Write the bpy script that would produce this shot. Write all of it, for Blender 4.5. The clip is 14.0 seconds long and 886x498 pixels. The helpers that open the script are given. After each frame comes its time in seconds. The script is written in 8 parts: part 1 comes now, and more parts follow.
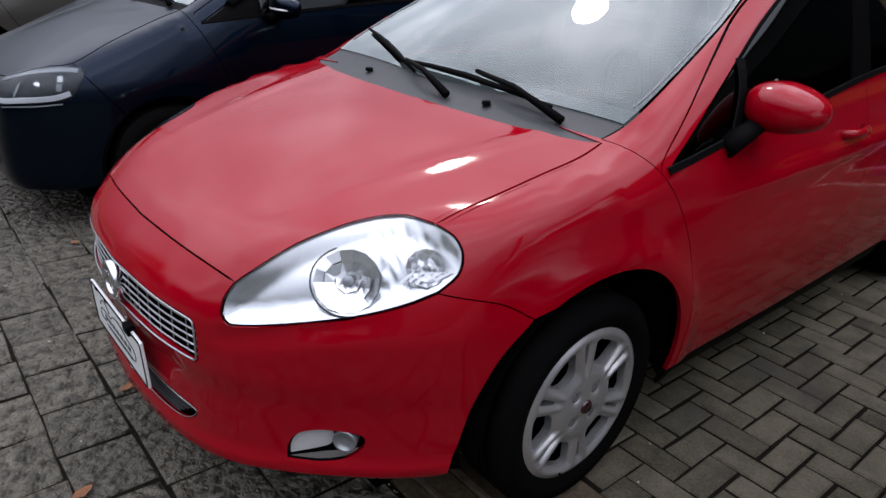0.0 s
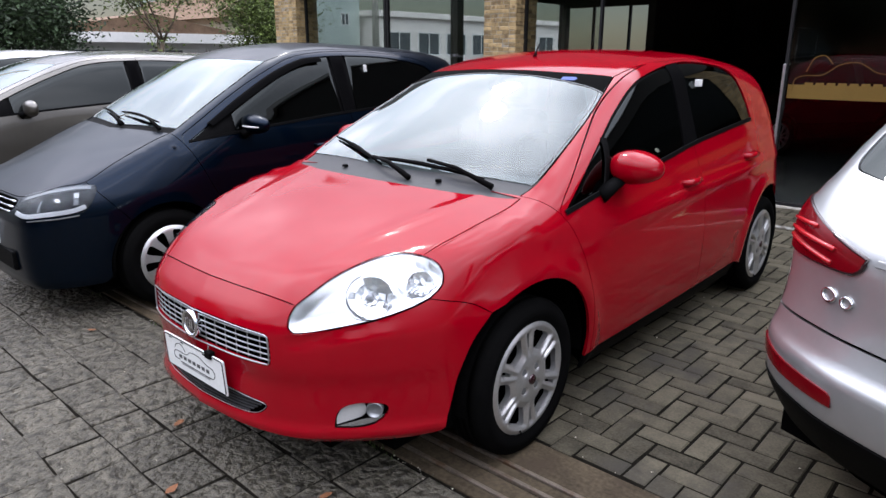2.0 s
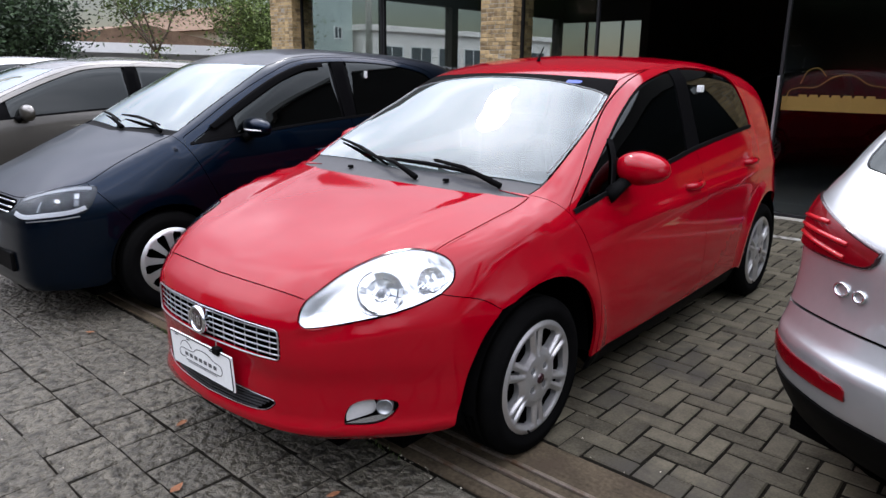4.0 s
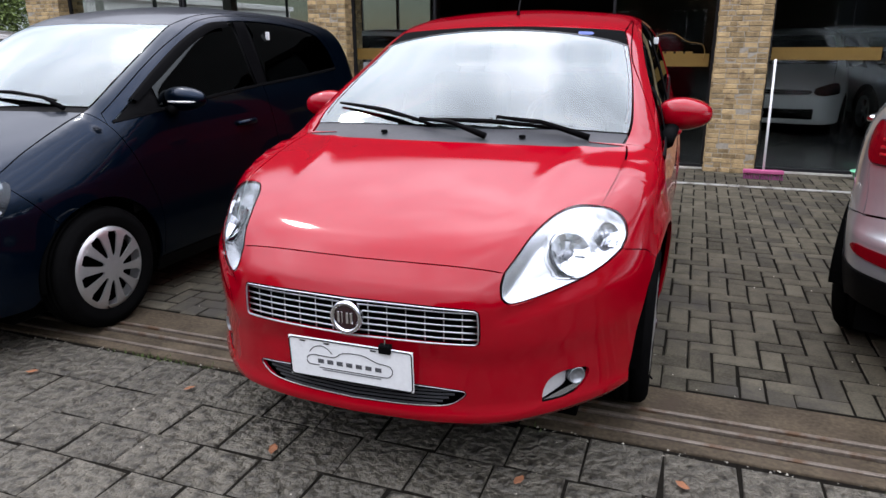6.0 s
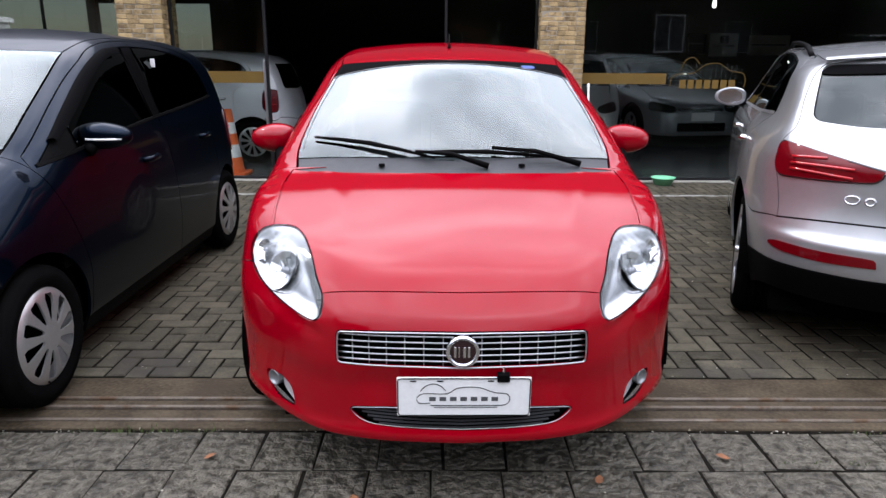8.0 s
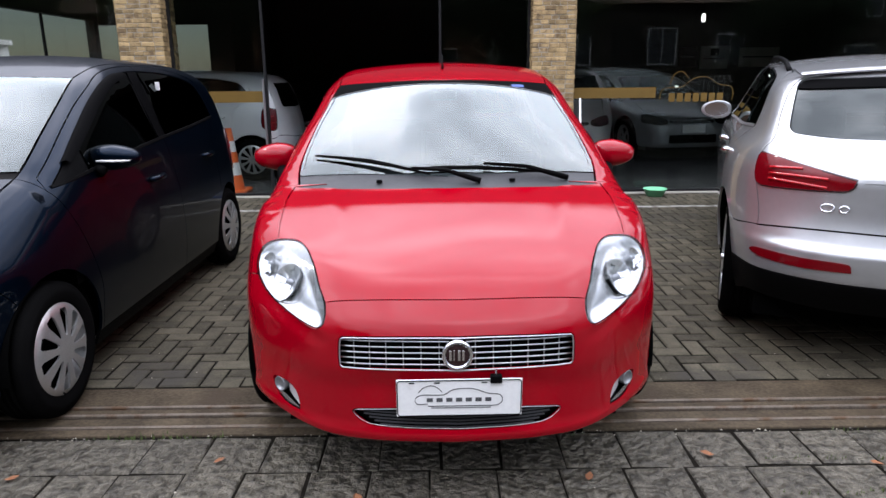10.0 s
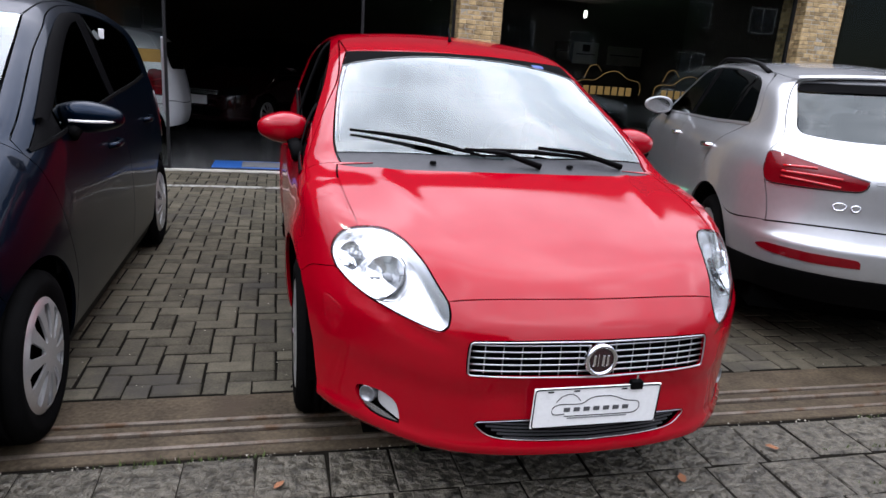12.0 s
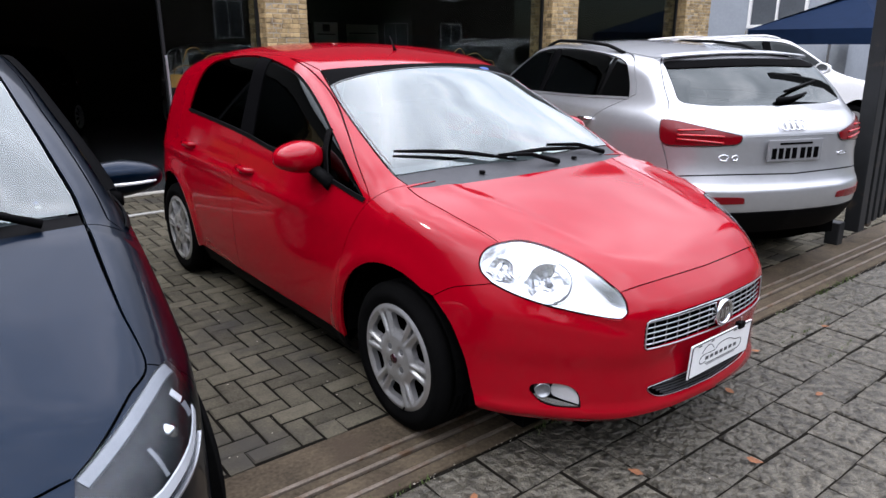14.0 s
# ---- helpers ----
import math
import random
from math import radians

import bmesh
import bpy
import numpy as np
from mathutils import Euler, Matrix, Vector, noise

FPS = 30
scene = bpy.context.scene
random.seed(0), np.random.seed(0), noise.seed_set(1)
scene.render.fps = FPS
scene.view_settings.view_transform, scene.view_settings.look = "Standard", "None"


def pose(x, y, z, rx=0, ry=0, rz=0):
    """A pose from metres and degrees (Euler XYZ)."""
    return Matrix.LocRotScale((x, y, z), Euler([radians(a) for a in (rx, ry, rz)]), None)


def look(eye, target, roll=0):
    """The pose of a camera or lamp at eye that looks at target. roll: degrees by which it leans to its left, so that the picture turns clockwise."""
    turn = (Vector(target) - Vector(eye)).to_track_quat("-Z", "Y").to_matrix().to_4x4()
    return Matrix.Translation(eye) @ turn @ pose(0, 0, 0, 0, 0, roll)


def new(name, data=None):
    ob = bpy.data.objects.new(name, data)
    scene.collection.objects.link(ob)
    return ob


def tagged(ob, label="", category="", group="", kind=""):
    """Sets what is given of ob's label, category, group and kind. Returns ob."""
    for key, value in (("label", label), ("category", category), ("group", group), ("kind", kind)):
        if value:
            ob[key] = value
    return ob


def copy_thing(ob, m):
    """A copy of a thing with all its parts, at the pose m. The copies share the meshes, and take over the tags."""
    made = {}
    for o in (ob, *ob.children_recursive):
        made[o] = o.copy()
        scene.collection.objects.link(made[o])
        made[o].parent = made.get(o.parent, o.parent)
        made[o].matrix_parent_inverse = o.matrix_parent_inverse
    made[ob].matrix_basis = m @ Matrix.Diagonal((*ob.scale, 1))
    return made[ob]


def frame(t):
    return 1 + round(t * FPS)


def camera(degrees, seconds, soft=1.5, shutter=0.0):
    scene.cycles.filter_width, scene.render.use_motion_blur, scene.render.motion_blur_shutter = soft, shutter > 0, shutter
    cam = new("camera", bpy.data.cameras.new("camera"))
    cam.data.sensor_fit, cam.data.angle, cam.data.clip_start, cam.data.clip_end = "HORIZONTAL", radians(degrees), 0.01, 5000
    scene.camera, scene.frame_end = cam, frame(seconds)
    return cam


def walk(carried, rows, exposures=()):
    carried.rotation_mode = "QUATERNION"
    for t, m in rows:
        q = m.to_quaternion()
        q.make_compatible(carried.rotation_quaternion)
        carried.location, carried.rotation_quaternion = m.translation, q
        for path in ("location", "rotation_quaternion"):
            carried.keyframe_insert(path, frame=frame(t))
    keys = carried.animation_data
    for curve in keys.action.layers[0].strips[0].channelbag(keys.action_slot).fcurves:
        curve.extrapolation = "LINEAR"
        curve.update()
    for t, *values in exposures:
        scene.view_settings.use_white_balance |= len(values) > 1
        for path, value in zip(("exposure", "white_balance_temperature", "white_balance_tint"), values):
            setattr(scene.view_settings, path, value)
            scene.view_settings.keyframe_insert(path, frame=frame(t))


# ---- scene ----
from mathutils import geometry

cam = camera(66.3, 14.0)
PATH = [
    (0, (1.644, -0.379, 1.358), (0.265, 0.82, 0.547), 3.7),
    (0.5, (1.822, -0.669, 1.4), (0.467, 0.624, 0.699), 3.4),
    (1, (1.944, -0.902, 1.422), (0.664, 0.513, 0.822), 1.5),
    (1.5, (2.033, -0.988, 1.444), (0.735, 0.428, 0.888), 0.4),
    (2, (2.111, -1.044, 1.455), (0.813, 0.375, 0.905), 0.1),
    (2.5, (2.138, -1.061, 1.459), (0.831, 0.351, 0.913), 0.0),
    (2.7, (2.143, -1.063, 1.462), (0.831, 0.344, 0.912), 0.3),
    (4.8, (1.828, -1.158, 1.334), (0.615, 0.357, 0.851), 0.1),
    (5, (1.635, -1.188, 1.322), (0.546, 0.365, 0.689), -0.8),
    (5.5, (1.239, -1.414, 1.31), (0.328, 0.259, 0.699), -0.6),
    (6, (0.87, -1.623, 1.315), (0.217, 0.175, 0.732), -0.3),
    (6.5, (0.495, -1.703, 1.338), (0.158, 0.181, 0.759), 0.9),
    (7, (0.147, -1.797, 1.358), (0.021, 0.121, 0.804), 1.9),
    (7.5, (-0.02, -1.78, 1.371), (-0.02, 0.143, 0.821), -0.0),
    (8, (-0.08, -1.855, 1.386), (-0.067, 0.071, 0.849), 0.3),
    (8.2, (-0.088, -1.88, 1.389), (-0.08, 0.049, 0.861), -0.4),
    (10.3, (-0.067, -1.998, 1.413), (-0.048, -0.061, 0.916), -0.5),
    (10.5, (-0.069, -1.994, 1.405), (-0.054, -0.059, 0.899), 0.0),
    (11, (-0.15, -1.961, 1.403), (-0.047, -0.02, 0.933), 0.9),
    (11.5, (-0.456, -1.787, 1.362), (-0.145, 0.113, 0.821), 2.7),
    (12, (-0.913, -1.64, 1.356), (-0.434, 0.227, 0.819), 4.2),
    (12.5, (-1.342, -1.498, 1.37), (-0.424, 0.187, 0.806), 4.7),
    (13, (-1.74, -1.289, 1.429), (-0.735, 0.344, 0.86), 2.0),
    (13.5, (-2.094, -1.228, 1.468), (-0.949, 0.292, 0.854), 0.9),
    (14, (-2.19, -1.174, 1.478), (-1.007, 0.331, 0.901), -0.1),
]
EXPOSURES = [(0, -1.6), (0.5, -1.5), (1, -1.28), (1.5, -1.04), (2.7, -0.84), (4.8, -0.97), (7.5, -0.88), (11.5, -0.86), (14, -0.80)]
walk(cam, [(t, look(eye, target, roll)) for t, eye, target, roll in PATH], EXPOSURES)


# ---------------------------------------------------------------- world and light
def build_world():
    w = bpy.data.worlds.new("sky")
    scene.world = w
    w.use_nodes = True
    nt = w.node_tree
    nt.nodes.clear()
    out = nt.nodes.new("ShaderNodeOutputWorld")
    sky = nt.nodes.new("ShaderNodeTexSky")
    sky.sky_type = 'NISHITA'
    sky.sun_disc = False
    sky.sun_elevation, sky.sun_rotation = radians(SUN_EL), radians(SUN_AZ)
    bg = nt.nodes.new("ShaderNodeBackground")
    bg.inputs["Strength"].default_value = 0.06
    # broken cloud cover: bright white banks with greyer and bluer gaps
    tc = nt.nodes.new("ShaderNodeTexCoord")
    mp = nt.nodes.new("ShaderNodeMapping")
    mp.inputs["Scale"].default_value = (1.0, 1.0, 1.9)
    n1 = nt.nodes.new("ShaderNodeTexNoise")
    n1.inputs["Scale"].default_value, n1.inputs["Detail"].default_value, n1.inputs["Roughness"].default_value = 2.2, 8.0, 0.58
    n1.inputs["Distortion"].default_value = 0.4
    ramp = nt.nodes.new("ShaderNodeValToRGB")
    e = ramp.color_ramp.elements
    e[0].position, e[0].color = 0.36, (0.46, 0.48, 0.565, 1)
    e[1].position, e[1].color = 0.64, (1.0, 0.985, 1.115, 1)
    m = ramp.color_ramp.elements.new(0.5)
    m.color = (0.64, 0.655, 0.76, 1)
    cl = nt.nodes.new("ShaderNodeBackground")
    # an overcast sky is brightest overhead
    sep = nt.nodes.new("ShaderNodeSeparateXYZ")
    grad = nt.nodes.new("ShaderNodeMapRange")
    grad.interpolation_type = 'SMOOTHSTEP'
    grad.inputs["From Min"].default_value, grad.inputs["From Max"].default_value = 0.05, 0.97
    grad.inputs["To Min"].default_value, grad.inputs["To Max"].default_value = CLOUD * 0.035, CLOUD * 3.15
    nt.links.new(tc.outputs["Generated"], sep.inputs[0])
    nt.links.new(sep.outputs["Z"], grad.inputs["Value"])
    nt.links.new(grad.outputs["Result"], cl.inputs["Strength"])
    add = nt.nodes.new("ShaderNodeAddShader")
    nt.links.new(tc.outputs["Generated"], mp.inputs["Vector"])
    nt.links.new(mp.outputs["Vector"], n1.inputs["Vector"])
    nt.links.new(n1.outputs["Fac"], ramp.inputs["Fac"])
    nt.links.new(ramp.outputs["Color"], cl.inputs["Color"])
    nt.links.new(sky.outputs["Color"], bg.inputs["Color"])
    nt.links.new(bg.outputs["Background"], add.inputs[0])
    nt.links.new(cl.outputs["Background"], add.inputs[1])
    nt.links.new(add.outputs["Shader"], out.inputs["Surface"])
    sun = bpy.data.lights.new("sun", 'SUN')
    sun.energy, sun.angle, sun.color = SUN_POWER, radians(5), (1.0, 0.96, 0.9)
    ob = new("sun", sun)
    az, el = radians(SUN_AZ), radians(SUN_EL)
    d = Vector((math.sin(az) * math.cos(el), math.cos(az) * math.cos(el), math.sin(el)))
    ob.matrix_world = look(d * 30, (0, 0, 0))


SUN_AZ, SUN_EL, SUN_POWER, CLOUD = -56.0, 48.0, 1.0, 3.85
build_world()


# ---------------------------------------------------------------- materials
MATS = {}


def mat(name, color, rough=0.5, metal=0.0, vary=0.12, scale=8.0, bump=0.0, bump_scale=60.0, coat=0.0, coat_rough=0.03,
        dirt=None, dirt_scale=1.5, dirt_at=0.55, rand=0.0, spec=0.3, coat_ior=1.5):
    """A procedural surface: base colour with grain at two scales, stains, fine relief, and a random shift from piece to piece."""
    if name in MATS:
        return MATS[name]
    m = bpy.data.materials.new(name)
    MATS[name] = m
    m.use_nodes = True
    nt = m.node_tree
    b = nt.nodes["Principled BSDF"]
    b.inputs["Roughness"].default_value, b.inputs["Metallic"].default_value = rough, metal
    b.inputs["Coat Weight"].default_value, b.inputs["Coat Roughness"].default_value = coat, coat_rough
    b.inputs["Specular IOR Level"].default_value = spec
    b.inputs["Coat IOR"].default_value = coat_ior
    tc = nt.nodes.new("ShaderNodeTexCoord")
    src = tc.outputs["Object"]
    if rand:
        info = nt.nodes.new("ShaderNodeObjectInfo")
        geo = nt.nodes.new("ShaderNodeNewGeometry")
        sm = nt.nodes.new("ShaderNodeMath")
        sm.operation = 'ADD'
        nt.links.new(info.outputs["Random"], sm.inputs[0])
        nt.links.new(geo.outputs["Random Per Island"], sm.inputs[1])
        fr = nt.nodes.new("ShaderNodeMath")
        fr.operation = 'FRACT'
        nt.links.new(sm.outputs[0], fr.inputs[0])
        rnd = fr.outputs[0]
        src = geo.outputs["Position"]
    na = nt.nodes.new("ShaderNodeTexNoise")
    na.inputs["Scale"].default_value, na.inputs["Detail"].default_value = scale, 5
    nb = nt.nodes.new("ShaderNodeTexNoise")
    nb.inputs["Scale"].default_value, nb.inputs["Detail"].default_value = scale * 9, 4
    nt.links.new(src, na.inputs["Vector"])
    nt.links.new(src, nb.inputs["Vector"])
    mix = nt.nodes.new("ShaderNodeMath")
    mix.operation = 'MULTIPLY_ADD'
    mix.inputs[1].default_value, mix.inputs[2].default_value = 0.5, 0.0
    nt.links.new(na.outputs["Fac"], mix.inputs[0])
    mb = nt.nodes.new("ShaderNodeMath")
    mb.operation = 'MULTIPLY_ADD'
    mb.inputs[1].default_value = 0.5
    nt.links.new(nb.outputs["Fac"], mb.inputs[0])
    nt.links.new(mix.outputs[0], mb.inputs[2])
    last = mb.outputs[0]
    if rand:
        rr = nt.nodes.new("ShaderNodeMath")
        rr.operation = 'MULTIPLY_ADD'
        rr.inputs[1].default_value = rand
        nt.links.new(rnd, rr.inputs[0])
        nt.links.new(last, rr.inputs[2])
        sb = nt.nodes.new("ShaderNodeMath")
        sb.operation = 'SUBTRACT'
        sb.inputs[1].default_value = rand / 2
        nt.links.new(rr.outputs[0], sb.inputs[0])
        last = sb.outputs[0]
    ramp = nt.nodes.new("ShaderNodeValToRGB")
    c = np.array(color)
    e = ramp.color_ramp.elements
    e[0].position, e[1].position = 0.25, 0.75
    e[0].color = (*np.clip(c * (1 - vary * 2), 0, 1), 1)
    e[1].color = (*np.clip(c * (1 + vary * 2), 0, 1), 1)
    nt.links.new(last, ramp.inputs["Fac"])
    col = ramp.outputs["Color"]
    if dirt is not None:
        nd = nt.nodes.new("ShaderNodeTexNoise")
        nd.inputs["Scale"].default_value, nd.inputs["Detail"].default_value, nd.inputs["Roughness"].default_value = dirt_scale, 8, 0.65
        nt.links.new(src, nd.inputs["Vector"])
        dr = nt.nodes.new("ShaderNodeValToRGB")
        dr.color_ramp.elements[0].position, dr.color_ramp.elements[1].position = dirt_at, dirt_at + 0.13
        nt.links.new(nd.outputs["Fac"], dr.inputs["Fac"])
        mc = nt.nodes.new("ShaderNodeMix")
        mc.data_type = 'RGBA'
        mc.inputs["B"].default_value = (*dirt, 1)
        nt.links.new(dr.outputs["Color"], mc.inputs["Factor"])
        nt.links.new(col, mc.inputs["A"])
        col = mc.outputs["Result"]
    nt.links.new(col, b.inputs["Base Color"])
    if bump:
        bp = nt.nodes.new("ShaderNodeBump")
        bp.inputs["Strength"].default_value, bp.inputs["Distance"].default_value = 1.0, bump
        nc = nt.nodes.new("ShaderNodeTexNoise")
        nc.inputs["Scale"].default_value, nc.inputs["Detail"].default_value = bump_scale, 6
        nt.links.new(src, nc.inputs["Vector"])
        nt.links.new(nc.outputs["Fac"], bp.inputs["Height"])
        nt.links.new(bp.outputs["Normal"], b.inputs["Normal"])
    return m


def glass(name, tint, gain=1.0, ior=1.52, rough=0.0):
    """Sheet glass: a tinted clear pane whose gloss follows Fresnel."""
    if name in MATS:
        return MATS[name]
    m = bpy.data.materials.new(name)
    MATS[name] = m
    m.use_nodes = True
    nt = m.node_tree
    nt.nodes.clear()
    out = nt.nodes.new("ShaderNodeOutputMaterial")
    tr = nt.nodes.new("ShaderNodeBsdfTransparent")
    tr.inputs["Color"].default_value = (*tint, 1)
    gl = nt.nodes.new("ShaderNodeBsdfGlossy")
    gl.inputs["Roughness"].default_value = rough
    gl.inputs["Color"].default_value = (0.76, 0.82, 0.81, 1)
    # Schlick's curve, the same on both faces of the sheet
    fr = nt.nodes.new("ShaderNodeLayerWeight")
    fr.inputs["Blend"].default_value = 0.5
    pw = nt.nodes.new("ShaderNodeMath")
    pw.operation = 'POWER'
    pw.inputs[1].default_value = 5.0
    f0 = ((ior - 1) / (ior + 1)) ** 2
    mu = nt.nodes.new("ShaderNodeMath")
    mu.operation, mu.use_clamp = 'MULTIPLY_ADD', True
    mu.inputs[1].default_value, mu.inputs[2].default_value = gain * (1 - f0), gain * f0
    mx = nt.nodes.new("ShaderNodeMixShader")
    nt.links.new(fr.outputs["Facing"], pw.inputs[0])
    nt.links.new(pw.outputs[0], mu.inputs[0])
    nt.links.new(mu.outputs[0], mx.inputs[0])
    nt.links.new(tr.outputs[0], mx.inputs[1])
    nt.links.new(gl.outputs[0], mx.inputs[2])
    nt.links.new(mx.outputs[0], out.inputs["Surface"])
    return m


M_RED = mat("red_paint", (0.25, 0.0002, 0.0065), 0.45, 0.0, 0.03, 2, spec=0.0, coat=1.0, coat_rough=0.07, coat_ior=1.38)
M_NAVY = mat("navy_paint", (0.0012, 0.0058, 0.0145), 0.34, 0.85, 0.05, 2, spec=0.0, coat=0.36, coat_rough=0.04, coat_ior=1.42)
# showroom shade is put into this near-black maroon
M_MAROON = mat("shaded_maroon_paint", (0.009, 0.0005, 0.0015), 0.4, 0.0, 0.05, 2, spec=0.05, coat=1.0, coat_rough=0.03)
M_SILVER = mat("silver_paint", (0.44, 0.45, 0.46), 0.33, 0.75, 0.03, 3, coat=1.0, coat_rough=0.03)
M_BEIGE = mat("champagne_paint", (0.085, 0.078, 0.066), 0.35, 0.6, 0.04, 3, coat=1.0)
M_WHITE = mat("white_paint", (0.72, 0.72, 0.71), 0.4, 0.0, 0.03, 3, spec=0.05, coat=1.0)
M_GREYPAINT = mat("grey_paint", (0.22, 0.23, 0.24), 0.35, 0.6, 0.04, 3, coat=1.0)
M_BLACKPL = mat("black_plastic", (0.0028, 0.0028, 0.003), 0.55, 0, 0.15, 30, spec=0.03, bump=0.0004, bump_scale=400)
M_GREYPL = mat("grey_cowl_plastic", (0.034, 0.035, 0.038), 0.55, 0, 0.12, 25, bump=0.0004, bump_scale=350)
M_RUBBER = mat("tyre_rubber", (0.003, 0.003, 0.003), 0.85, 0, 0.2, 12, spec=0.015, bump=0.0006, bump_scale=150, dirt=(0.006, 0.0055, 0.005), dirt_scale=5, dirt_at=0.62)
M_HUBCAP = mat("silver_hubcap", (0.50, 0.50, 0.495), 0.32, 0.80, 0.06, 12, dirt=(0.34, 0.32, 0.29), dirt_scale=9, dirt_at=0.66)
# near black that paints deep shade into recesses, arches and undersides
M_DARK = mat("recess_shade_black", (0.002, 0.002, 0.002), 0.9, 0, 0.1, 5, spec=0.0)
M_CHROME = mat("chrome", (0.75, 0.76, 0.78), 0.12, 1.0, 0.03, 10)
M_FOGTRIM = mat("silver_fog_trim", (0.50, 0.50, 0.50), 0.4, 0.2, 0.04, 12)
M_REFLECTOR = mat("lamp_reflector", (0.50, 0.51, 0.52), 0.24, 0.9, 0.02, 14)
# white that stands for sky mirrored in the lamp parts
M_LAMPPALE = mat("sky_lit_lamp_white", (0.62, 0.63, 0.65), 0.35, 0.1, 0.04, 12)
M_LAMPSTRIP = mat("grey_lamp_strip", (0.24, 0.25, 0.27), 0.3, 0.2, 0.05, 12)
M_PILLAR = mat("charcoal_pillar_trim", (0.0025, 0.0025, 0.0028), 0.6, 0, 0.1, 20, spec=0.01)
M_FACET = mat("mirror_facets", (0.78, 0.79, 0.80), 0.24, 1.0, 0.02, 10)
M_SATIN = mat("satin_silver_trim", (0.55, 0.56, 0.58), 0.3, 0.9, 0.04, 12)
M_LENSRED = mat("red_lens", (0.12, 0.001, 0.004), 0.2, 0, 0.08, 7, spec=0.05, coat=0.55, coat_rough=0.01)
M_PLATE = mat("white_plate", (0.72, 0.73, 0.72), 0.35, 0, 0.05, 8, dirt=(0.5, 0.5, 0.48), dirt_scale=9, dirt_at=0.62)
M_INK = mat("black_ink", (0.0018, 0.0018, 0.002), 0.6, 0, 0.1, 8, spec=0.01)
M_PLATEGREY = mat("grey_plate", (0.21, 0.215, 0.22), 0.4, 0.2, 0.05, 8)
M_DASH = mat("dashboard_plastic", (0.07, 0.072, 0.075), 0.7, 0, 0.15, 20)
M_SEAT = mat("seat_fabric", (0.10, 0.10, 0.105), 0.9, 0, 0.2, 40)
M_BADGE = mat("dark_red_badge", (0.022, 0.004, 0.007), 0.25, 0.2, 0.05, 20, coat=1.0)
G_WIND = glass("windscreen_glass", (0.55, 0.61, 0.61), 2.9)
G_TINT = glass("tinted_window_glass", (0.012, 0.013, 0.014), 0.9)
G_LENS = glass("clear_lens", (0.96, 0.97, 0.98), 0.9)
G_SMOKED = glass("smoked_lens", (0.75, 0.77, 0.78), 0.35)
G_REAR = glass("grey_rear_glass", (0.10, 0.105, 0.11), 1.6)


# ---------------------------------------------------------------- mesh helpers
def mesh_obj(name, verts, faces, material, parent=None, label="", normals=None, smooth=True):
    me = bpy.data.meshes.new(name)
    me.from_pydata([tuple(map(float, v)) for v in verts], [], [tuple(map(int, f)) for f in faces])
    me.materials.append(material)
    if smooth:
        me.polygons.foreach_set("use_smooth", [True] * len(me.polygons))
    me.update()
    if normals is not None:
        me.normals_split_custom_set_from_vertices([tuple(map(float, n)) for n in normals])
    ob = new(name, me)
    if parent is not None:
        ob.parent = parent
    if label:
        ob["label"] = label
    return ob


def part(name, bm, material, parent=None, label="", smooth=False):
    """Links a bmesh as ONE mesh object under a thing or a part."""
    me = bpy.data.meshes.new(name)
    bmesh.ops.recalc_face_normals(bm, faces=bm.faces)
    bm.to_mesh(me)
    bm.free()
    me.materials.append(material)
    if smooth:
        me.polygons.foreach_set("use_smooth", [True] * len(me.polygons))
    ob = new(name, me)
    if parent is not None:
        ob.parent = parent
    if label:
        ob["label"] = label
    return ob


def thing(name, label, category, m=None, group="", kind=""):
    ob = new(name)
    ob.empty_display_size = 0.1
    if m is not None:
        ob.matrix_basis = m
    return tagged(ob, label, category, group, kind)


def box(bm, lo, hi, bevel=0.0, m=None, segs=2):
    """A box with worn edges added to bm."""
    lo, hi = Vector(lo), Vector(hi)
    mm = Matrix.Translation((lo + hi) / 2) @ Matrix.Diagonal((*(hi - lo), 1))
    r = bmesh.ops.create_cube(bm, size=1, matrix=mm)
    vs = r["verts"]
    if bevel:
        es = list({e for v in vs for e in v.link_edges})
        rb = bmesh.ops.bevel(bm, geom=es, offset=bevel, segments=segs, profile=0.5, affect='EDGES')
        vs = list({v for f in rb["faces"] for v in f.verts} | {v for v in vs if v.is_valid})
    if m is not None:
        bmesh.ops.transform(bm, matrix=m, verts=[v for v in vs if v.is_valid])
    return vs


def box_part(name, lo, hi, material, parent=None, label="", bevel=0.004, m=None, segs=2):
    bm = bmesh.new()
    box(bm, lo, hi, bevel, m, segs)
    return part(name, bm, material, parent, label)


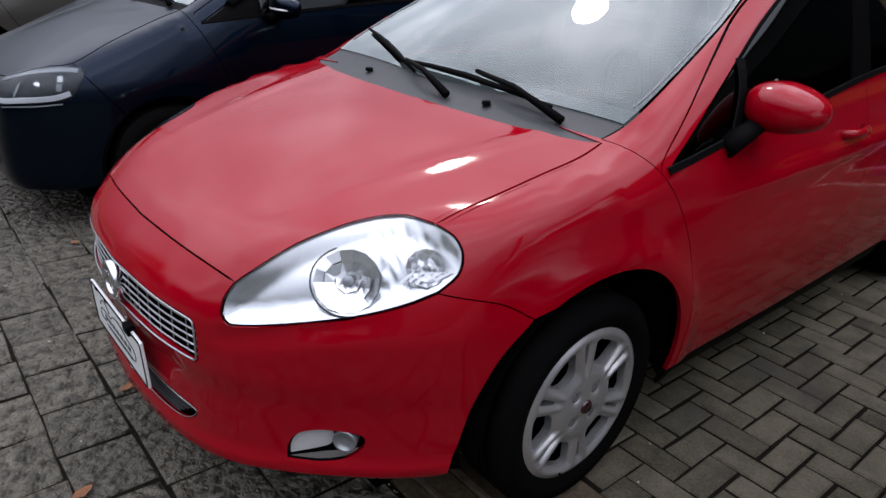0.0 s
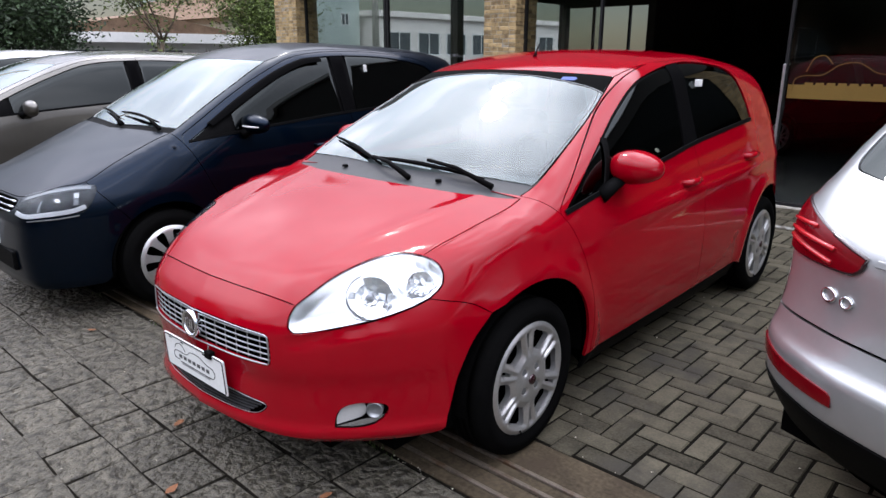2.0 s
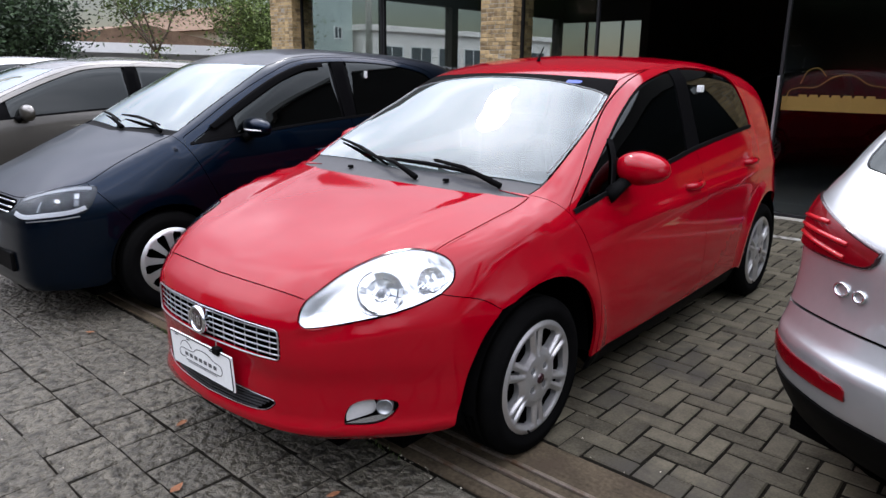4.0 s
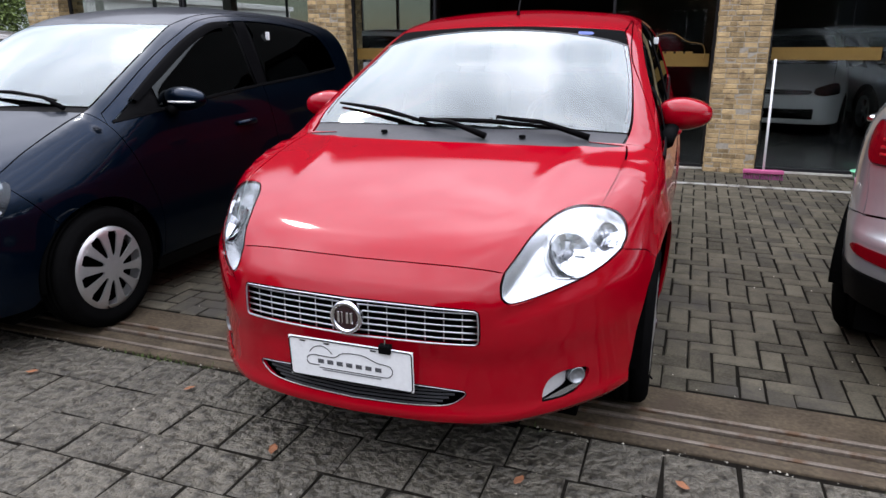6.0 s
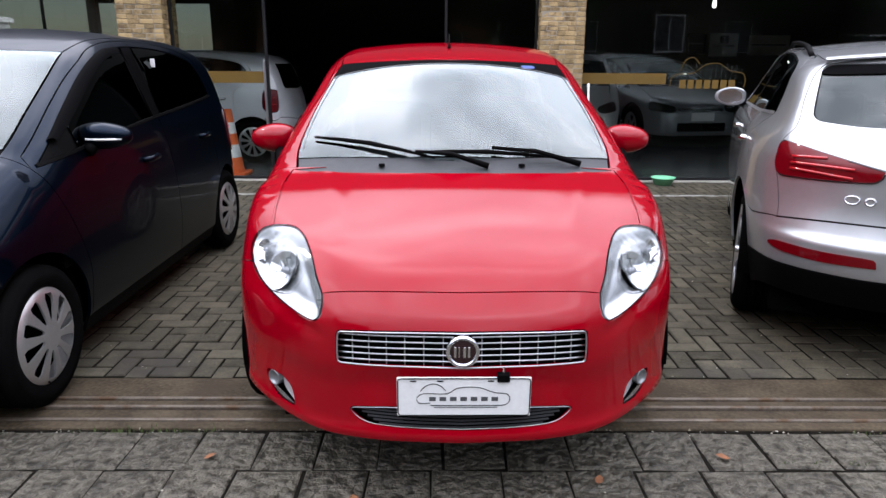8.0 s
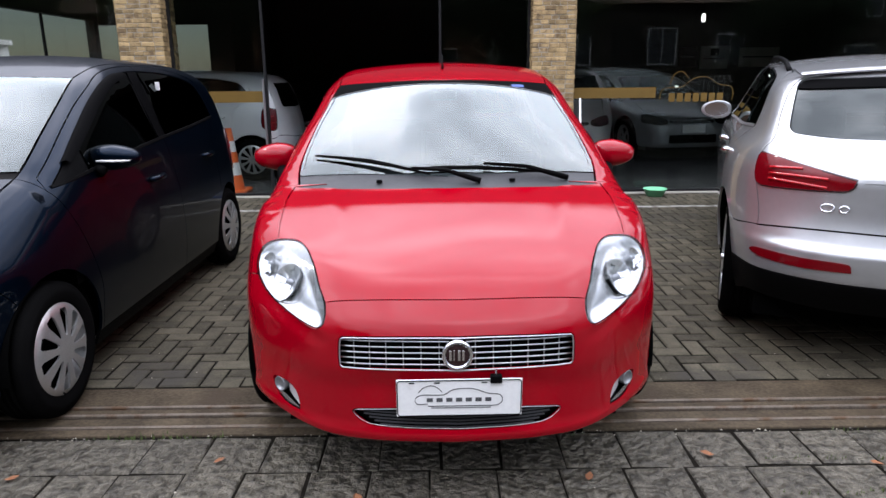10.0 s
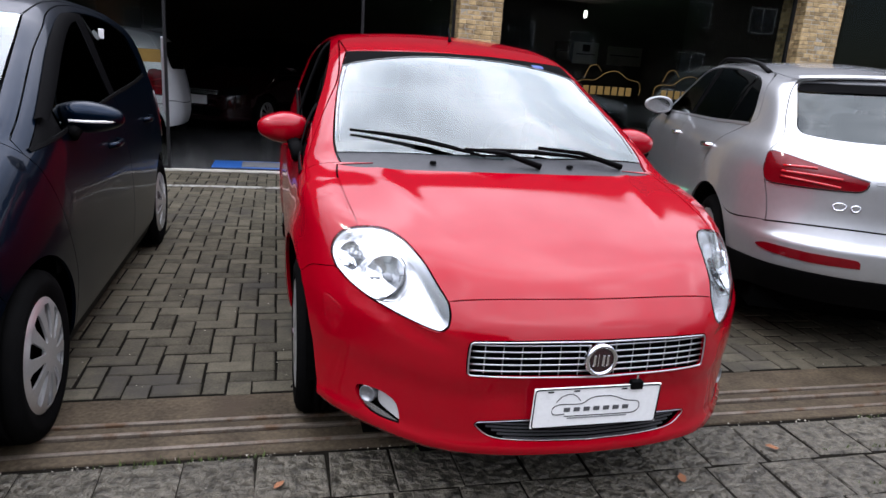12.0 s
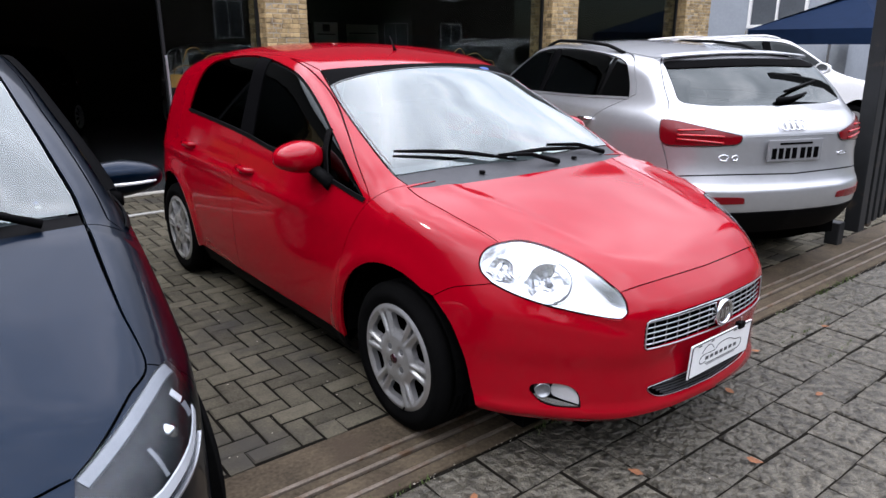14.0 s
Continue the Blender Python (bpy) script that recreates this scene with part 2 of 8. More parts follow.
def tube(bm, pts, r, n=8, closed=False, flat=1.0):
    """A round bar along pts; r may be one radius or one for each point."""
    pts = [Vector(p) for p in pts]
    rs = r if isinstance(r, (list, tuple)) else [r] * len(pts)
    rings = []
    up = Vector((0.03, 0.05, 1)).normalized()
    for i, p in enumerate(pts):
        a = pts[i - 1] if (i or closed) else p
        b = pts[(i + 1) % len(pts)] if (i < len(pts) - 1 or closed) else p
        d = (b - a).normalized()
        s = d.cross(up)
        s = s.normalized() if s.length > 1e-4 else Vector((1, 0, 0))
        u = s.cross(d).normalized()
        rings.append([bm.verts.new(p + (s * math.cos(2 * math.pi * k / n) + u * flat * math.sin(2 * math.pi * k / n)) * rs[i]) for k in range(n)])
    m = len(rings)
    for i in range(m if closed else m - 1):
        A, B = rings[i], rings[(i + 1) % m]
        for k in range(n):
            bm.faces.new((A[k], A[(k + 1) % n], B[(k + 1) % n], B[k]))
    if not closed:
        bm.faces.new(rings[0][::-1])
        bm.faces.new(rings[-1])


def lathe(bm, prof, n=48, axis=0, at=(0, 0, 0)):
    """Turns a profile of (radius, along) round an axis."""
    at = Vector(at)
    rings = []
    for r, a in prof:
        ring = []
        for k in range(n):
            c, s = r * math.cos(2 * math.pi * k / n), r * math.sin(2 * math.pi * k / n)
            v = (a, c, s) if axis == 0 else ((c, a, s) if axis == 1 else (c, s, a))
            ring.append(bm.verts.new(at + Vector(v)))
        rings.append(ring)
    for A, B in zip(rings, rings[1:]):
        for k in range(n):
            bm.faces.new((A[k], A[(k + 1) % n], B[(k + 1) % n], B[k]))
    return rings


def pchip(pts):
    """A smooth curve through (x, y) pairs that does not overshoot; straight on beyond the ends."""
    x, y = np.array([p[0] for p in pts], float), np.array([p[1] for p in pts], float)
    h = np.diff(x)
    s = np.diff(y) / h
    d = np.zeros_like(y)
    d[0], d[-1] = s[0], s[-1]
    for i in range(1, len(x) - 1):
        if s[i - 1] * s[i] > 0:
            w1, w2 = 2 * h[i] + h[i - 1], h[i] + 2 * h[i - 1]
            d[i] = (w1 + w2) / (w1 / s[i - 1] + w2 / s[i])

    q = np.linspace(x[0] - 1.5, x[-1] + 1.5, 5000)
    i = np.clip(np.searchsorted(x, q) - 1, 0, len(h) - 1)
    t = (q - x[i]) / h[i]
    tt = np.clip(t, 0, 1)
    v = (2 * tt**3 - 3 * tt**2 + 1) * y[i] + (tt**3 - 2 * tt**2 + tt) * h[i] * d[i] + (3 * tt**2 - 2 * tt**3) * y[i + 1] + (tt**3 - tt**2) * h[i] * d[i + 1]
    v = v + np.where(t < 0, t * h[i] * d[0], 0) + np.where(t > 1, (t - 1) * h[i] * d[-1], 0)
    lo, k = q[0], 4999 / (q[-1] - q[0])
    dv = np.append(np.diff(v), 0)

    def f(p):
        u = (np.asarray(p, float) - lo) * k
        j = u.astype(int)
        np.minimum(np.maximum(j, 0, out=j), 4998, out=j)
        return v[j] + dv[j] * (u - j)
    return f


def spline(pts, step=0.02, closed=False):
    """A Catmull-Rom line through 3D or 2D points, sampled about every step."""
    p = np.array(pts, float)
    n = len(p)
    out = []
    for i in range(n if closed else n - 1):
        p1, p2 = p[i], p[(i + 1) % n]
        p0 = p[i - 1] if (i or closed) else 2 * p1 - p2
        p3 = p[(i + 2) % n] if (i + 2 < n or closed) else 2 * p2 - p1
        m1, m2 = (p2 - p0) / 2, (p3 - p1) / 2
        L = np.linalg.norm(p2 - p1)
        for m in (m1, m2):
            q = np.linalg.norm(m)
            if q > 1.2 * L:
                m *= 1.2 * L / q
        k = max(1, int(math.ceil(L / step)))
        t = (np.arange(k) / k)[:, None]
        out.append((2 * t**3 - 3 * t**2 + 1) * p1 + (t**3 - 2 * t**2 + t) * m1 + (3 * t**2 - 2 * t**3) * p2 + (t**3 - t**2) * m2)
    out = np.concatenate(out)
    return out if closed else np.vstack([out, p[-1]])


def chain(*lines):
    """Joins lines end to end into one loop, without double points."""
    pts = np.vstack(lines)
    keep = [0]
    for i in range(1, len(pts)):
        if np.linalg.norm(pts[i] - pts[keep[-1]]) > 1e-3:
            keep.append(i)
    if np.linalg.norm(pts[keep[-1]] - pts[0]) < 1e-3:
        keep.pop()
    return pts[keep]


def area2(q):
    return 0.5 * float(np.sum(q[:, 0] * np.roll(q[:, 1], -1) - np.roll(q[:, 0], -1) * q[:, 1]))


def inset(q, d):
    """Shrinks a 2D loop by d."""
    if not d:
        return q
    if area2(q) < 0:
        d = -d
    e = np.roll(q, -1, 0) - q
    n = np.stack([-e[:, 1], e[:, 0]], 1) / (np.linalg.norm(e, axis=1)[:, None] + 1e-12)
    m = n + np.roll(n, 1, 0)
    m /= np.maximum(np.linalg.norm(m, axis=1)[:, None], 0.5)
    return q + m * d


def inside(q, p):
    """Which points p lie in the loop q."""
    r = np.zeros(len(p), bool)
    a, b = q, np.roll(q, -1, 0)
    for (x1, y1), (x2, y2) in zip(a, b):
        if y1 == y2:
            continue
        c = ((y1 > p[:, 1]) != (y2 > p[:, 1])) & (p[:, 0] < (x2 - x1) * (p[:, 1] - y1) / (y2 - y1) + x1)
        r ^= c
    return r


def edge_dist(q, p):
    a, b = q, np.roll(q, -1, 0)
    best = np.full(len(p), 1e9)
    for s, e in zip(a, b):
        d = e - s
        t = np.clip(((p - s) @ d) / (d @ d + 1e-12), 0, 1)
        best = np.minimum(best, np.linalg.norm(p - (s + t[:, None] * d), axis=1))
    return best


def fill(loop, holes=(), step=0.03):
    """Triangles that fill a 2D loop with holes: points, faces, and the index runs of the borders."""
    loops = [loop, *holes]
    pts = np.vstack(loops)
    edges, runs, k = [], [], 0
    for l in loops:
        runs.append(list(range(k, k + len(l))))
        edges += [(k + i, k + (i + 1) % len(l)) for i in range(len(l))]
        k += len(l)
    lo, hi = loop.min(0), loop.max(0)
    gx, gy = np.meshgrid(np.arange(lo[0], hi[0], step), np.arange(lo[1], hi[1], step * 0.87))
    gx = gx + (np.arange(gx.shape[0]) % 2)[:, None] * step / 2
    g = np.stack([gx.ravel(), gy.ravel()], 1)
    if len(g):
        ok = inside(loop, g)
        for h in holes:
            ok &= ~inside(h, g)
        g = g[ok]
        for l in loops:
            if len(g):
                g = g[edge_dist(l, g) > step * 0.45]
        pts = np.vstack([pts, g])
    res = geometry.delaunay_2d_cdt([Vector(p) for p in pts], edges, [], 0, 1e-6, True)
    vs = np.array([tuple(v) for v in res[0]])
    back = {}
    for i, o in enumerate(res[3]):
        for j in o:
            back[j] = i
    tri = np.array([f for f in res[2] if len(f) == 3])
    c = vs[tri].mean(1)
    ok = inside(loop, c)
    for h in holes:
        ok &= ~inside(h, c)
    tri = tri[ok]
    a = vs[tri]
    cr = (a[:, 1, 0] - a[:, 0, 0]) * (a[:, 2, 1] - a[:, 0, 1]) - (a[:, 1, 1] - a[:, 0, 1]) * (a[:, 2, 0] - a[:, 0, 0])
    tri[cr < 0] = tri[cr < 0][:, ::-1]
    tri = tri[np.abs(cr) > 1e-10]
    return vs, tri, [[back[j] for j in r if j in back] for r in runs]


# ---------------------------------------------------------------- car bodies
def smax(a, b, k):
    h = np.maximum(k - np.abs(a - b), 0) / k
    return np.maximum(a, b) + h * h * k / 4


class Flat:
    """Looks at the body along one direction."""

    def __init__(self, n, up=(0, 0, 1)):
        n = Vector(n).normalized()
        e1 = Vector(up).cross(n).normalized()
        self.n, self.e1, self.e2 = np.array(n), np.array(e1), np.array(n.cross(e1))
        self.far, self.near = 3.5, -3.0

    def to2(self, p):
        p = p - np.array((0, 1.5, 0.6))
        return np.stack([p @ self.e1, p @ self.e2], 1)

    def rays(self, q):
        o = np.array((0, 1.5, 0.6)) + q[:, :1] * self.e1 + q[:, 1:] * self.e2 + self.n * self.far
        return o, np.tile(-self.n, (len(q), 1)), self.far - self.near


class Round:
    """Looks at the body level, towards an upright axis."""

    def __init__(self, y0, r=0.8, way=-1):
        self.y0, self.r, self.way = y0, r, way

    def to2(self, p):
        return np.stack([np.arctan2(p[:, 0], self.way * (p[:, 1] - self.y0)) * self.r, p[:, 2]], 1)

    def rays(self, q):
        t = q[:, 0] / self.r
        d = np.stack([np.sin(t), self.way * np.cos(t), 0 * t], 1)
        o = np.stack([0 * t, 0 * t + self.y0, q[:, 1]], 1) + d * 2.2
        return o, -d, 2.2


class Body:
    """A car body given by its smooth outer skin; panels are cut from it along lines that neighbours share."""

    def __init__(self, root, f):
        self.root, self.f = root, f

    def hit(self, chart, q):
        o, d, L = chart.rays(q)
        n = 44
        t0 = np.zeros(len(q))
        t1 = np.full(len(q), np.nan)
        best, bt = np.full(len(q), 1e9), np.zeros(len(q))
        todo = np.arange(len(q))
        for i in range(1, n + 1):
            t = L * i / n
            v = self.f(o[todo] + d[todo] * t)
            b = v < best[todo]
            best[todo[b]], bt[todo[b]] = v[b], t
            got = todo[v < 0]
            t1[got], t0[got] = t, L * (i - 1) / n
            todo = todo[v >= 0]
            if not len(todo):
                break
        miss = np.isnan(t1)
        t0[miss] = t1[miss] = bt[miss]
        for _ in range(13):
            m = (t0 + t1) / 2
            v = self.f(o + d * m[:, None])
            t1 = np.where(v < 0, m, t1)
            t0 = np.where(v < 0, t0, m)
        return o + d * t1[:, None]

    def normal(self, p, e=0.004):
        g = np.stack([self.f(p + np.eye(3)[i] * e) - self.f(p - np.eye(3)[i] * e) for i in range(3)], 1)
        return g / (np.linalg.norm(g, axis=1)[:, None] + 1e-12)

    def panel(self, name, loop, chart, material, holes=(), step=0.035, gap=0.002, off=0.0, rim=0.014, parent=None, mirror=False, label="", relief=None):
        q = inset(chart.to2(loop), gap)
        hs = [inset(chart.to2(h), -gap) for h in holes]
        vs, tri, runs = fill(q, hs, step)
        p = self.hit(chart, vs)
        nr = self.normal(p)
        if relief is not None:
            p = p + nr * relief(p)[:, None]
            a, b, c = p[tri[:, 0]], p[tri[:, 1]], p[tri[:, 2]]
            fn = np.cross(b - a, c - a)
            acc = np.zeros_like(p)
            for k in range(3):
                np.add.at(acc, tri[:, k], fn)
            acc *= np.sign(np.sum(acc * nr, 1))[:, None]
            nr = acc / (np.linalg.norm(acc, axis=1)[:, None] + 1e-12)
        p = p + nr * off
        a = p[tri]
        fl = np.sum(np.cross(a[:, 1] - a[:, 0], a[:, 2] - a[:, 0]) * nr[tri[:, 0]], 1) < 0
        tri[fl] = tri[fl][:, ::-1]
        verts, norms, faces = [p], [nr], [tuple(t) for t in tri]
        k = len(p)
        if rim:
            for r in runs:
                b = p[r]
                nb = nr[r]
                inn = b - nb * rim
                e = np.roll(b, -1, 0) - np.roll(b, 1, 0)
                o = np.cross(e, nb)
                o /= np.linalg.norm(o, axis=1)[:, None] + 1e-12
                mid = b - nb * 0.0015
                verts += [b, inn]
                norms += [o, o]
                m = len(r)
                for i in range(m):
                    j = (i + 1) % m
                    faces.append((k + i, k + m + i, k + m + j, k + j))
                k += 2 * m
        V, N = np.vstack(verts), np.vstack(norms)
        obs = [mesh_obj(name, V, faces, material, parent or self.root, label, N)]
        if mirror:
            s = np.array((-1, 1, 1))
            obs.append(mesh_obj(name, V * s, [f[::-1] for f in faces], material, parent or self.root, label, N * s))
        return obs

    def on(self, pts, chart, step=0.02, off=0.0):
        """A line laid on the skin."""
        p = self.hit(chart, chart.to2(spline(pts, step)))
        return p + self.normal(p) * off if off else p


def skin(top, wide, section, nose, plan, tail, tailplan, bow, crown, k=(0.10, 0.10, 0.14), extra=None):
    """The outer skin of a car as the smooth meeting of its side view, its plan and its cross-section. y runs from nose to tail."""
    T, W, S, N, P, B, Q, BW, C = map(pchip, (top, wide, section, nose, plan, tail, tailplan, bow, crown))

    def f(p):
        x, y, z = np.abs(p[:, 0]), p[:, 1], p[:, 2]
        a = x - (W(y) + S(z))
        if extra is not None:
            a = a - extra(y, z)
        c = N(z) + P(x) - y
        c = c / np.sqrt(1 + ((P(x + 0.01) - P(x - 0.01)) / 0.02) ** 2)
        d = y - (B(z) - Q(x))
        d = d / np.sqrt(1 + ((Q(x + 0.01) - Q(x - 0.01)) / 0.02) ** 2)
        yy = y - BW(y) * x * x
        b = z - (T(yy) - C(y) * x * x)
        b = b / np.sqrt(1 + ((T(yy + 0.01) - T(yy - 0.01)) / 0.02) ** 2)
        g = smax(a, c, k[0])
        g = smax(g, d, k[0])
        kk = np.where(y < 0.9, k[1], k[2])
        return smax(g, b, kk)
    return f


def arch_line(yc, zc, r, a0, a1, x, step=0.03):
    """Points round a wheel arch from angle a0 to a1 (degrees, 0 to the rear, 90 up)."""
    n = max(3, int(abs(radians(a1 - a0)) * r / step))
    t = np.radians(np.linspace(a0, a1, n + 1))
    return np.stack([np.full(n + 1, x), yc + r * np.cos(t), zc + r * np.sin(t)], 1)


# ---------------------------------------------------------------- wheels
def disc_part(name, outer_r, holes, height, thick, material, parent, step=0.02, label="", x_out=1):
    """A pressed disc with openings: height(r, angle) is how far it stands out along x."""
    n = 64
    loop = np.array([(outer_r * math.cos(2 * math.pi * i / n), outer_r * math.sin(2 * math.pi * i / n)) for i in range(n)])
    vs, tri, runs = fill(loop, holes, step)
    h = height(np.hypot(vs[:, 0], vs[:, 1]), np.arctan2(vs[:, 1], vs[:, 0]))
    p = np.stack([h, vs[:, 0], vs[:, 1]], 1)
    verts, faces, k = [p], [tuple(t) for t in tri], len(p)
    for r in runs:
        b = p[r]
        verts += [b, b - np.array((thick, 0, 0))]
        m = len(r)
        for i in range(m):
            j = (i + 1) % m
            faces.append((k + i, k + m + i, k + m + j, k + j))
        k += 2 * m
    V = np.vstack(verts)
    if x_out < 0:
        V = V * np.array((-1, 1, 1))
        faces = [f[::-1] for f in faces]
    return mesh_obj(name, V, faces, material, parent, label)


def ring_hole(a, da, r0, r1, skew=0.0, n=7):
    """A slot between two radii round the angle a, with soft corners."""
    o = []
    for r, s in ((r0, 1), (r1, 1), (r1, -1), (r0, -1)):
        w = da * (0.75 if r == r0 else 1.0)
        o.append((a + s * w + skew * (r - r0), r))
    pts = [(r * math.cos(t), r * math.sin(t)) for t, r in o]
    out = []
    for i in range(4):
        p, q = np.array(pts[i]), np.array(pts[(i + 1) % 4])
        out += [p + (q - p) * t for t in (0.16, 0.5, 0.84)]
    return np.array(out)


def wheel(car, name, x, y, r, side, style="split", width=0.19, rim=0.21):
    """A wheel under car at hub height r: tyre with tread grooves, dark brake behind, and a wheel trim."""
    w = new(name)
    w.parent = car
    w.location = (x, y, r)
    s = side
    bm = bmesh.new()
    h = width / 2
    prof = [(rim - 0.005, -h * 0.8), (rim + 0.01, -h * 0.92), (r * 0.82, -h), (r * 0.94, -h * 0.93), (r * 0.985, -h * 0.78), (r, -h * 0.6),
            (r, -h * 0.36), (r - 0.008, -h * 0.34), (r - 0.008, -h * 0.28), (r, -h * 0.26), (r, -h * 0.04), (r - 0.008, -h * 0.02), (r - 0.008, h * 0.04), (r, h * 0.06), (r, h * 0.3),
            (r - 0.008, h * 0.32), (r - 0.008, h * 0.38), (r, h * 0.4), (r, h * 0.6),
            (r * 0.985, h * 0.78), (r * 0.94, h * 0.93), (r * 0.885, h * 0.985), (r * 0.88, h * 1.0), (r * 0.82, h), (rim + 0.022, h * 0.96), (rim + 0.012, h * 0.92), (rim - 0.002, h * 0.86), (rim - 0.012, h * 0.3)]
    lathe(bm, [(a, s * b) for a, b in prof], 56)
    part("tyre", bm, M_RUBBER, w, smooth=True)
    bm = bmesh.new()
    lathe(bm, [(0.0, s * 0.0), (rim * 0.72, s * 0.0), (rim * 0.74, s * -0.03), (rim * 0.9, -0.03 * s)], 40)
    part("brake_drum", bm, M_DARK, w, smooth=True)
    bm = bmesh.new()
    lathe(bm, [(rim * 0.915, s * h * 0.3), (rim * 0.94, s * h * 0.5), (rim - 0.006, s * h * 0.85)], 48)
    part("rim_barrel", bm, M_DARK if style == "split" else M_HUBCAP if style == "fan" else M_SATIN, w, smooth=True)
    z0 = h * 0.97
    if style == "split":
        # six pairs of ridged spokes with wide windows between, a round hub with four dimples
        holes = []
        phase = 0.1 if s > 0 else 0.1 + math.pi / 6
        for i in range(6):
            a = 2 * math.pi * i / 6 + phase
            holes.append(ring_hole(a, 0.31, rim * 0.54, rim * 0.895))
            holes.append(ring_hole(a + math.pi / 6, 0.05, rim * 0.58, rim * 0.87))
        dim = [(0.053 * math.cos(math.pi / 2 * i + 0.8), 0.053 * math.sin(math.pi / 2 * i + 0.8)) for i in range(4)]

        def hh(rr, t):
            u = rr / rim
            x, y = rr * np.cos(t), rr * np.sin(t)
            d = (t - phase) % (math.pi / 3) - math.pi / 6
            band = np.clip((u - 0.42) / 0.12, 0, 1) * np.clip((0.93 - u) / 0.07, 0, 1)
            z = z0 - 0.012 * band + 0.014 * band * (np.exp(-((d - 0.125) / 0.07) ** 2) + np.exp(-((d + 0.125) / 0.07) ** 2))
            z = z + 0.006 * np.clip(1 - (u / 0.45) ** 2, 0, 1) - 0.012 * np.clip((u - 0.95) / 0.1, 0, 1)
            for cx, cy in dim:
                z = z - 0.018 * np.exp(-((x - cx) ** 2 + (y - cy) ** 2) / 0.014 ** 2)
            return z
        cap_m = M_HUBCAP
    elif style == "fan":
        holes = [ring_hole(2 * math.pi * i / 10 + 0.1, 0.175, rim * 0.30, rim * 0.90, 0.35) for i in range(10)]

        def hh(rr, t):
            u = rr / rim
            return z0 + 0.016 * (1 - u * u) - 0.010 * np.clip(u - 0.92, 0, 1) / 0.08
        cap_m = M_HUBCAP
    else:
        holes = [ring_hole(2 * math.pi * i / 5 + 0.5, 0.42, rim * 0.34, rim * 0.9) for i in range(5)]

        def hh(rr, t):
            u = rr / rim
            return z0 - 0.02 + 0.02 * u
        cap_m = M_SATIN
    disc = disc_part("wheel_trim", rim + 0.012, holes, hh, 0.022 if style == "split" else 0.008, cap_m, w, 0.0055 if style == "split" else 0.016, x_out=s)
    bm = bmesh.new()
    lathe(bm, [(0.0, s * (z0 + 0.013)), (0.017, s * (z0 + 0.012)), (0.020, s * (z0 + 0.008)), (0.020, s * (z0 - 0.01))], 24)
    part("centre_cap", bm, M_BADGE if style == "split" else M_SATIN, disc, "dark red centre cap" if style == "split" else "", smooth=True)
    if style == "split":
        for cx, cy in dim:
            bm = bmesh.new()
            lathe(bm, [(0.0, s * (z0 - 0.004)), (0.008, s * (z0 - 0.005)), (0.013, s * (z0 - 0.002)), (0.013, s * (z0 - 0.02))], 14, 0, (0, cx, cy))
            part("bolt_recess", bm, M_GREYPAINT, disc, smooth=True)
    if style != "plain":
        bm = bmesh.new()
        tube(bm, [(s * (z0 + 0.004), rim * 0.93 * math.cos(-1.9), rim * 0.93 * math.sin(-1.9)), (s * (z0 + 0.012), rim * 0.98 * math.cos(-1.85), rim * 0.98 * math.sin(-1.85))], 0.004, 6)
        part("valve_stem", bm, M_BLACKPL, w)
    return w


def liners(car, hubs, x_in, x_out, r):
    for (y, z) in hubs:
        for s in (-1, 1):
            bm = bmesh.new()
            n, rows = 24, []
            for k in range(n + 1):
                t = radians(-4 + 188 * k / n)
                rows.append([bm.verts.new((s * xx, y + r * math.cos(t), z + r * math.sin(t))) for xx in (x_in, x_out)])
            for A, B in zip(rows, rows[1:]):
                bm.faces.new((A[0], A[1], B[1], B[0]))
            c = bm.verts.new((s * x_in, y, z))
            for A, B in zip(rows, rows[1:]):
                bm.faces.new((A[0], B[0], c))
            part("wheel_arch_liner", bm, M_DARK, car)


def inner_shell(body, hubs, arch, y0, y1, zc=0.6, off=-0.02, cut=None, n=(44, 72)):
    """The inner body that closes the gaps between panels, near black to stand for the shade in them; open at the wheels
    and round the cabin glass.
    """
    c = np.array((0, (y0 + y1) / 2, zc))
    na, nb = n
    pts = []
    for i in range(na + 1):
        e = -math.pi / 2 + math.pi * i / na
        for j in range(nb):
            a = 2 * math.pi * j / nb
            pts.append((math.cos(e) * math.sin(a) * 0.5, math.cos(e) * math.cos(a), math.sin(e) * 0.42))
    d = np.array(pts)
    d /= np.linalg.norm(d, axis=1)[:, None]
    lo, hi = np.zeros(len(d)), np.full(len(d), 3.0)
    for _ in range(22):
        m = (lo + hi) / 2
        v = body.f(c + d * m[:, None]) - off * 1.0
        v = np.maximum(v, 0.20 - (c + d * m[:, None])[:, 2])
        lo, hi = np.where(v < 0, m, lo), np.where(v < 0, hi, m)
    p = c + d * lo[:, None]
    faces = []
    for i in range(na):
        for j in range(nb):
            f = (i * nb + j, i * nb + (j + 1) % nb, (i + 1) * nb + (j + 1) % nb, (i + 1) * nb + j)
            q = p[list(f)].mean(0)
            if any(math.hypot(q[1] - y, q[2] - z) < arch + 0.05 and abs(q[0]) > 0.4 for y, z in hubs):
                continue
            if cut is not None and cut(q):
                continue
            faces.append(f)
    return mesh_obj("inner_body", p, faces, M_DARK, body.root)


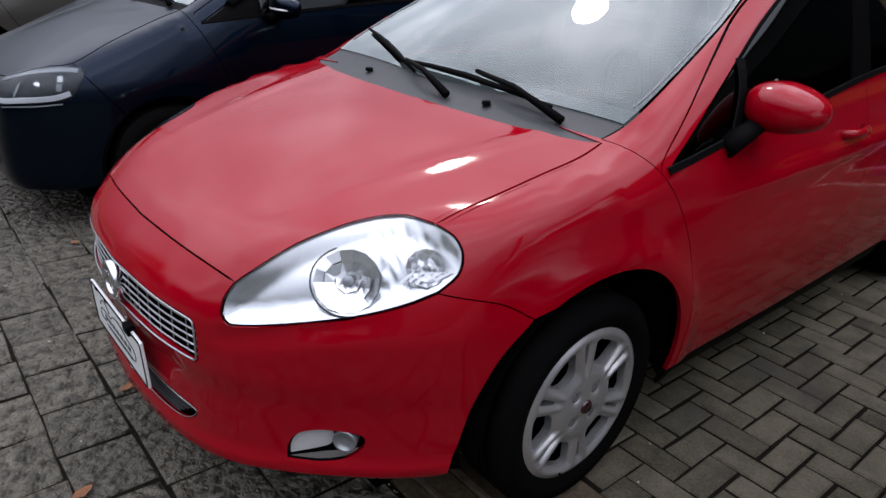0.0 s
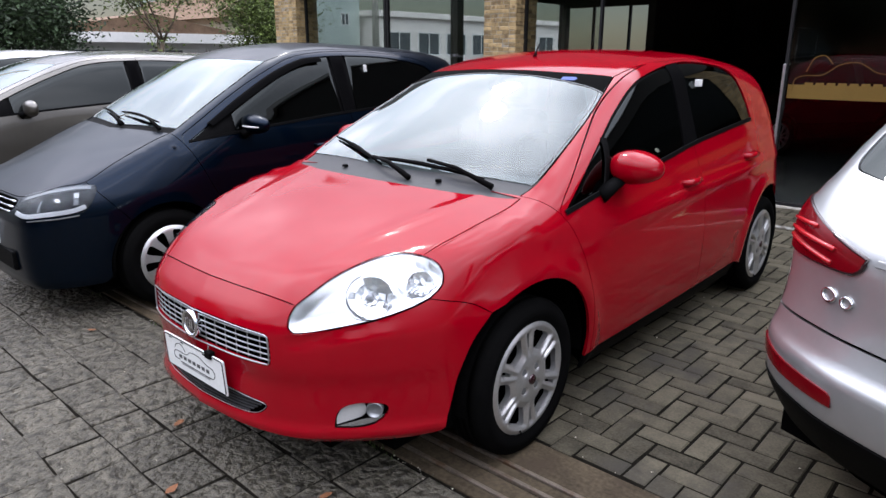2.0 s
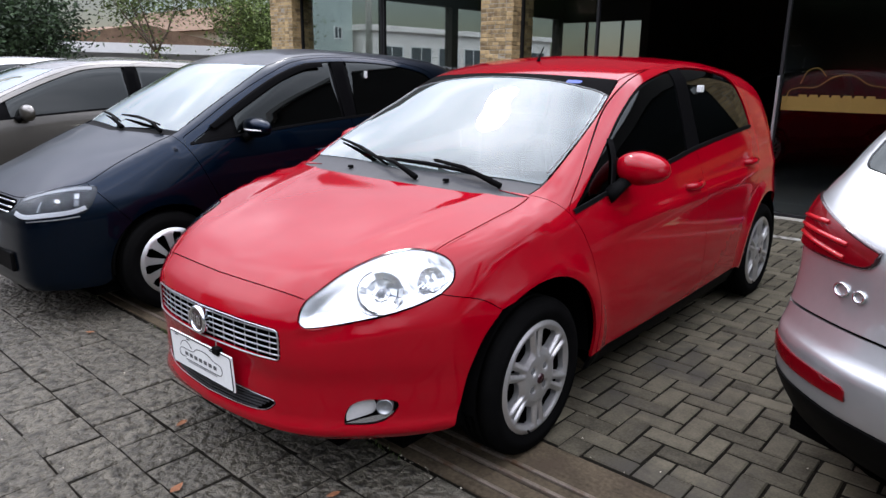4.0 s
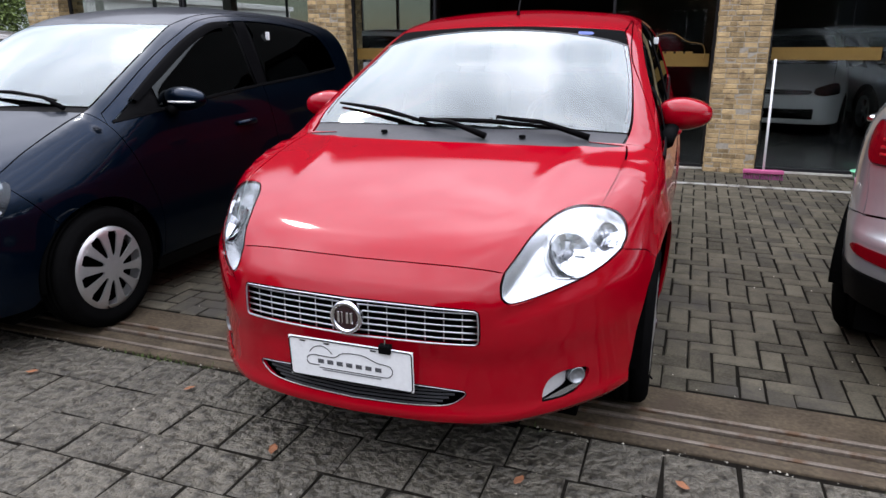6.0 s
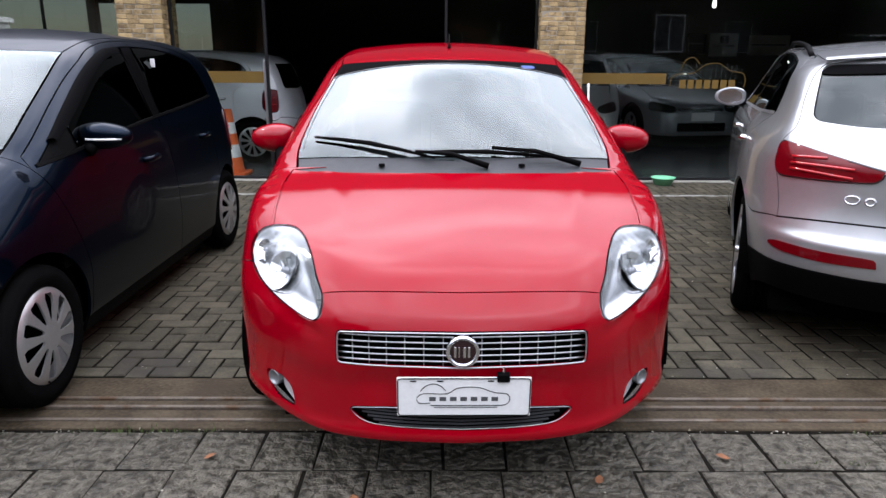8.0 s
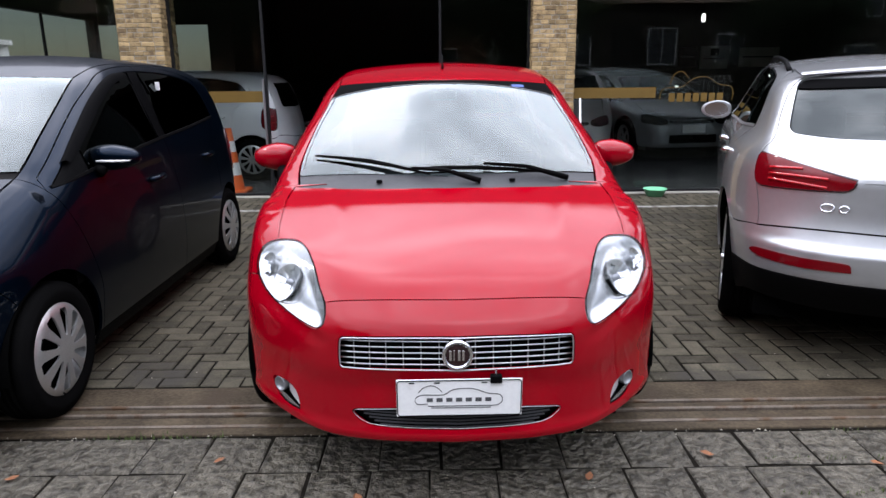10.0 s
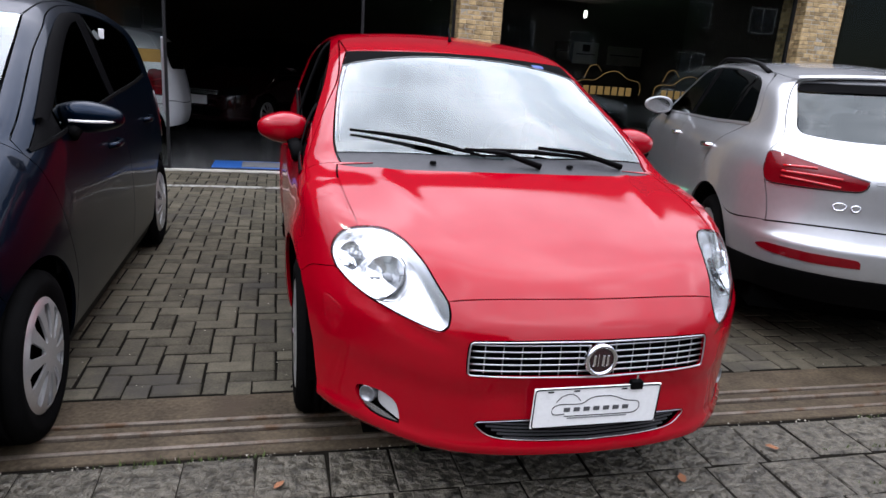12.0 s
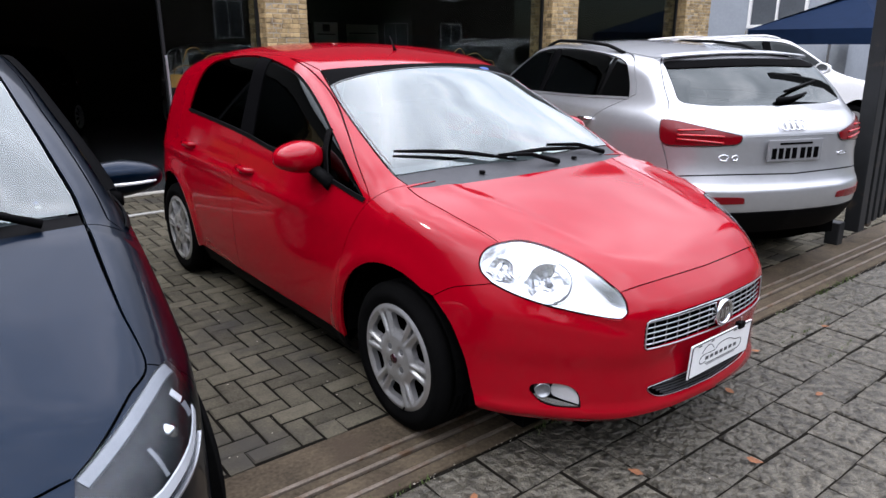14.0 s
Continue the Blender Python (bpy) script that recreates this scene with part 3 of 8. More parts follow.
def mirror_pair(car, x, y, z, shell_m, foot, size=(0.105, 0.062, 0.068), stripe=None, fold=0.0):
    """Door mirrors: rounded shell, mirror glass that faces back, and a foot down to the door."""
    for s in (-1, 1):
        bm = bmesh.new()
        bmesh.ops.create_uvsphere(bm, u_segments=28, v_segments=16, radius=1)
        for v in bm.verts:
            a, b, c = v.co
            a, c = math.copysign(abs(a) ** 0.82, a), math.copysign(abs(c) ** 0.72, c)
            a *= 1 + 0.10 * abs(a)
            if b > 0:
                b = min(b, 0.35)
            c *= 1 - 0.22 * (a * s > 0) * abs(a)
            v.co = (s * x + a * size[0], y + b * size[1], z + c * size[2])
        shell = part("door_mirror", bm, shell_m, car, smooth=True)
        bm = bmesh.new()
        bmesh.ops.create_circle(bm, cap_ends=True, segments=28, radius=1)
        for v in bm.verts:
            v.co = (s * x + v.co.x * size[0] * 0.86, y + size[1] * 0.36, z + v.co.y * size[2] * 0.78)
        part("mirror_glass", bm, M_CHROME, shell)
        bm = bmesh.new()
        fx, fy, fz = foot
        tube(bm, [(s * (x - size[0] * 0.55), y + 0.005, z - size[2] * 0.6), (s * (x * 0.5 + fx * 0.5 - 0.01), (y + fy) / 2, (z + fz) / 2 - 0.005), (s * fx, fy, fz)], [0.034, 0.030, 0.042], 12, flat=0.75)
        part("mirror_foot", bm, M_BLACKPL, shell, "black plastic foot", smooth=True)
        if stripe:
            bm = bmesh.new()
            tube(bm, [(s * (x + size[0] * u), y - size[1] * math.sqrt(max(0.05, 1 - u * u)) * 0.97 - 0.002, z - size[2] * 0.18) for u in np.linspace(-0.5, 0.95, 9)], 0.006, 6)
            part("indicator_strip", bm, stripe, shell, "pale indicator strip")


def cabin(car, yd, zd, half, yseat, zfloor=0.4, wheel_side=1, m=None):
    """Dashboard, steering wheel and front seats, seen dimly through the windscreen."""
    bm = bmesh.new()
    rows = []
    for k, (dy, dz) in enumerate([(-0.02, -0.03), (0.18, 0.005), (0.38, 0.0), (0.5, -0.06), (0.53, -0.2), (0.5, -0.5)]):
        rows.append([bm.verts.new((xx * half, yd + dy + 0.07 * xx * xx, zd + dz - 0.02 * xx * xx)) for xx in np.linspace(-1, 1, 15)])
    for A, B in zip(rows, rows[1:]):
        for k in range(14):
            bm.faces.new((A[k], A[k + 1], B[k + 1], B[k]))
    part("dashboard", bm, M_DASH, car, "grey plastic dashboard", smooth=True)
    bm = bmesh.new()
    c = Vector((wheel_side * half * 0.5, yd + 0.62, zd + 0.0))
    t = Matrix.Translation(c) @ Matrix.Rotation(radians(-65), 4, 'X')
    tube(bm, [t @ Vector((0.185 * math.cos(a), 0.185 * math.sin(a), 0)) for a in np.linspace(0, 2 * math.pi, 29)[:-1]], 0.016, 8, closed=True)
    for a in (0.2, math.pi - 0.2, -math.pi / 2):
        tube(bm, [t @ Vector((0, 0, -0.02)), t @ Vector((0.18 * math.cos(a), 0.18 * math.sin(a), 0))], 0.018, 8)
    part("steering_wheel", bm, M_BLACKPL, car, smooth=True)
    for s in (-1, 1):
        bm = bmesh.new()
        box(bm, (s * half * 0.5 - 0.23, yseat, zfloor), (s * half * 0.5 + 0.23, yseat + 0.5, zfloor + 0.2), 0.06)
        box(bm, (s * half * 0.5 - 0.23, yseat + 0.45, zfloor + 0.1), (s * half * 0.5 + 0.23, yseat + 0.6, zfloor + 0.75), 0.06, segs=3)
        box(bm, (s * half * 0.5 - 0.12, yseat + 0.52, zfloor + 0.78), (s * half * 0.5 + 0.12, yseat + 0.62, zfloor + 0.94), 0.04, segs=3)
        part("front_seat", bm, M_SEAT, car)
    bm = bmesh.new()
    box(bm, (-half, yd - 0.1, zfloor - 0.06), (half, yseat + 1.9, zfloor), 0.01)
    box(bm, (-half * 0.95, yseat + 1.15, zfloor), (half * 0.95, yseat + 1.4, zfloor + 0.6), 0.05)
    part("cabin_floor", bm, M_DARK, car)


def strip_on(body, name, pts, chart, w, h, material, parent=None, mirror=False, label=""):
    """A flat bar of width w that lies on the skin along pts and stands h proud."""
    p = body.on(pts, chart, 0.03)
    nr = body.normal(p)
    d = np.gradient(p, axis=0)
    d /= np.linalg.norm(d, axis=1)[:, None] + 1e-12
    sd = np.cross(nr, d)
    for s in ((1, -1) if mirror else (1,)):
        bm = bmesh.new()
        rows = []
        for i in range(len(p)):
            ring = [p[i] - sd[i] * w / 2, p[i] - sd[i] * w / 2 * 0.8 + nr[i] * h, p[i] + sd[i] * w / 2 * 0.8 + nr[i] * h, p[i] + sd[i] * w / 2]
            rows.append([bm.verts.new((v[0] * s, v[1], v[2])) for v in ring])
        for A, B in zip(rows, rows[1:]):
            for k in range(3):
                bm.faces.new((A[k], A[k + 1], B[k + 1], B[k]))
        part(name, bm, material, parent or body.root, label, smooth=False)


def wiper(car, pivot, knee, tip, lift, name="wiper"):
    """An arm from its pivot to the knee and a blade that lies on the glass."""
    w = new(name)
    w.parent = car
    bm = bmesh.new()
    tube(bm, [pivot, (Vector(pivot) + Vector(knee)) / 2 + Vector((0, -0.01, 0.02)), knee], [0.013, 0.009, 0.007], 8)
    part("wiper_arm", bm, M_BLACKPL, w, smooth=True)
    bm = bmesh.new()
    a, b = Vector(tip[0]), Vector(tip[1])
    n = Vector(lift)
    tube(bm, [a, a.lerp(b, 0.25) + n * 0.012, a.lerp(b, 0.5) + n * 0.018, a.lerp(b, 0.75) + n * 0.012, b], [0.005, 0.008, 0.010, 0.008, 0.005], 8)
    part("wiper_blade", bm, M_BLACKPL, w, smooth=True)
    return w


# ---------------------------------------------------------------- the red hatchback
def red_hatchback(m):
    car = thing("red_hatchback", "glossy red five-door hatchback parked on grey pavers", "car", m)
    f = skin(
        top=[(-0.3, 0.50), (0.0, 0.69), (0.07, 0.728), (0.22, 0.788), (0.45, 0.856), (0.7, 0.913), (0.88, 0.948), (0.96, 0.975), (1.05, 1.03), (1.4, 1.222), (1.73, 1.387), (1.95, 1.44), (2.3, 1.482), (2.7, 1.49), (3.2, 1.458), (3.5, 1.415), (3.66, 1.36), (3.8, 1.16), (4.0, 0.9), (4.1, 0.5)],
        wide=[(-0.2, 0.77), (0.3, 0.80), (0.6, 0.828), (0.9, 0.842), (2.0, 0.846), (3.0, 0.842), (3.5, 0.825), (4.1, 0.76)],
        section=[(0.1, -0.11), (0.2, -0.05), (0.27, -0.022), (0.4, -0.006), (0.55, 0.0), (0.7, -0.006), (0.82, -0.022), (0.9, -0.042), (1.05, -0.085), (1.25, -0.155), (1.42, -0.225), (1.6, -0.32)],
        nose=[(0.1, 0.24), (0.18, 0.10), (0.215, 0.045), (0.245, 0.004), (0.268, -0.012), (0.3, -0.004), (0.42, -0.004), (0.50, -0.016), (0.60, -0.014), (0.66, 0.012), (0.71, 0.045), (0.80, 0.12), (1.0, 0.30)],
        plan=[(0, 0), (0.2, 0.014), (0.36, 0.048), (0.45, 0.09), (0.53, 0.155), (0.62, 0.25), (0.70, 0.35), (0.77, 0.47), (0.83, 0.65), (0.9, 1.0)],
        tail=[(0.2, 3.95), (0.5, 4.03), (0.85, 4.0), (1.05, 3.92), (1.2, 3.82), (1.35, 3.72), (1.5, 3.62)],
        tailplan=[(0, 0), (0.4, 0.04), (0.6, 0.12), (0.7, 0.21), (0.8, 0.36), (0.9, 0.6)],
        bow=[(0.0, 0.0), (0.7, 0.08), (0.95, 0.13), (1.4, 0.26), (1.8, 0.34), (2.3, 0.1), (2.8, 0.0), (3.4, -0.12), (4, -0.1)],
        crown=[(0.0, 0.02), (0.5, 0.05), (0.9, 0.03), (1.2, 0.02), (1.8, 0.06), (2.5, 0.13), (3.5, 0.13), (4, 0.1)],
        k=(0.06, 0.07, 0.10),
        extra=lambda y, z: 0.014 * np.exp(-((np.hypot(y - 0.88, z - 0.30) - 0.40) / 0.05) ** 2) + 0.014 * np.exp(-((np.hypot(y - 3.39, z - 0.30) - 0.40) / 0.05) ** 2)
        + 0.010 * np.exp(-((z - 0.80 - 0.03 * (y - 2)) / 0.035) ** 2) * np.clip((y - 1.2) / 0.5, 0, 1))
    B = Body(car, f)
    top, side = Flat((0, -0.12, 1), (0, 1, 0)), Flat((1, 0, 0.12))
    corner, lampd, wind = Flat((0.62, -0.66, 0.42)), Flat((0.5, -0.58, 0.64)), Flat((0, -0.5, 0.87))
    ring = Round(0.85)
    R = 0.372
    # shared lines, on the +x side
    hood_front = B.on([(0, 0.06, 0.725), (0.2, 0.072, 0.722), (0.429, 0.113, 0.70)], Flat((0, -0.7, 0.7)))
    lamp_top = B.on([(0.429, 0.113, 0.70), (0.448, 0.16, 0.73), (0.472, 0.235, 0.772), (0.498, 0.31, 0.80), (0.527, 0.375, 0.82), (0.572, 0.435, 0.832), (0.645, 0.468, 0.83)], lampd)
    lamp_rear = B.on([(0.645, 0.468, 0.83), (0.69, 0.487, 0.81), (0.72, 0.487, 0.778), (0.73, 0.468, 0.74), (0.72, 0.425, 0.708)], lampd)
    lamp_low = B.on([(0.72, 0.425, 0.708), (0.69, 0.36, 0.684), (0.64, 0.28, 0.660), (0.57, 0.195, 0.638), (0.50, 0.12, 0.622), (0.452, 0.083, 0.616), (0.430, 0.078, 0.634)], lampd)
    lamp_tip = B.on([(0.430, 0.078, 0.634), (0.424, 0.090, 0.665), (0.429, 0.113, 0.70)], lampd)
    hood_side = B.on([(0.645, 0.468, 0.83), (0.664, 0.65, 0.888), (0.676, 0.85, 0.940), (0.668, 0.965, 0.972)], top)
    hood_rear = B.on([(0.668, 0.965, 0.972), (0.63, 0.945, 0.962), (0.5, 0.908, 0.955), (0.25, 0.878, 0.95), (0, 0.868, 0.945)], top)
    seam = B.on([(0.72, 0.425, 0.708), (0.785, 0.54, 0.678), (0.815, 0.625, 0.628)], Flat((0.8, -0.6, 0)))
    ta = math.degrees(math.atan2(0.628 - 0.305, 0.625 - 0.865))
    sx = lambda l: B.hit(side, side.to2(l))
    arch_f1 = B.on([(0.815, 0.625, 0.628), (0.80, 0.545, 0.545), (0.80, 0.495, 0.44), (0.79, 0.468, 0.33), (0.78, 0.445, 0.245)], side)
    arch_f2 = sx(np.array([(0.8, 0.865 + (0.372 + 0.03 * (1 - t) ** 2) * math.cos(a), 0.305 + 0.375 * math.sin(a)) for t, a in zip(np.linspace(0, 1, 22), np.radians(np.linspace(ta - 3, -7, 22)))]))
    arch_f2[0] = seam[-1]
    lip = B.on([tuple(arch_f1[-1]), (0.76, 0.41, 0.236), (0.68, 0.30, 0.226), (0.52, 0.145, 0.222), (0.3, 0.03, 0.224), (0, -0.01, 0.226)], ring)
    mir = lambda l: (l * np.array((-1, 1, 1)))[::-1]
    half_b = [hood_front, lamp_tip[::-1], lamp_low[::-1], seam, arch_f1, lip]
    half = np.vstack(half_b)
    bumper_loop = chain(half, mir(half))
    # openings in the bumper
    sym = lambda pts: chain(B.on(pts, ring, 0.02), mir(B.on(pts, ring, 0.02)))
    grille = sym([(0, 0, 0.618), (0.2, 0.01, 0.616), (0.35, 0.04, 0.608), (0.372, 0.047, 0.60), (0.377, 0.048, 0.55), (0.375, 0.048, 0.507), (0.366, 0.046, 0.500), (0.2, 0.01, 0.503), (0, 0, 0.503)])
    intake = sym([(0, 0, 0.372), (0.2, 0.01, 0.366), (0.31, 0.032, 0.357), (0.338, 0.038, 0.352), (0.343, 0.04, 0.344), (0.330, 0.035, 0.328), (0.305, 0.03, 0.311), (0.27, 0.02, 0.302), (0.15, 0.0, 0.296), (0, 0, 0.295)])
    fog = chain(B.on([(0.538, 0.166, 0.292), (0.595, 0.224, 0.291), (0.632, 0.262, 0.304), (0.652, 0.288, 0.335), (0.650, 0.288, 0.362), (0.62, 0.252, 0.372), (0.583, 0.21, 0.372), (0.553, 0.18, 0.356), (0.541, 0.168, 0.325), (0.538, 0.166, 0.292)], ring, 0.012))
    holes = [grille, intake, fog, mir(fog)]

    def bumper_relief(p):
        x, z = np.abs(p[:, 0]), p[:, 2]
        r = -0.008 * np.exp(-((z - 0.455) / 0.05) ** 2) * (x < 2) * np.clip((0.34 - x) / 0.08, 0, 1)
        r += 0.007 * np.exp(-((z - 0.262) / 0.014) ** 2)
        r += -0.010 * np.exp(-((z - (0.588 + 0.28 * np.clip(x - 0.45, 0, 1))) / 0.018) ** 2) * np.clip((x - 0.40) / 0.06, 0, 1) * np.clip((0.70 - x) / 0.1, 0, 1)
        r += 0.006 * np.exp(-((z - 0.645) / 0.03) ** 2) * np.clip((0.42 - x) / 0.05, 0, 1)
        return r
    bump = B.panel("front_bumper", bumper_loop, ring, M_RED, holes, 0.022, relief=bumper_relief)[0]
    B.panel("bonnet", chain(mir(hood_front), hood_front, lamp_top, hood_side, hood_rear, mir(hood_rear), mir(hood_side), mir(lamp_top)), top, M_RED, (), 0.03, gap=0.0012,
            relief=lambda p: 0.006 * np.exp(-((np.abs(p[:, 0]) - (0.30 + 0.24 * np.clip(p[:, 1], 0, 1))) / 0.035) ** 2) * np.clip((p[:, 1] - 0.2) / 0.4, 0, 1))
    strip_on(B, "bonnet_gutter", [tuple(p) for p in hood_side[:-5:3]], top, 0.024, -0.006, M_RED, mirror=True)
    # front wing
    win_f = (0.78, 1.05, 0.885)
    door_f = B.on([(0.80, 1.262, 0.270), (0.83, 1.25, 0.45), (0.84, 1.2, 0.65), (0.82, 1.12, 0.80), win_f], side)
    wing_top = B.on([win_f, (0.73, 0.995, 0.938), (0.668, 0.965, 0.972)], side)
    wing = chain(lamp_rear, seam, arch_f2[1:], B.on([tuple(arch_f2[-1]), (0.80, 1.262, 0.270)], side), door_f, wing_top, hood_side[::-1])
    B.panel("front_wing", wing, side, M_RED, (), 0.03, gap=0.0012, mirror=True)
    # glass lines
    ws_side = B.on([(0.668, 0.965, 0.972), (0.682, 1.06, 1.012), (0.672, 1.2, 1.075), (0.632, 1.5, 1.218), (0.562, 1.815, 1.366)], Flat((0.5, -0.45, 0.75)))
    ws_top = B.on([(0.562, 1.815, 1.366), (0.5, 1.80, 1.37), (0.3, 1.75, 1.38), (0, 1.725, 1.386)], wind)
    ws_base = B.on([(0.672, 1.04, 1.005), (0.45, 0.995, 0.985), (0, 0.955, 0.975)], wind)
    i0 = int(np.argmin(np.abs(ws_side[:, 1] - 1.06)))
    ws_up = ws_side[i0:]
    base_c = B.on([tuple(ws_side[i0]), (0.45, 1.02, 1.0), (0, 0.975, 0.985)], wind)
    B.panel("windscreen", chain(ws_up, ws_top, mir(ws_top), mir(ws_up), mir(base_c), base_c[::-1]), wind, G_WIND, (), 0.04, gap=0.002, rim=0.006)
    cowl_s = ws_side[:i0 + 1]
    B.panel("cowl_panel", chain(cowl_s, base_c, mir(base_c), mir(cowl_s), mir(hood_rear)[::-1], hood_rear[::-1]), wind, M_GREYPL, (), 0.03, gap=0.001, off=-0.004)
    # black band printed round the glass
    frit = B.on([(0.593, 1.675, 1.293), (0.53, 1.687, 1.31), (0.36, 1.692, 1.33), (0.18, 1.69, 1.345), (0, 1.688, 1.35)], wind)
    ws_in = B.on([(0.562, 1.815, 1.366), (0.593, 1.675, 1.293)], wind)
    B.panel("black_glass_band", chain(ws_top[::-1], ws_in, frit, mir(frit), mir(ws_in), mir(ws_top)[::-1]), wind, M_INK, (), 0.04, gap=0.004, off=0.001, rim=0)
    bm = bmesh.new()
    tube(bm, [tuple(v) for v in np.vstack([frit[:-1], mir(frit)]) + np.array((0, -0.0006, 0.001))], 0.0026, 5)
    part("band_edge", bm, M_PLATEGREY, car, "pale line along the black band")
    sl = B.on([(0.572, 1.675, 1.30), (0.618, 1.45, 1.195), (0.648, 1.2, 1.08), (0.650, 1.10, 1.03)], wind)
    for sd in (1, -1):
        bm = bmesh.new()
        tube(bm, [tuple(v) for v in sl * np.array((sd, 1, 1)) + np.array((0, -0.0006, 0.001))], 0.0024, 5)
        part("band_edge", bm, M_PLATEGREY, car, "pale line inside the pillar")
    st = chain(B.on([(0.36, 1.715, 1.36), (0.42, 1.73, 1.36), (0.425, 1.705, 1.345), (0.365, 1.69, 1.345), (0.36, 1.715, 1.36)], wind))
    B.panel("glass_sticker", st, wind, mat("blue_sticker", (0.02, 0.05, 0.22), 0.4, 0, 0.1, 9), (), 0.05, gap=0, off=0.002, rim=0, label="small blue sticker")
    # side glass, doors, surround
    belt = [(0.79, 1.075, 0.888), (0.79, 1.39, 0.934), (0.785, 1.9, 0.988), (0.78, 2.3, 1.035), (0.775, 2.75, 1.070), (0.76, 3.20, 1.098)]
    wtop = [(0.76, 3.20, 1.098), (0.71, 3.17, 1.22), (0.66, 3.08, 1.345), (0.635, 2.95, 1.395), (0.615, 2.6, 1.425), (0.615, 2.35, 1.418), (0.62, 2.1, 1.385), (0.64, 1.87, 1.332), (0.67, 1.65, 1.230), (0.725, 1.37, 1.072), (0.79, 1.075, 0.888)]
    belt_l, wtop_l = B.on(belt, side), B.on(wtop, side)
    win = chain(belt_l, wtop_l)
    dtop = B.on([(0.76, 3.245, 1.085), (0.70, 3.215, 1.23), (0.65, 3.115, 1.368), (0.62, 2.96, 1.420), (0.60, 2.6, 1.449), (0.60, 2.33, 1.445), (0.61, 2.08, 1.415), (0.63, 1.84, 1.360), (0.655, 1.61, 1.258), (0.715, 1.33, 1.096), (0.78, 1.06, 0.908), win_f], side)
    sill = [(0.80, 1.262, 0.270), (0.805, 2.0, 0.272), (0.80, 2.93, 0.285)]
    sill_l = B.on(sill, side)
    bp = B.on([(0.81, 2.36, 0.277), (0.84, 2.36, 0.6), (0.82, 2.34, 0.85), (0.78, 2.30, 1.035)], side)
    bp_top = B.on([(0.615, 2.38, 1.418), (0.60, 2.385, 1.446)], side)
    i1 = int(np.argmin(np.linalg.norm(sill_l - bp[0], axis=1)))
    ib = int(np.argmin(np.linalg.norm(belt_l - bp[-1], axis=1)))
    it = int(np.argmin(np.linalg.norm(wtop_l - bp_top[0], axis=1)))
    jt = int(np.argmin(np.linalg.norm(dtop - bp_top[-1], axis=1)))
    fd = B.panel("front_door", chain(sill_l[:i1], bp, belt_l[:ib + 1][::-1], wtop_l[it:][::-1], bp_top[1:], dtop[jt:], door_f[::-1]), side, M_RED, (), 0.03, mirror=True)
    rarch = sx(arch_line(3.39, 0.30, R + 0.01, 186, 118, 0.8))
    rd_r = B.on([tuple(rarch[-1]), (0.80, 3.2, 0.75), (0.79, 3.27, 0.95), (0.76, 3.245, 1.085)], side)
    B.panel("rear_door", chain(sill_l[i1:], rarch, rd_r, dtop[:jt + 1], bp_top[::-1][1:], wtop_l[:it + 1][::-1], belt_l[ib:][::-1], bp[::-1]), side, M_RED, (), 0.03, mirror=True)
    # panes and pillar trim
    q1 = B.on([(0.79, 1.385, 0.934), (0.73, 1.44, 1.04), (0.71, 1.47, 1.126)], side)
    a1 = int(np.argmin(np.linalg.norm(belt_l - q1[0], axis=1)))
    a2 = int(np.argmin(np.linalg.norm(wtop_l - q1[-1], axis=1)))
    p2 = B.on([(0.785, 2.19, 1.022), (0.69, 2.22, 1.2), (0.62, 2.25, 1.397)], side)
    b1 = int(np.argmin(np.linalg.norm(belt_l - p2[0], axis=1)))
    b2 = int(np.argmin(np.linalg.norm(wtop_l - p2[-1], axis=1)))
    p3 = B.on([(0.78, 2.36, 1.039), (0.69, 2.37, 1.2), (0.615, 2.40, 1.420)], side)
    c1 = int(np.argmin(np.linalg.norm(belt_l - p3[0], axis=1)))
    c2 = int(np.argmin(np.linalg.norm(wtop_l - p3[-1], axis=1)))
    B.panel("quarter_window", chain(belt_l[:a1 + 1], q1[1:], wtop_l[a2:]), side, G_TINT, (), 0.04, gap=0.006, off=-0.006, rim=0.006, mirror=True)
    B.panel("front_window", chain(belt_l[a1:b1 + 1], p2[1:-1], wtop_l[b2:a2 + 1], q1[::-1]), side, G_TINT, (), 0.04, gap=0.009, off=-0.006, rim=0.006, mirror=True)
    B.panel("rear_window", chain(belt_l[c1:], wtop_l[:c2 + 1], p3[::-1]), side, G_TINT, (), 0.04, gap=0.006, off=-0.006, rim=0.006, mirror=True)
    B.panel("pillar_trim", chain(belt_l[b1:c1 + 1], p3[1:-1], wtop_l[c2:b2 + 1], p2[::-1][1:]), side, M_PILLAR, (), 0.04, gap=0.001, off=-0.002, mirror=True)
    # black sheet over the whole opening: seal at its edges, cabin darkness behind the panes
    B.panel("window_seal", chain(win), side, M_BLACKPL, (), 0.05, gap=0.0, off=-0.016, rim=0, mirror=True)
    strip_on(B, "belt_trim", [tuple(p) for p in belt_l[::6]], side, 0.022, 0.006, M_BLACKPL, mirror=True)
    strip_on(B, "quarter_divider", [tuple(p) for p in q1[::3]], side, 0.036, 0.004, M_BLACKPL, mirror=True)
    # roof, surround and rear quarter
    rail = B.on([(0.562, 1.815, 1.366), (0.578, 2.1, 1.43), (0.58, 2.5, 1.455), (0.565, 3.0, 1.44), (0.535, 3.46, 1.385)], Flat((0.5, 0, 0.85), (0, 1, 0)))
    roof_rear = B.on([(0.535, 3.46, 1.385), (0.3, 3.58, 1.39), (0, 3.61, 1.39)], top)
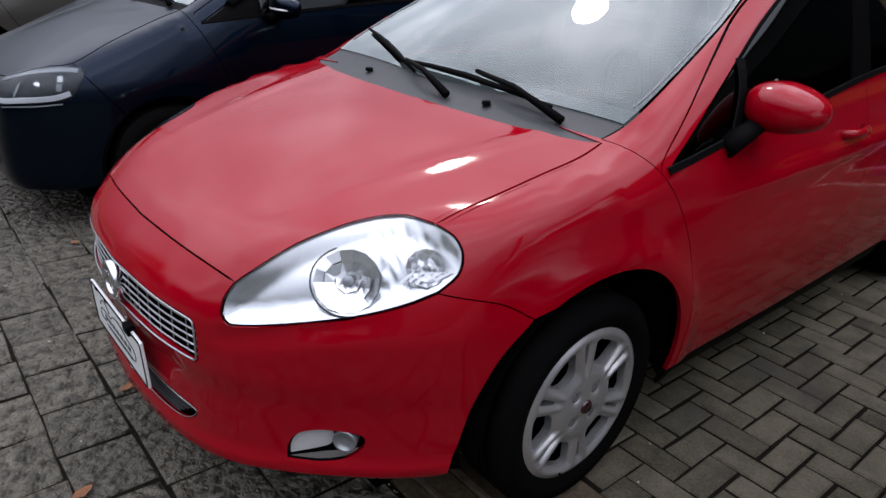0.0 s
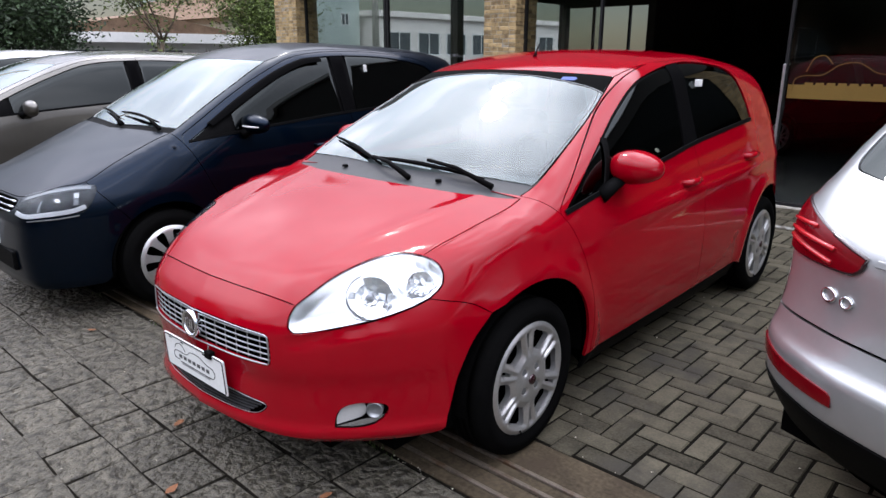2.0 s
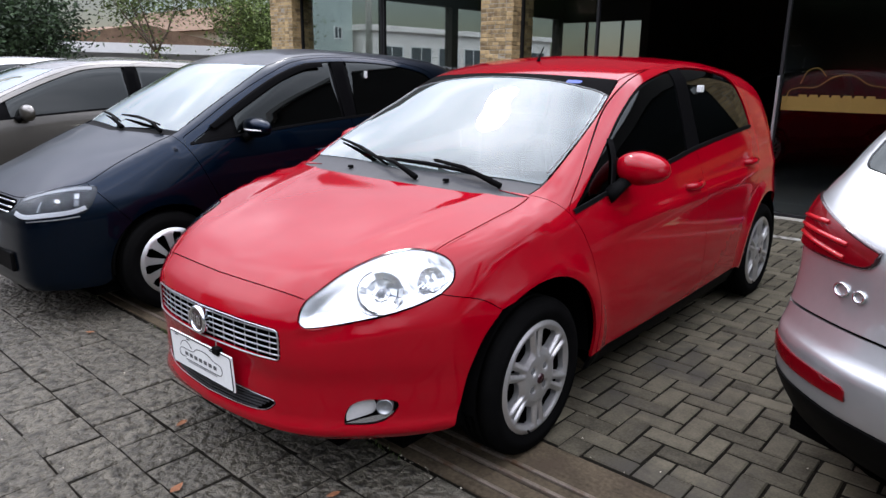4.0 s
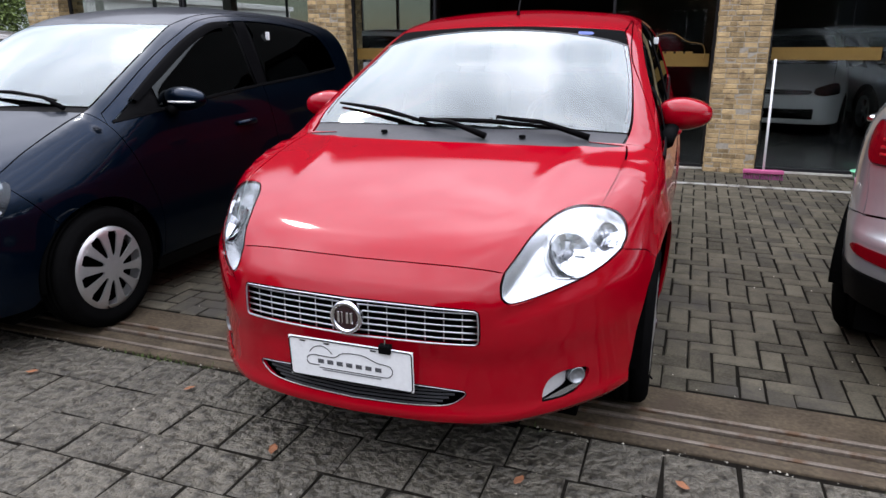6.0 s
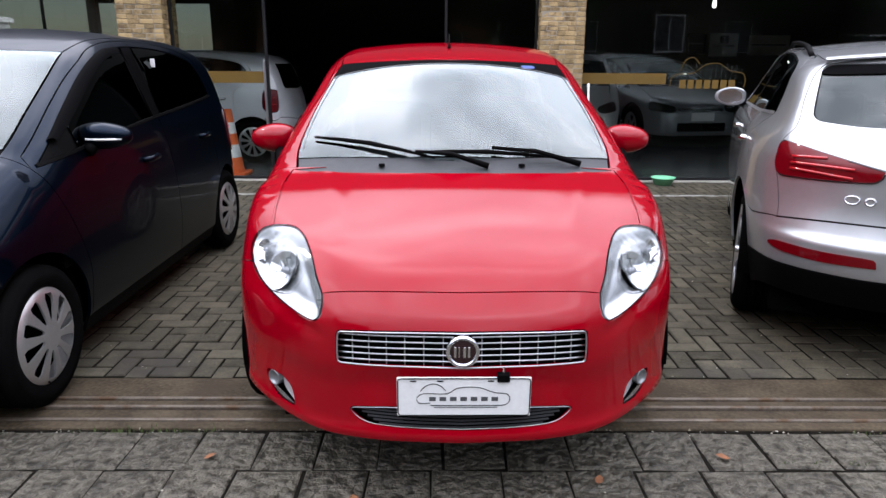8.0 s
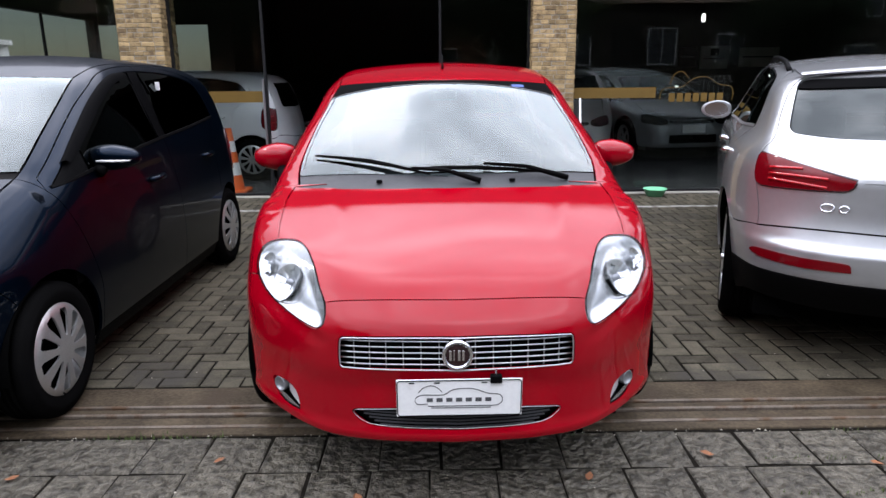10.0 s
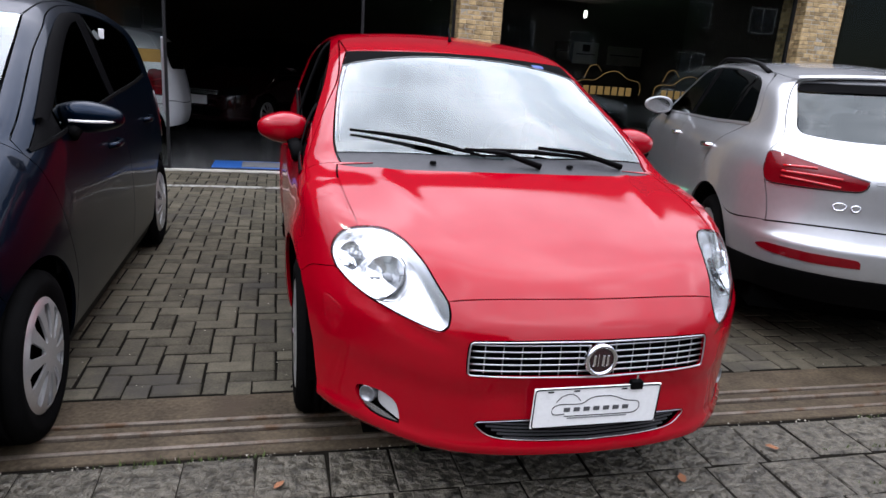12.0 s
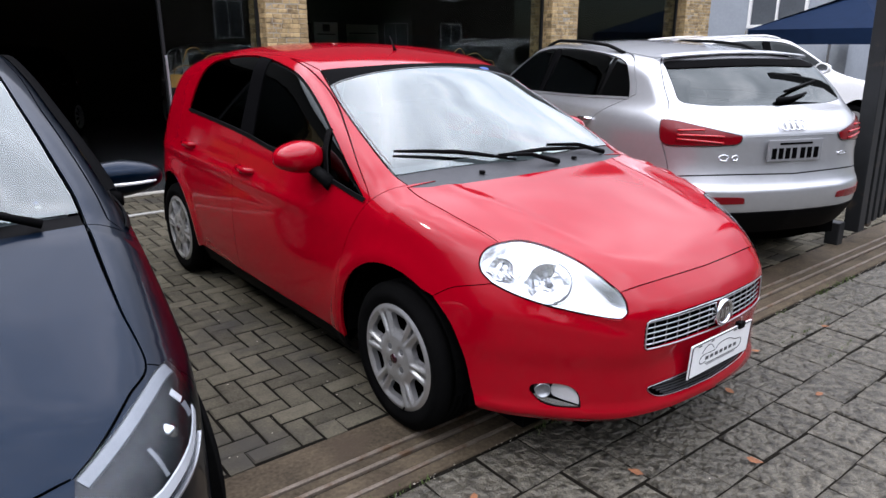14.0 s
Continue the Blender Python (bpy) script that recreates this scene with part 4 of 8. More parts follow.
    B.panel("roof", chain(ws_top[::-1], rail, roof_rear, mir(roof_rear), mir(rail), mir(ws_top)[::-1]), top, M_RED, (), 0.05)
    tail_l = B.on([(0.535, 3.46, 1.385), (0.60, 3.60, 1.2), (0.68, 3.78, 0.95), (0.70, 3.84, 0.6), (0.69, 3.84, 0.26)], Flat((0.9, 0.45, 0.2)))
    rarch2 = sx(arch_line(3.39, 0.30, R + 0.01, 118, -6, 0.8))
    B.panel("rear_quarter", chain(wing_top[:-1], ws_side, rail[1:], tail_l[1:], B.on([tuple(tail_l[-1]), tuple(rarch2[-1])], side), rarch2[::-1][1:], rd_r[1:], dtop[1:]), side, M_RED, (), 0.035, mirror=True, label="")
    half_t = np.vstack([roof_rear[::-1], tail_l])
    B.panel("tailgate", chain(half_t, mir(half_t)), Flat((0, 1, 0.1)), M_RED, (), 0.06)
    B.panel("rocker", chain(B.on([(0.80, 1.25, 0.265), (0.80, 2.1, 0.267), (0.80, 2.95, 0.28)], side), B.on([(0.78, 2.95, 0.185), (0.78, 2.1, 0.18), (0.78, 1.25, 0.185)], side)), side, M_BLACKPL, (), 0.04, off=-0.006, mirror=True)
    hubs = [(0.88, 0.30), (3.39, 0.30)]
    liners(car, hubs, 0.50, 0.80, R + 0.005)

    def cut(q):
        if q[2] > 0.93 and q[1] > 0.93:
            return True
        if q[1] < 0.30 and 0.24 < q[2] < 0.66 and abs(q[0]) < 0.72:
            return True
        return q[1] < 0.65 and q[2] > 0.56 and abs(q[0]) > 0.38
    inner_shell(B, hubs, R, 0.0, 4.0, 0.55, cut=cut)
    # added board behind the openings, black in place of the shade there
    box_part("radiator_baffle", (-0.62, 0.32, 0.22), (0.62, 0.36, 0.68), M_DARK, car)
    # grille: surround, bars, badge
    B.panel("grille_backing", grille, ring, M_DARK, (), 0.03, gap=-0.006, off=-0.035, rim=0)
    fr_o = chain(grille)
    gr = new("upper_grille")
    gr.parent = car
    bm = bmesh.new()
    pts = B.hit(ring, inset(ring.to2(grille), 0.004))
    tube(bm, [tuple(p) for p in pts], 0.0026, 6, closed=True)
    part("grille_frame", bm, M_SATIN, gr, "satin silver frame", smooth=True)
    for k in range(5):
        z = 0.522 + 0.0195 * k
        bm = bmesh.new()
        l = B.on([(0.372, 0.047, z - 0.006 * (1 - 0.0)), (0.2, 0.01, z), (0, 0, z + 0.001), (-0.2, 0.01, z), (-0.372, 0.047, z - 0.006)], ring, 0.03, -0.008)
        tube(bm, [tuple(p) for p in l], 0.0024, 6)
        part("grille_bar", bm, M_SATIN, gr, smooth=True)
    for k in range(-6, 7):
        if k == 0:
            continue
        bm = bmesh.new()
        l = B.on([(k * 0.056, 0.02, 0.507), (k * 0.056, 0.02, 0.612)], ring, 0.03, -0.014)
        tube(bm, [tuple(p) for p in l], 0.0015, 5)
        part("grille_rib", bm, M_SATIN, gr)
    yb = float(B.on([(0, 0, 0.56), (0, 0, 0.57)], ring)[0][1])
    badge = new("badge")
    badge.parent = car
    bm = bmesh.new()
    lathe(bm, [(0.047, 0.02), (0.050, -0.004), (0.049, -0.012), (0.044, -0.015), (0.038, -0.012), (0.037, -0.006)], 40, 1, (0, yb, 0.562))
    part("badge_ring", bm, M_CHROME, badge, "chrome ring", smooth=True)
    bm = bmesh.new()
    lathe(bm, [(0.0, -0.010), (0.02, -0.0095), (0.038, -0.007)], 32, 1, (0, yb, 0.562))
    part("badge_field", bm, M_BADGE, badge, "dark red field", smooth=True)
    for k, w in enumerate((0.009, 0.004, 0.010, 0.009)):
        box_part("badge_mark", (-0.026 + k * 0.0135, yb - 0.0125, 0.545), (-0.026 + k * 0.0135 + w * 0.8, yb - 0.0085, 0.579), M_CHROME, badge, bevel=0.001)
    # lower intake mesh
    low = new("lower_grille")
    low.parent = car
    B.panel("intake_backing", intake, ring, M_DARK, (), 0.03, gap=-0.006, off=-0.03, rim=0, parent=low)
    bm = bmesh.new()
    tube(bm, [tuple(p) for p in B.hit(ring, inset(ring.to2(intake), 0.002))], 0.0011, 6, closed=True)
    part("intake_frame", bm, M_SATIN, low, "thin silver outline", smooth=True)
    for k in range(6):
        z = 0.301 + 0.0115 * k
        hw = 0.265 + 0.075 * min(1, k / 4)
        bm = bmesh.new()
        tube(bm, [tuple(p) for p in B.on([(hw - 0.012, 0.03, z), (0.15, 0.0, z - 0.003), (0, 0, z - 0.004), (-0.15, 0, z - 0.003), (-hw + 0.012, 0.03, z)], ring, 0.04, -0.012)], 0.0035, 5)
        part("intake_bar", bm, M_GREYPL, low)
    # fog lamps
    for s in (1, -1):
        fl = new("fog_lamp")
        fl.parent = car
        p = B.hit(ring, inset(ring.to2(fog), -0.002))
        n = B.normal(p)
        deep = p + np.array((-0.012, 0.045, 0.0))
        c = deep.mean(0)
        V = np.vstack([p - n * 0.003, deep, c[None]])
        V[:, 0] *= s
        k = len(p)
        faces = [(i, (i + 1) % k, k + (i + 1) % k, k + i) for i in range(k)] + [(k + i, k + (i + 1) % k, 2 * k) for i in range(k)]
        mesh_obj("fog_recess", V, faces, M_BLACKPL, fl, smooth=False)
        lp = np.array((0.622, 0.262, 0.345))
        bm = bmesh.new()
        lathe(bm, [(0.0, 0.004), (0.012, 0.0), (0.020, -0.002), (0.0235, -0.008), (0.026, -0.010), (0.028, -0.006), (0.028, 0.03)], 28, 1, (0, 0, 0))
        bmesh.ops.transform(bm, matrix=Matrix.Translation((s * lp[0], lp[1], lp[2])) @ Matrix.Rotation(radians(38 * s), 4, 'Z'), verts=bm.verts)
        part("fog_bulb_housing", bm, M_GREYPAINT, fl, "round grey lamp", smooth=True)
        # the silver blade folds in from the rim to the lamp: lit lower face and darker upper one are put into two
        # materials
        for pts, dep, mt, lb in (([(0.541, 0.168, 0.295), (0.592, 0.222, 0.294), (0.630, 0.262, 0.307), (0.646, 0.282, 0.330), (0.632, 0.264, 0.322), (0.600, 0.232, 0.316), (0.541, 0.168, 0.295)], 0.004, M_REFLECTOR, "satin silver blade"),
                                 ([(0.541, 0.168, 0.298), (0.600, 0.232, 0.319), (0.606, 0.24, 0.345), (0.600, 0.232, 0.367), (0.583, 0.21, 0.367), (0.556, 0.18, 0.353), (0.543, 0.169, 0.325), (0.541, 0.168, 0.298)], 0.010, M_FOGTRIM, "satin silver blade")):
            blade = chain(B.on(pts, ring, 0.012))
            V, tri, _ = fill(ring.to2(blade), (), 0.015)
            P = B.hit(ring, V)
            P = P - B.normal(P) * (dep + (0.22 * np.clip(P[:, 0] - 0.55, 0, 0.1) if dep > 0.005 else 0 * P[:, 0]))[:, None]
            P[:, 0] *= s
            mesh_obj("fog_trim", P, tri, mt, fl, lb)
    # headlamps
    lamp = chain(lamp_top, lamp_rear, lamp_low, lamp_tip)
    for s in (1, -1):
        hl = new("headlamp")
        hl.parent = car
        q = lampd.to2(lamp)
        lens_obs = []
        vs, tri, runs = fill(inset(q, 0.003), (), 0.025)
        p = B.hit(lampd, vs)
        n = B.normal(p)
        for nm, off, mt, lb in (("lens", 0.002, G_LENS, "clear curved lens"),):
            V = (p + n * off) * np.array((s, 1, 1))
            fc = [tuple(t) if s > 0 else tuple(t[::-1]) for t in tri]
            mesh_obj(nm, V, fc, mt, hl, lb, n * np.array((s, 1, 1)))
        # bowl behind the lens with a round opening for the main reflector
        sgn = np.array((s, 1, 1))
        turn = lambda fs: [tuple(t) if s > 0 else tuple(t[::-1]) for t in fs]
        rnd = random.Random(11)
        c2 = lampd.to2(np.array([(0.590, 0.285, 0.722)]))[0]
        t2 = lampd.to2(np.array([(0.672, 0.415, 0.765)]))[0]
        ax = (t2 - c2) / np.linalg.norm(t2 - c2)
        circ = lambda c, r, n=24: np.array([c + r * np.array((math.cos(a), math.sin(a))) for a in np.linspace(0, 2 * math.pi, n + 1)[:-1]])
        vs, tri, runs = fill(inset(q, 0.003), [circ(c2, 0.070, 30)], 0.012)
        p = B.hit(lampd, vs)
        n = B.normal(p)
        dist = np.minimum(edge_dist(q, vs), 0.04) / 0.04
        w = (vs - c2) @ ax
        across = (vs - c2) @ np.array((-ax[1], ax[0]))
        flute = 0.005 * np.sin(across * 2 * math.pi / 0.013) * np.clip((w - 0.055) / 0.02, 0, 1) * dist
        V = (p - n * (0.005 + 0.024 * dist + flute)[:, None]) * sgn
        mesh_obj("lamp_bowl", V, turn(tri), M_REFLECTOR, hl, "bright fluted reflector bowl")
        rim_p = B.hit(lampd, inset(q, 0.003))
        rim_p = (rim_p - B.normal(rim_p) * 0.001) * sgn
        bm = bmesh.new()
        tube(bm, [tuple(v) for v in rim_p], 0.002, 5, closed=True)
        part("lamp_surround", bm, M_PILLAR, hl, "thin grey seal", smooth=True)
        # main reflector: a dish of flat mirror facets, and a smaller one for the side light
        o2 = lampd.to2(np.array([(0.682, 0.420, 0.752)]))[0]
        for cc, rr, deep, sect, nm in ((c2, 0.070, 0.032, 14, "main_reflector"), (o2, 0.042, 0.024, 12, "indicator_reflector")):
            V, F = [], []
            k = 0
            rings = (1.0, 0.72, 0.42, 0.14)
            for i, (u0, u1) in enumerate(zip(rings, rings[1:])):
                for j in range(sect):
                    if i == 2 and j % 2:
                        continue
                    dj = 2 if i == 2 else 1
                    corner = []
                    off = rnd.uniform(-0.004, 0.004) * rr / 0.06
                    for u, jj in ((u0, j), (u0, j + dj), (u1, j + dj), (u1, j)):
                        a = 2 * math.pi * jj / sect + 0.2
                        corner.append((cc + u * rr * np.array((math.cos(a), math.sin(a))), 0.010 + deep * (1 - u * u) + off * (0 if u == 1.0 else rnd.uniform(0.4, 1.6))))
                    P = B.hit(lampd, np.array([c for c, _ in corner]))
                    N = B.normal(P)
                    V += list((P - N * np.array([d for _, d in corner])[:, None]) * sgn)
                    F.append((k, k + 1, k + 2, k + 3))
                    k += 4
            mesh_obj(nm, V, turn(F), M_FACET, hl, "faceted chrome reflector" if rr > 0.05 else "", smooth=False)
            P = B.hit(lampd, cc[None])[0]
            N = B.normal(P[None])[0]
            mt = Matrix.Translation(Vector((P - N * (deep + 0.004)) * sgn)) @ Vector(N * sgn).to_track_quat('Z', 'Y').to_matrix().to_4x4()
            bm = bmesh.new()
            lathe(bm, [(0.0, deep * 0.6), (rr * 0.14, deep * 0.57), (rr * 0.17, 0.0)], 14, 2)
            bmesh.ops.transform(bm, matrix=mt, verts=bm.verts)
            part("bulb_shield", bm, M_LAMPSTRIP, hl, "grey bulb shield", smooth=True)
        # dark line that arcs round the main reflector on the inner side
        l = B.hit(lampd, np.array([c2 + 0.076 * (math.cos(a) * -ax + math.sin(a) * np.array((-ax[1], ax[0]))) for a in np.linspace(-1.5, 1.5, 15)]))
        l = (l - B.normal(l) * 0.008) * sgn
        bm = bmesh.new()
        tube(bm, [tuple(v) for v in l], 0.0022, 5)
        part("lamp_divider", bm, M_GREYPL, hl, smooth=True)
        for k in range(5):
            l = B.on([(0.655 + 0.011 * k, 0.38 + 0.014 * k, 0.712 + 0.002 * k), (0.672 + 0.011 * k, 0.395 + 0.017 * k, 0.742)], lampd, 0.02, -0.010)
            bm = bmesh.new()
            tube(bm, [(v[0] * s, v[1], v[2]) for v in l], 0.0026, 5)
            part("indicator_flute", bm, M_CHROME, hl)
    # number plate with the dealer's mark
    pl = new("front_plate")
    pl.parent = car
    pm = Matrix.Translation((0.005, -0.022, 0.418)) @ Matrix.Rotation(radians(3), 4, 'X')
    box_part("plate_body", (-0.2, -0.004, -0.065), (0.2, 0.004, 0.065), M_PLATE, pl, "white enamelled plate", 0.003, pm)
    bm = bmesh.new()
    cs = []
    for cx, cz, a0 in ((0.188, 0.053, 0), (-0.188, 0.053, 90), (-0.188, -0.053, 180), (0.188, -0.053, 270)):
        cs += [(cx + 0.009 * math.cos(radians(a0 + a)), -0.0045, cz + 0.009 * math.sin(radians(a0 + a))) for a in (0, 45, 90)]
    tube(bm, [pm @ Vector(c) for c in cs], 0.002, 5, closed=True)
    part("plate_border", bm, M_INK, pl)

    def plate_line(pts, r, name="plate_mark"):
        bm = bmesh.new()
        tube(bm, [pm @ Vector((a, -0.0045, b)) for a, b in spline(pts, 0.012)], r, 5)
        part(name, bm, M_INK, pl)
    plate_line([(-0.10, -0.02), (-0.135, -0.02), (-0.14, 0.0), (-0.12, 0.012), (-0.05, 0.012), (-0.02, 0.03), (0.04, 0.033), (0.09, 0.016), (0.13, 0.01), (0.137, -0.01), (0.125, -0.025), (0.10, -0.028), (-0.10, -0.028)], 0.0013)
    plate_line([(-0.13, 0.02), (-0.115, 0.037), (-0.09, 0.045), (-0.07, 0.038), (-0.055, 0.022)], 0.0013)
    for k in range(7):
        a = -0.107 + k * 0.031
        bm = bmesh.new()
        box(bm, (a + 0.003, -0.0056, -0.013), (a + 0.023, -0.0038, 0.001), 0.001)
        bmesh.ops.transform(bm, matrix=pm, verts=bm.verts)
        part("plate_bar", bm, M_DASH, pl)
    box_part("plate_bar", (-0.09, -0.0055, -0.036), (0.10, -0.0038, -0.0325), M_PLATEGREY, pl, bevel=0, m=pm)
    box_part("plate_clip", (0.098, -0.012, 0.052), (0.135, 0.01, 0.078), M_BLACKPL, pl, "black clip on the top edge", 0.003, pm)
    bm = bmesh.new()
    tube(bm, [pm @ Vector((0.116, -0.002, 0.078)), pm @ Vector((0.117, -0.002, 0.098))], 0.003, 6)
    part("clip_pin", bm, M_CHROME, pl)
    for a in (-0.16, -0.08, 0.07):
        box_part("plate_bar", (a, -0.0055, 0.052), (a + 0.018, -0.0038, 0.056), M_INK, pl, bevel=0, m=pm)
    # mirrors, handles, wipers, wheels, cabin, aerial
    mirror_pair(car, 0.862, 1.505, 1.016, M_RED, (0.79, 1.345, 0.912), (0.102, 0.094, 0.070))
    for y, z in ((2.19, 0.862), (3.06, 0.90)):
        for s in (1, -1):
            x = float(B.hit(side, side.to2(np.array([(0.8, y, z)])))[0][0])
            bm = bmesh.new()
            tube(bm, [(s * (x - 0.004), y - 0.09, z), (s * (x + 0.026), y - 0.055, z + 0.002), (s * (x + 0.032), y, z + 0.004), (s * (x + 0.026), y + 0.06, z + 0.004), (s * (x - 0.004), y + 0.09, z + 0.004)], [0.012, 0.013, 0.013, 0.013, 0.012], 8, flat=1.3)
            part("door_handle", bm, M_RED, car, smooth=True)
    up = (0, -0.5, 0.87)
    gz = lambda x, y: tuple(B.hit(wind, wind.to2(np.array([(x, y, 1.0)])))[0])

    def on_glass(x, y, d):
        p = B.hit(top, top.to2(np.array([(x, y, 1.0)])))[0]
        return tuple(p + np.array((0, -0.5, 0.87)) * d)
    wiper(car, on_glass(0.14, 0.915, 0.010), on_glass(-0.16, 1.005, 0.022), (on_glass(-0.605, 1.165, 0.013), on_glass(-0.08, 0.972, 0.013)), up)
    wiper(car, on_glass(0.53, 0.975, 0.010), on_glass(0.16, 1.025, 0.024), (on_glass(-0.20, 1.01, 0.013), on_glass(0.47, 1.005, 0.013)), up)
    for xx in (-0.3, 0.28):
        bm = bmesh.new()
        lathe(bm, [(0.0, 0.012), (0.012, 0.010), (0.014, 0.0)], 12, 2, on_glass(xx, 0.94, 0.0))
        part("washer_jet", bm, M_BLACKPL, car)
    for y, nm in ((0.855, "front_wheel"), (3.385, "rear_wheel")):
        for s in (1, -1):
            wheel(car, nm, s * 0.735, y, 0.302, s, "split", 0.185, 0.214)
    cabin(car, 1.05, 0.93, 0.66, 1.75)
    bm = bmesh.new()
    box(bm, (-0.07, 1.70, 1.28), (0.07, 1.72, 1.335), 0.012)
    part("inside_mirror", bm, M_BLACKPL, car)
    bm = bmesh.new()
    tube(bm, [(0, 2.0, 1.445), (0, 2.01, 1.468), (0, 2.045, 1.52)], [0.012, 0.005, 0.003], 8)
    part("roof_aerial", bm, M_BLACKPL, car, smooth=True)
    box_part("hanging_tag", (0.660, 2.50, 1.30), (0.684, 2.545, 1.335), M_PLATE, car, "small white tag in the rear window", 0.003)
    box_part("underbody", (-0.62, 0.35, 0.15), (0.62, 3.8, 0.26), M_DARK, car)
    # added tray that keeps light off the ground below the front bumper
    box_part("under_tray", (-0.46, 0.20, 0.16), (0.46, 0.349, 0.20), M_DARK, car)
    return car


# ---------------------------------------------------------------- the other cars
def near_i(line, p):
    return int(np.argmin(np.linalg.norm(line - np.array(p), axis=1)))


def family_car(name, label, m, s, paint, detail=1, trim_wheels="fan", handle_m=None):
    """A five-door car from its spec s: skin, panel lines, glass, lamps, mirrors and wheels. detail 0 is for cars deep in the showroom."""
    car = thing(name, label, "car", m)
    B = Body(car, skin(**s["skin"]))
    st = 0.036 if detail else 0.09
    top, side = Flat((0, -0.1, 1), (0, 1, 0)), Flat((1, 0, 0.12))
    wind, back = Flat((0, -0.5, 0.87)), Flat((0, 0.85, 0.45))
    corner, rcorner = Flat((0.6, -0.7, 0.35)), Flat((0.55, 0.8, 0.2))
    ring, rring = Round(s["yf"]), Round(s["yr"], way=1)
    mir = lambda l: (l * np.array((-1, 1, 1)))[::-1]
    sx = lambda l: B.hit(side, side.to2(l))
    R, r, yf, yr, sz = s["arch"], s["r"], s["yf"], s["yr"], s["sill"]
    hood_front = B.on([(0, *s["hood_nose"]), s["hood_mid"], s["hood_corner"]], Flat((0, -0.7, 0.7)))
    hood_side = B.on([s["hood_corner"], *s["hood_side"]], top)
    hood_rear = B.on([s["hood_side"][-1], s["cowl_mid"], (0, *s["cowl_c"])], top)
    cowl = hood_side[-1]
    js = int(np.argmin(np.abs(hood_side[:, 1] - s["seam_y"])))
    tilt = Flat((0.8, -0.5, 0.3))
    ta = s.get("seam_a", 132)
    arch_f = sx(arch_line(yf, r, R, ta, 187, 0.8))
    arch_b = sx(arch_line(yf, r, R, ta, -8, 0.8))
    seam = B.on([tuple(hood_side[js]), tuple((hood_side[js] + arch_f[0]) / 2 + np.array((0.05, -0.03, 0.02))), tuple(arch_f[0])], tilt)
    lz = s["lip"]
    xa = float(arch_f[-1][0])
    lip = B.on([tuple(arch_f[-1]), (xa - 0.05, yf - R - 0.03, lz + 0.01), (0.55, 0.16, lz), (0.3, 0.04, lz), (0, 0.0, lz)], ring)
    hf = np.vstack([hood_front, hood_side[1:js + 1], seam, arch_f, lip])
    intake = None
    holes = []
    if s.get("intake"):
        q = B.on(s["intake"], ring)
        intake = chain(q, mir(q))
        holes = [intake]
    B.panel("front_bumper", chain(hf, mir(hf)), ring, paint, holes, st)
    if intake is not None:
        B.panel("intake_backing", intake, ring, M_DARK, (), 0.06, gap=-0.01, off=-0.03, rim=0)
        for k in range(s.get("bars", 3)):
            z0, z1 = intake[:, 2].min(), intake[:, 2].max()
            z = z0 + (z1 - z0) * (k + 0.5) / s.get("bars", 3)
            w = float(np.abs(intake[:, 0]).max()) * 0.94
            bm = bmesh.new()
            tube(bm, [tuple(p) for p in B.on([(w, 0.1, z), (w / 2, 0.03, z), (0, 0, z), (-w / 2, 0.03, z), (-w, 0.1, z)], ring, 0.05, -0.006)], 0.006, 6)
            part("grille_bar", bm, M_CHROME if s.get("chrome_bars") else M_BLACKPL, car, smooth=True)
    B.panel("bonnet", chain(mir(hood_front), hood_front, hood_side, hood_rear, mir(hood_rear), mir(hood_side)), top, paint, (), st)
    # side lines
    belt_l, wtop_l = B.on(s["belt"], side), B.on(s["wtop"], side)
    wf = s["belt"][0]
    door_f = B.on([(0.8, yf + R + 0.02, sz), (0.8, yf + R + 0.02, 0.5), (0.8, wf[1] + 0.06, wf[2] - 0.2), (0.8, wf[1] - 0.03, wf[2] - 0.01)], side)
    wing_top = B.on([tuple(door_f[-1]), tuple((door_f[-1] + cowl) / 2), tuple(cowl)], side)
    B.panel("front_wing", chain(hood_side[js:][::-1], seam, arch_b[1:], B.on([tuple(arch_b[-1]), tuple(door_f[0])], side), door_f, wing_top), side, paint, (), st, mirror=True)
    yb, ye = s["b_pillar"], s["door_end"]
    sill_l = B.on([tuple(door_f[0]), (0.8, (yf + yr) / 2, sz), (0.8, yr - R - 0.02, sz)], side)
    bp = B.on([(0.8, yb + 0.05, sz), (0.8, yb + 0.05, 0.6), (0.8, yb, s["belt"][len(s["belt"]) // 2][2])], side)
    ib, i1 = near_i(belt_l, bp[-1]), near_i(sill_l, bp[0])
    up = np.array((0, 0, 0.03))
    dtop = B.on([(x, y + dy, z + 0.034) for (x, y, z), dy in zip(s["wtop"], np.linspace(0.05, -0.03, len(s["wtop"])))], side)
    dtop = np.vstack([dtop[:-1], door_f[-1:]])
    it = int(np.argmin(np.abs(wtop_l[:, 1] - yb - 0.06) + 2 * (wtop_l[:, 2] < wtop_l[:, 2].max() - 0.1)))
    jt = int(np.argmin(np.abs(dtop[:, 1] - yb - 0.06) + 2 * (dtop[:, 2] < dtop[:, 2].max() - 0.1)))
    B.panel("front_door", chain(sill_l[:i1], bp, belt_l[:ib + 1][::-1], wtop_l[it:][::-1], dtop[jt:], door_f[::-1]), side, paint, (), st, mirror=True)
    rarch = sx(arch_line(yr, r, R, 188, 125, 0.8))
    rarch2 = sx(arch_line(yr, r, R, 125, -8, 0.8))
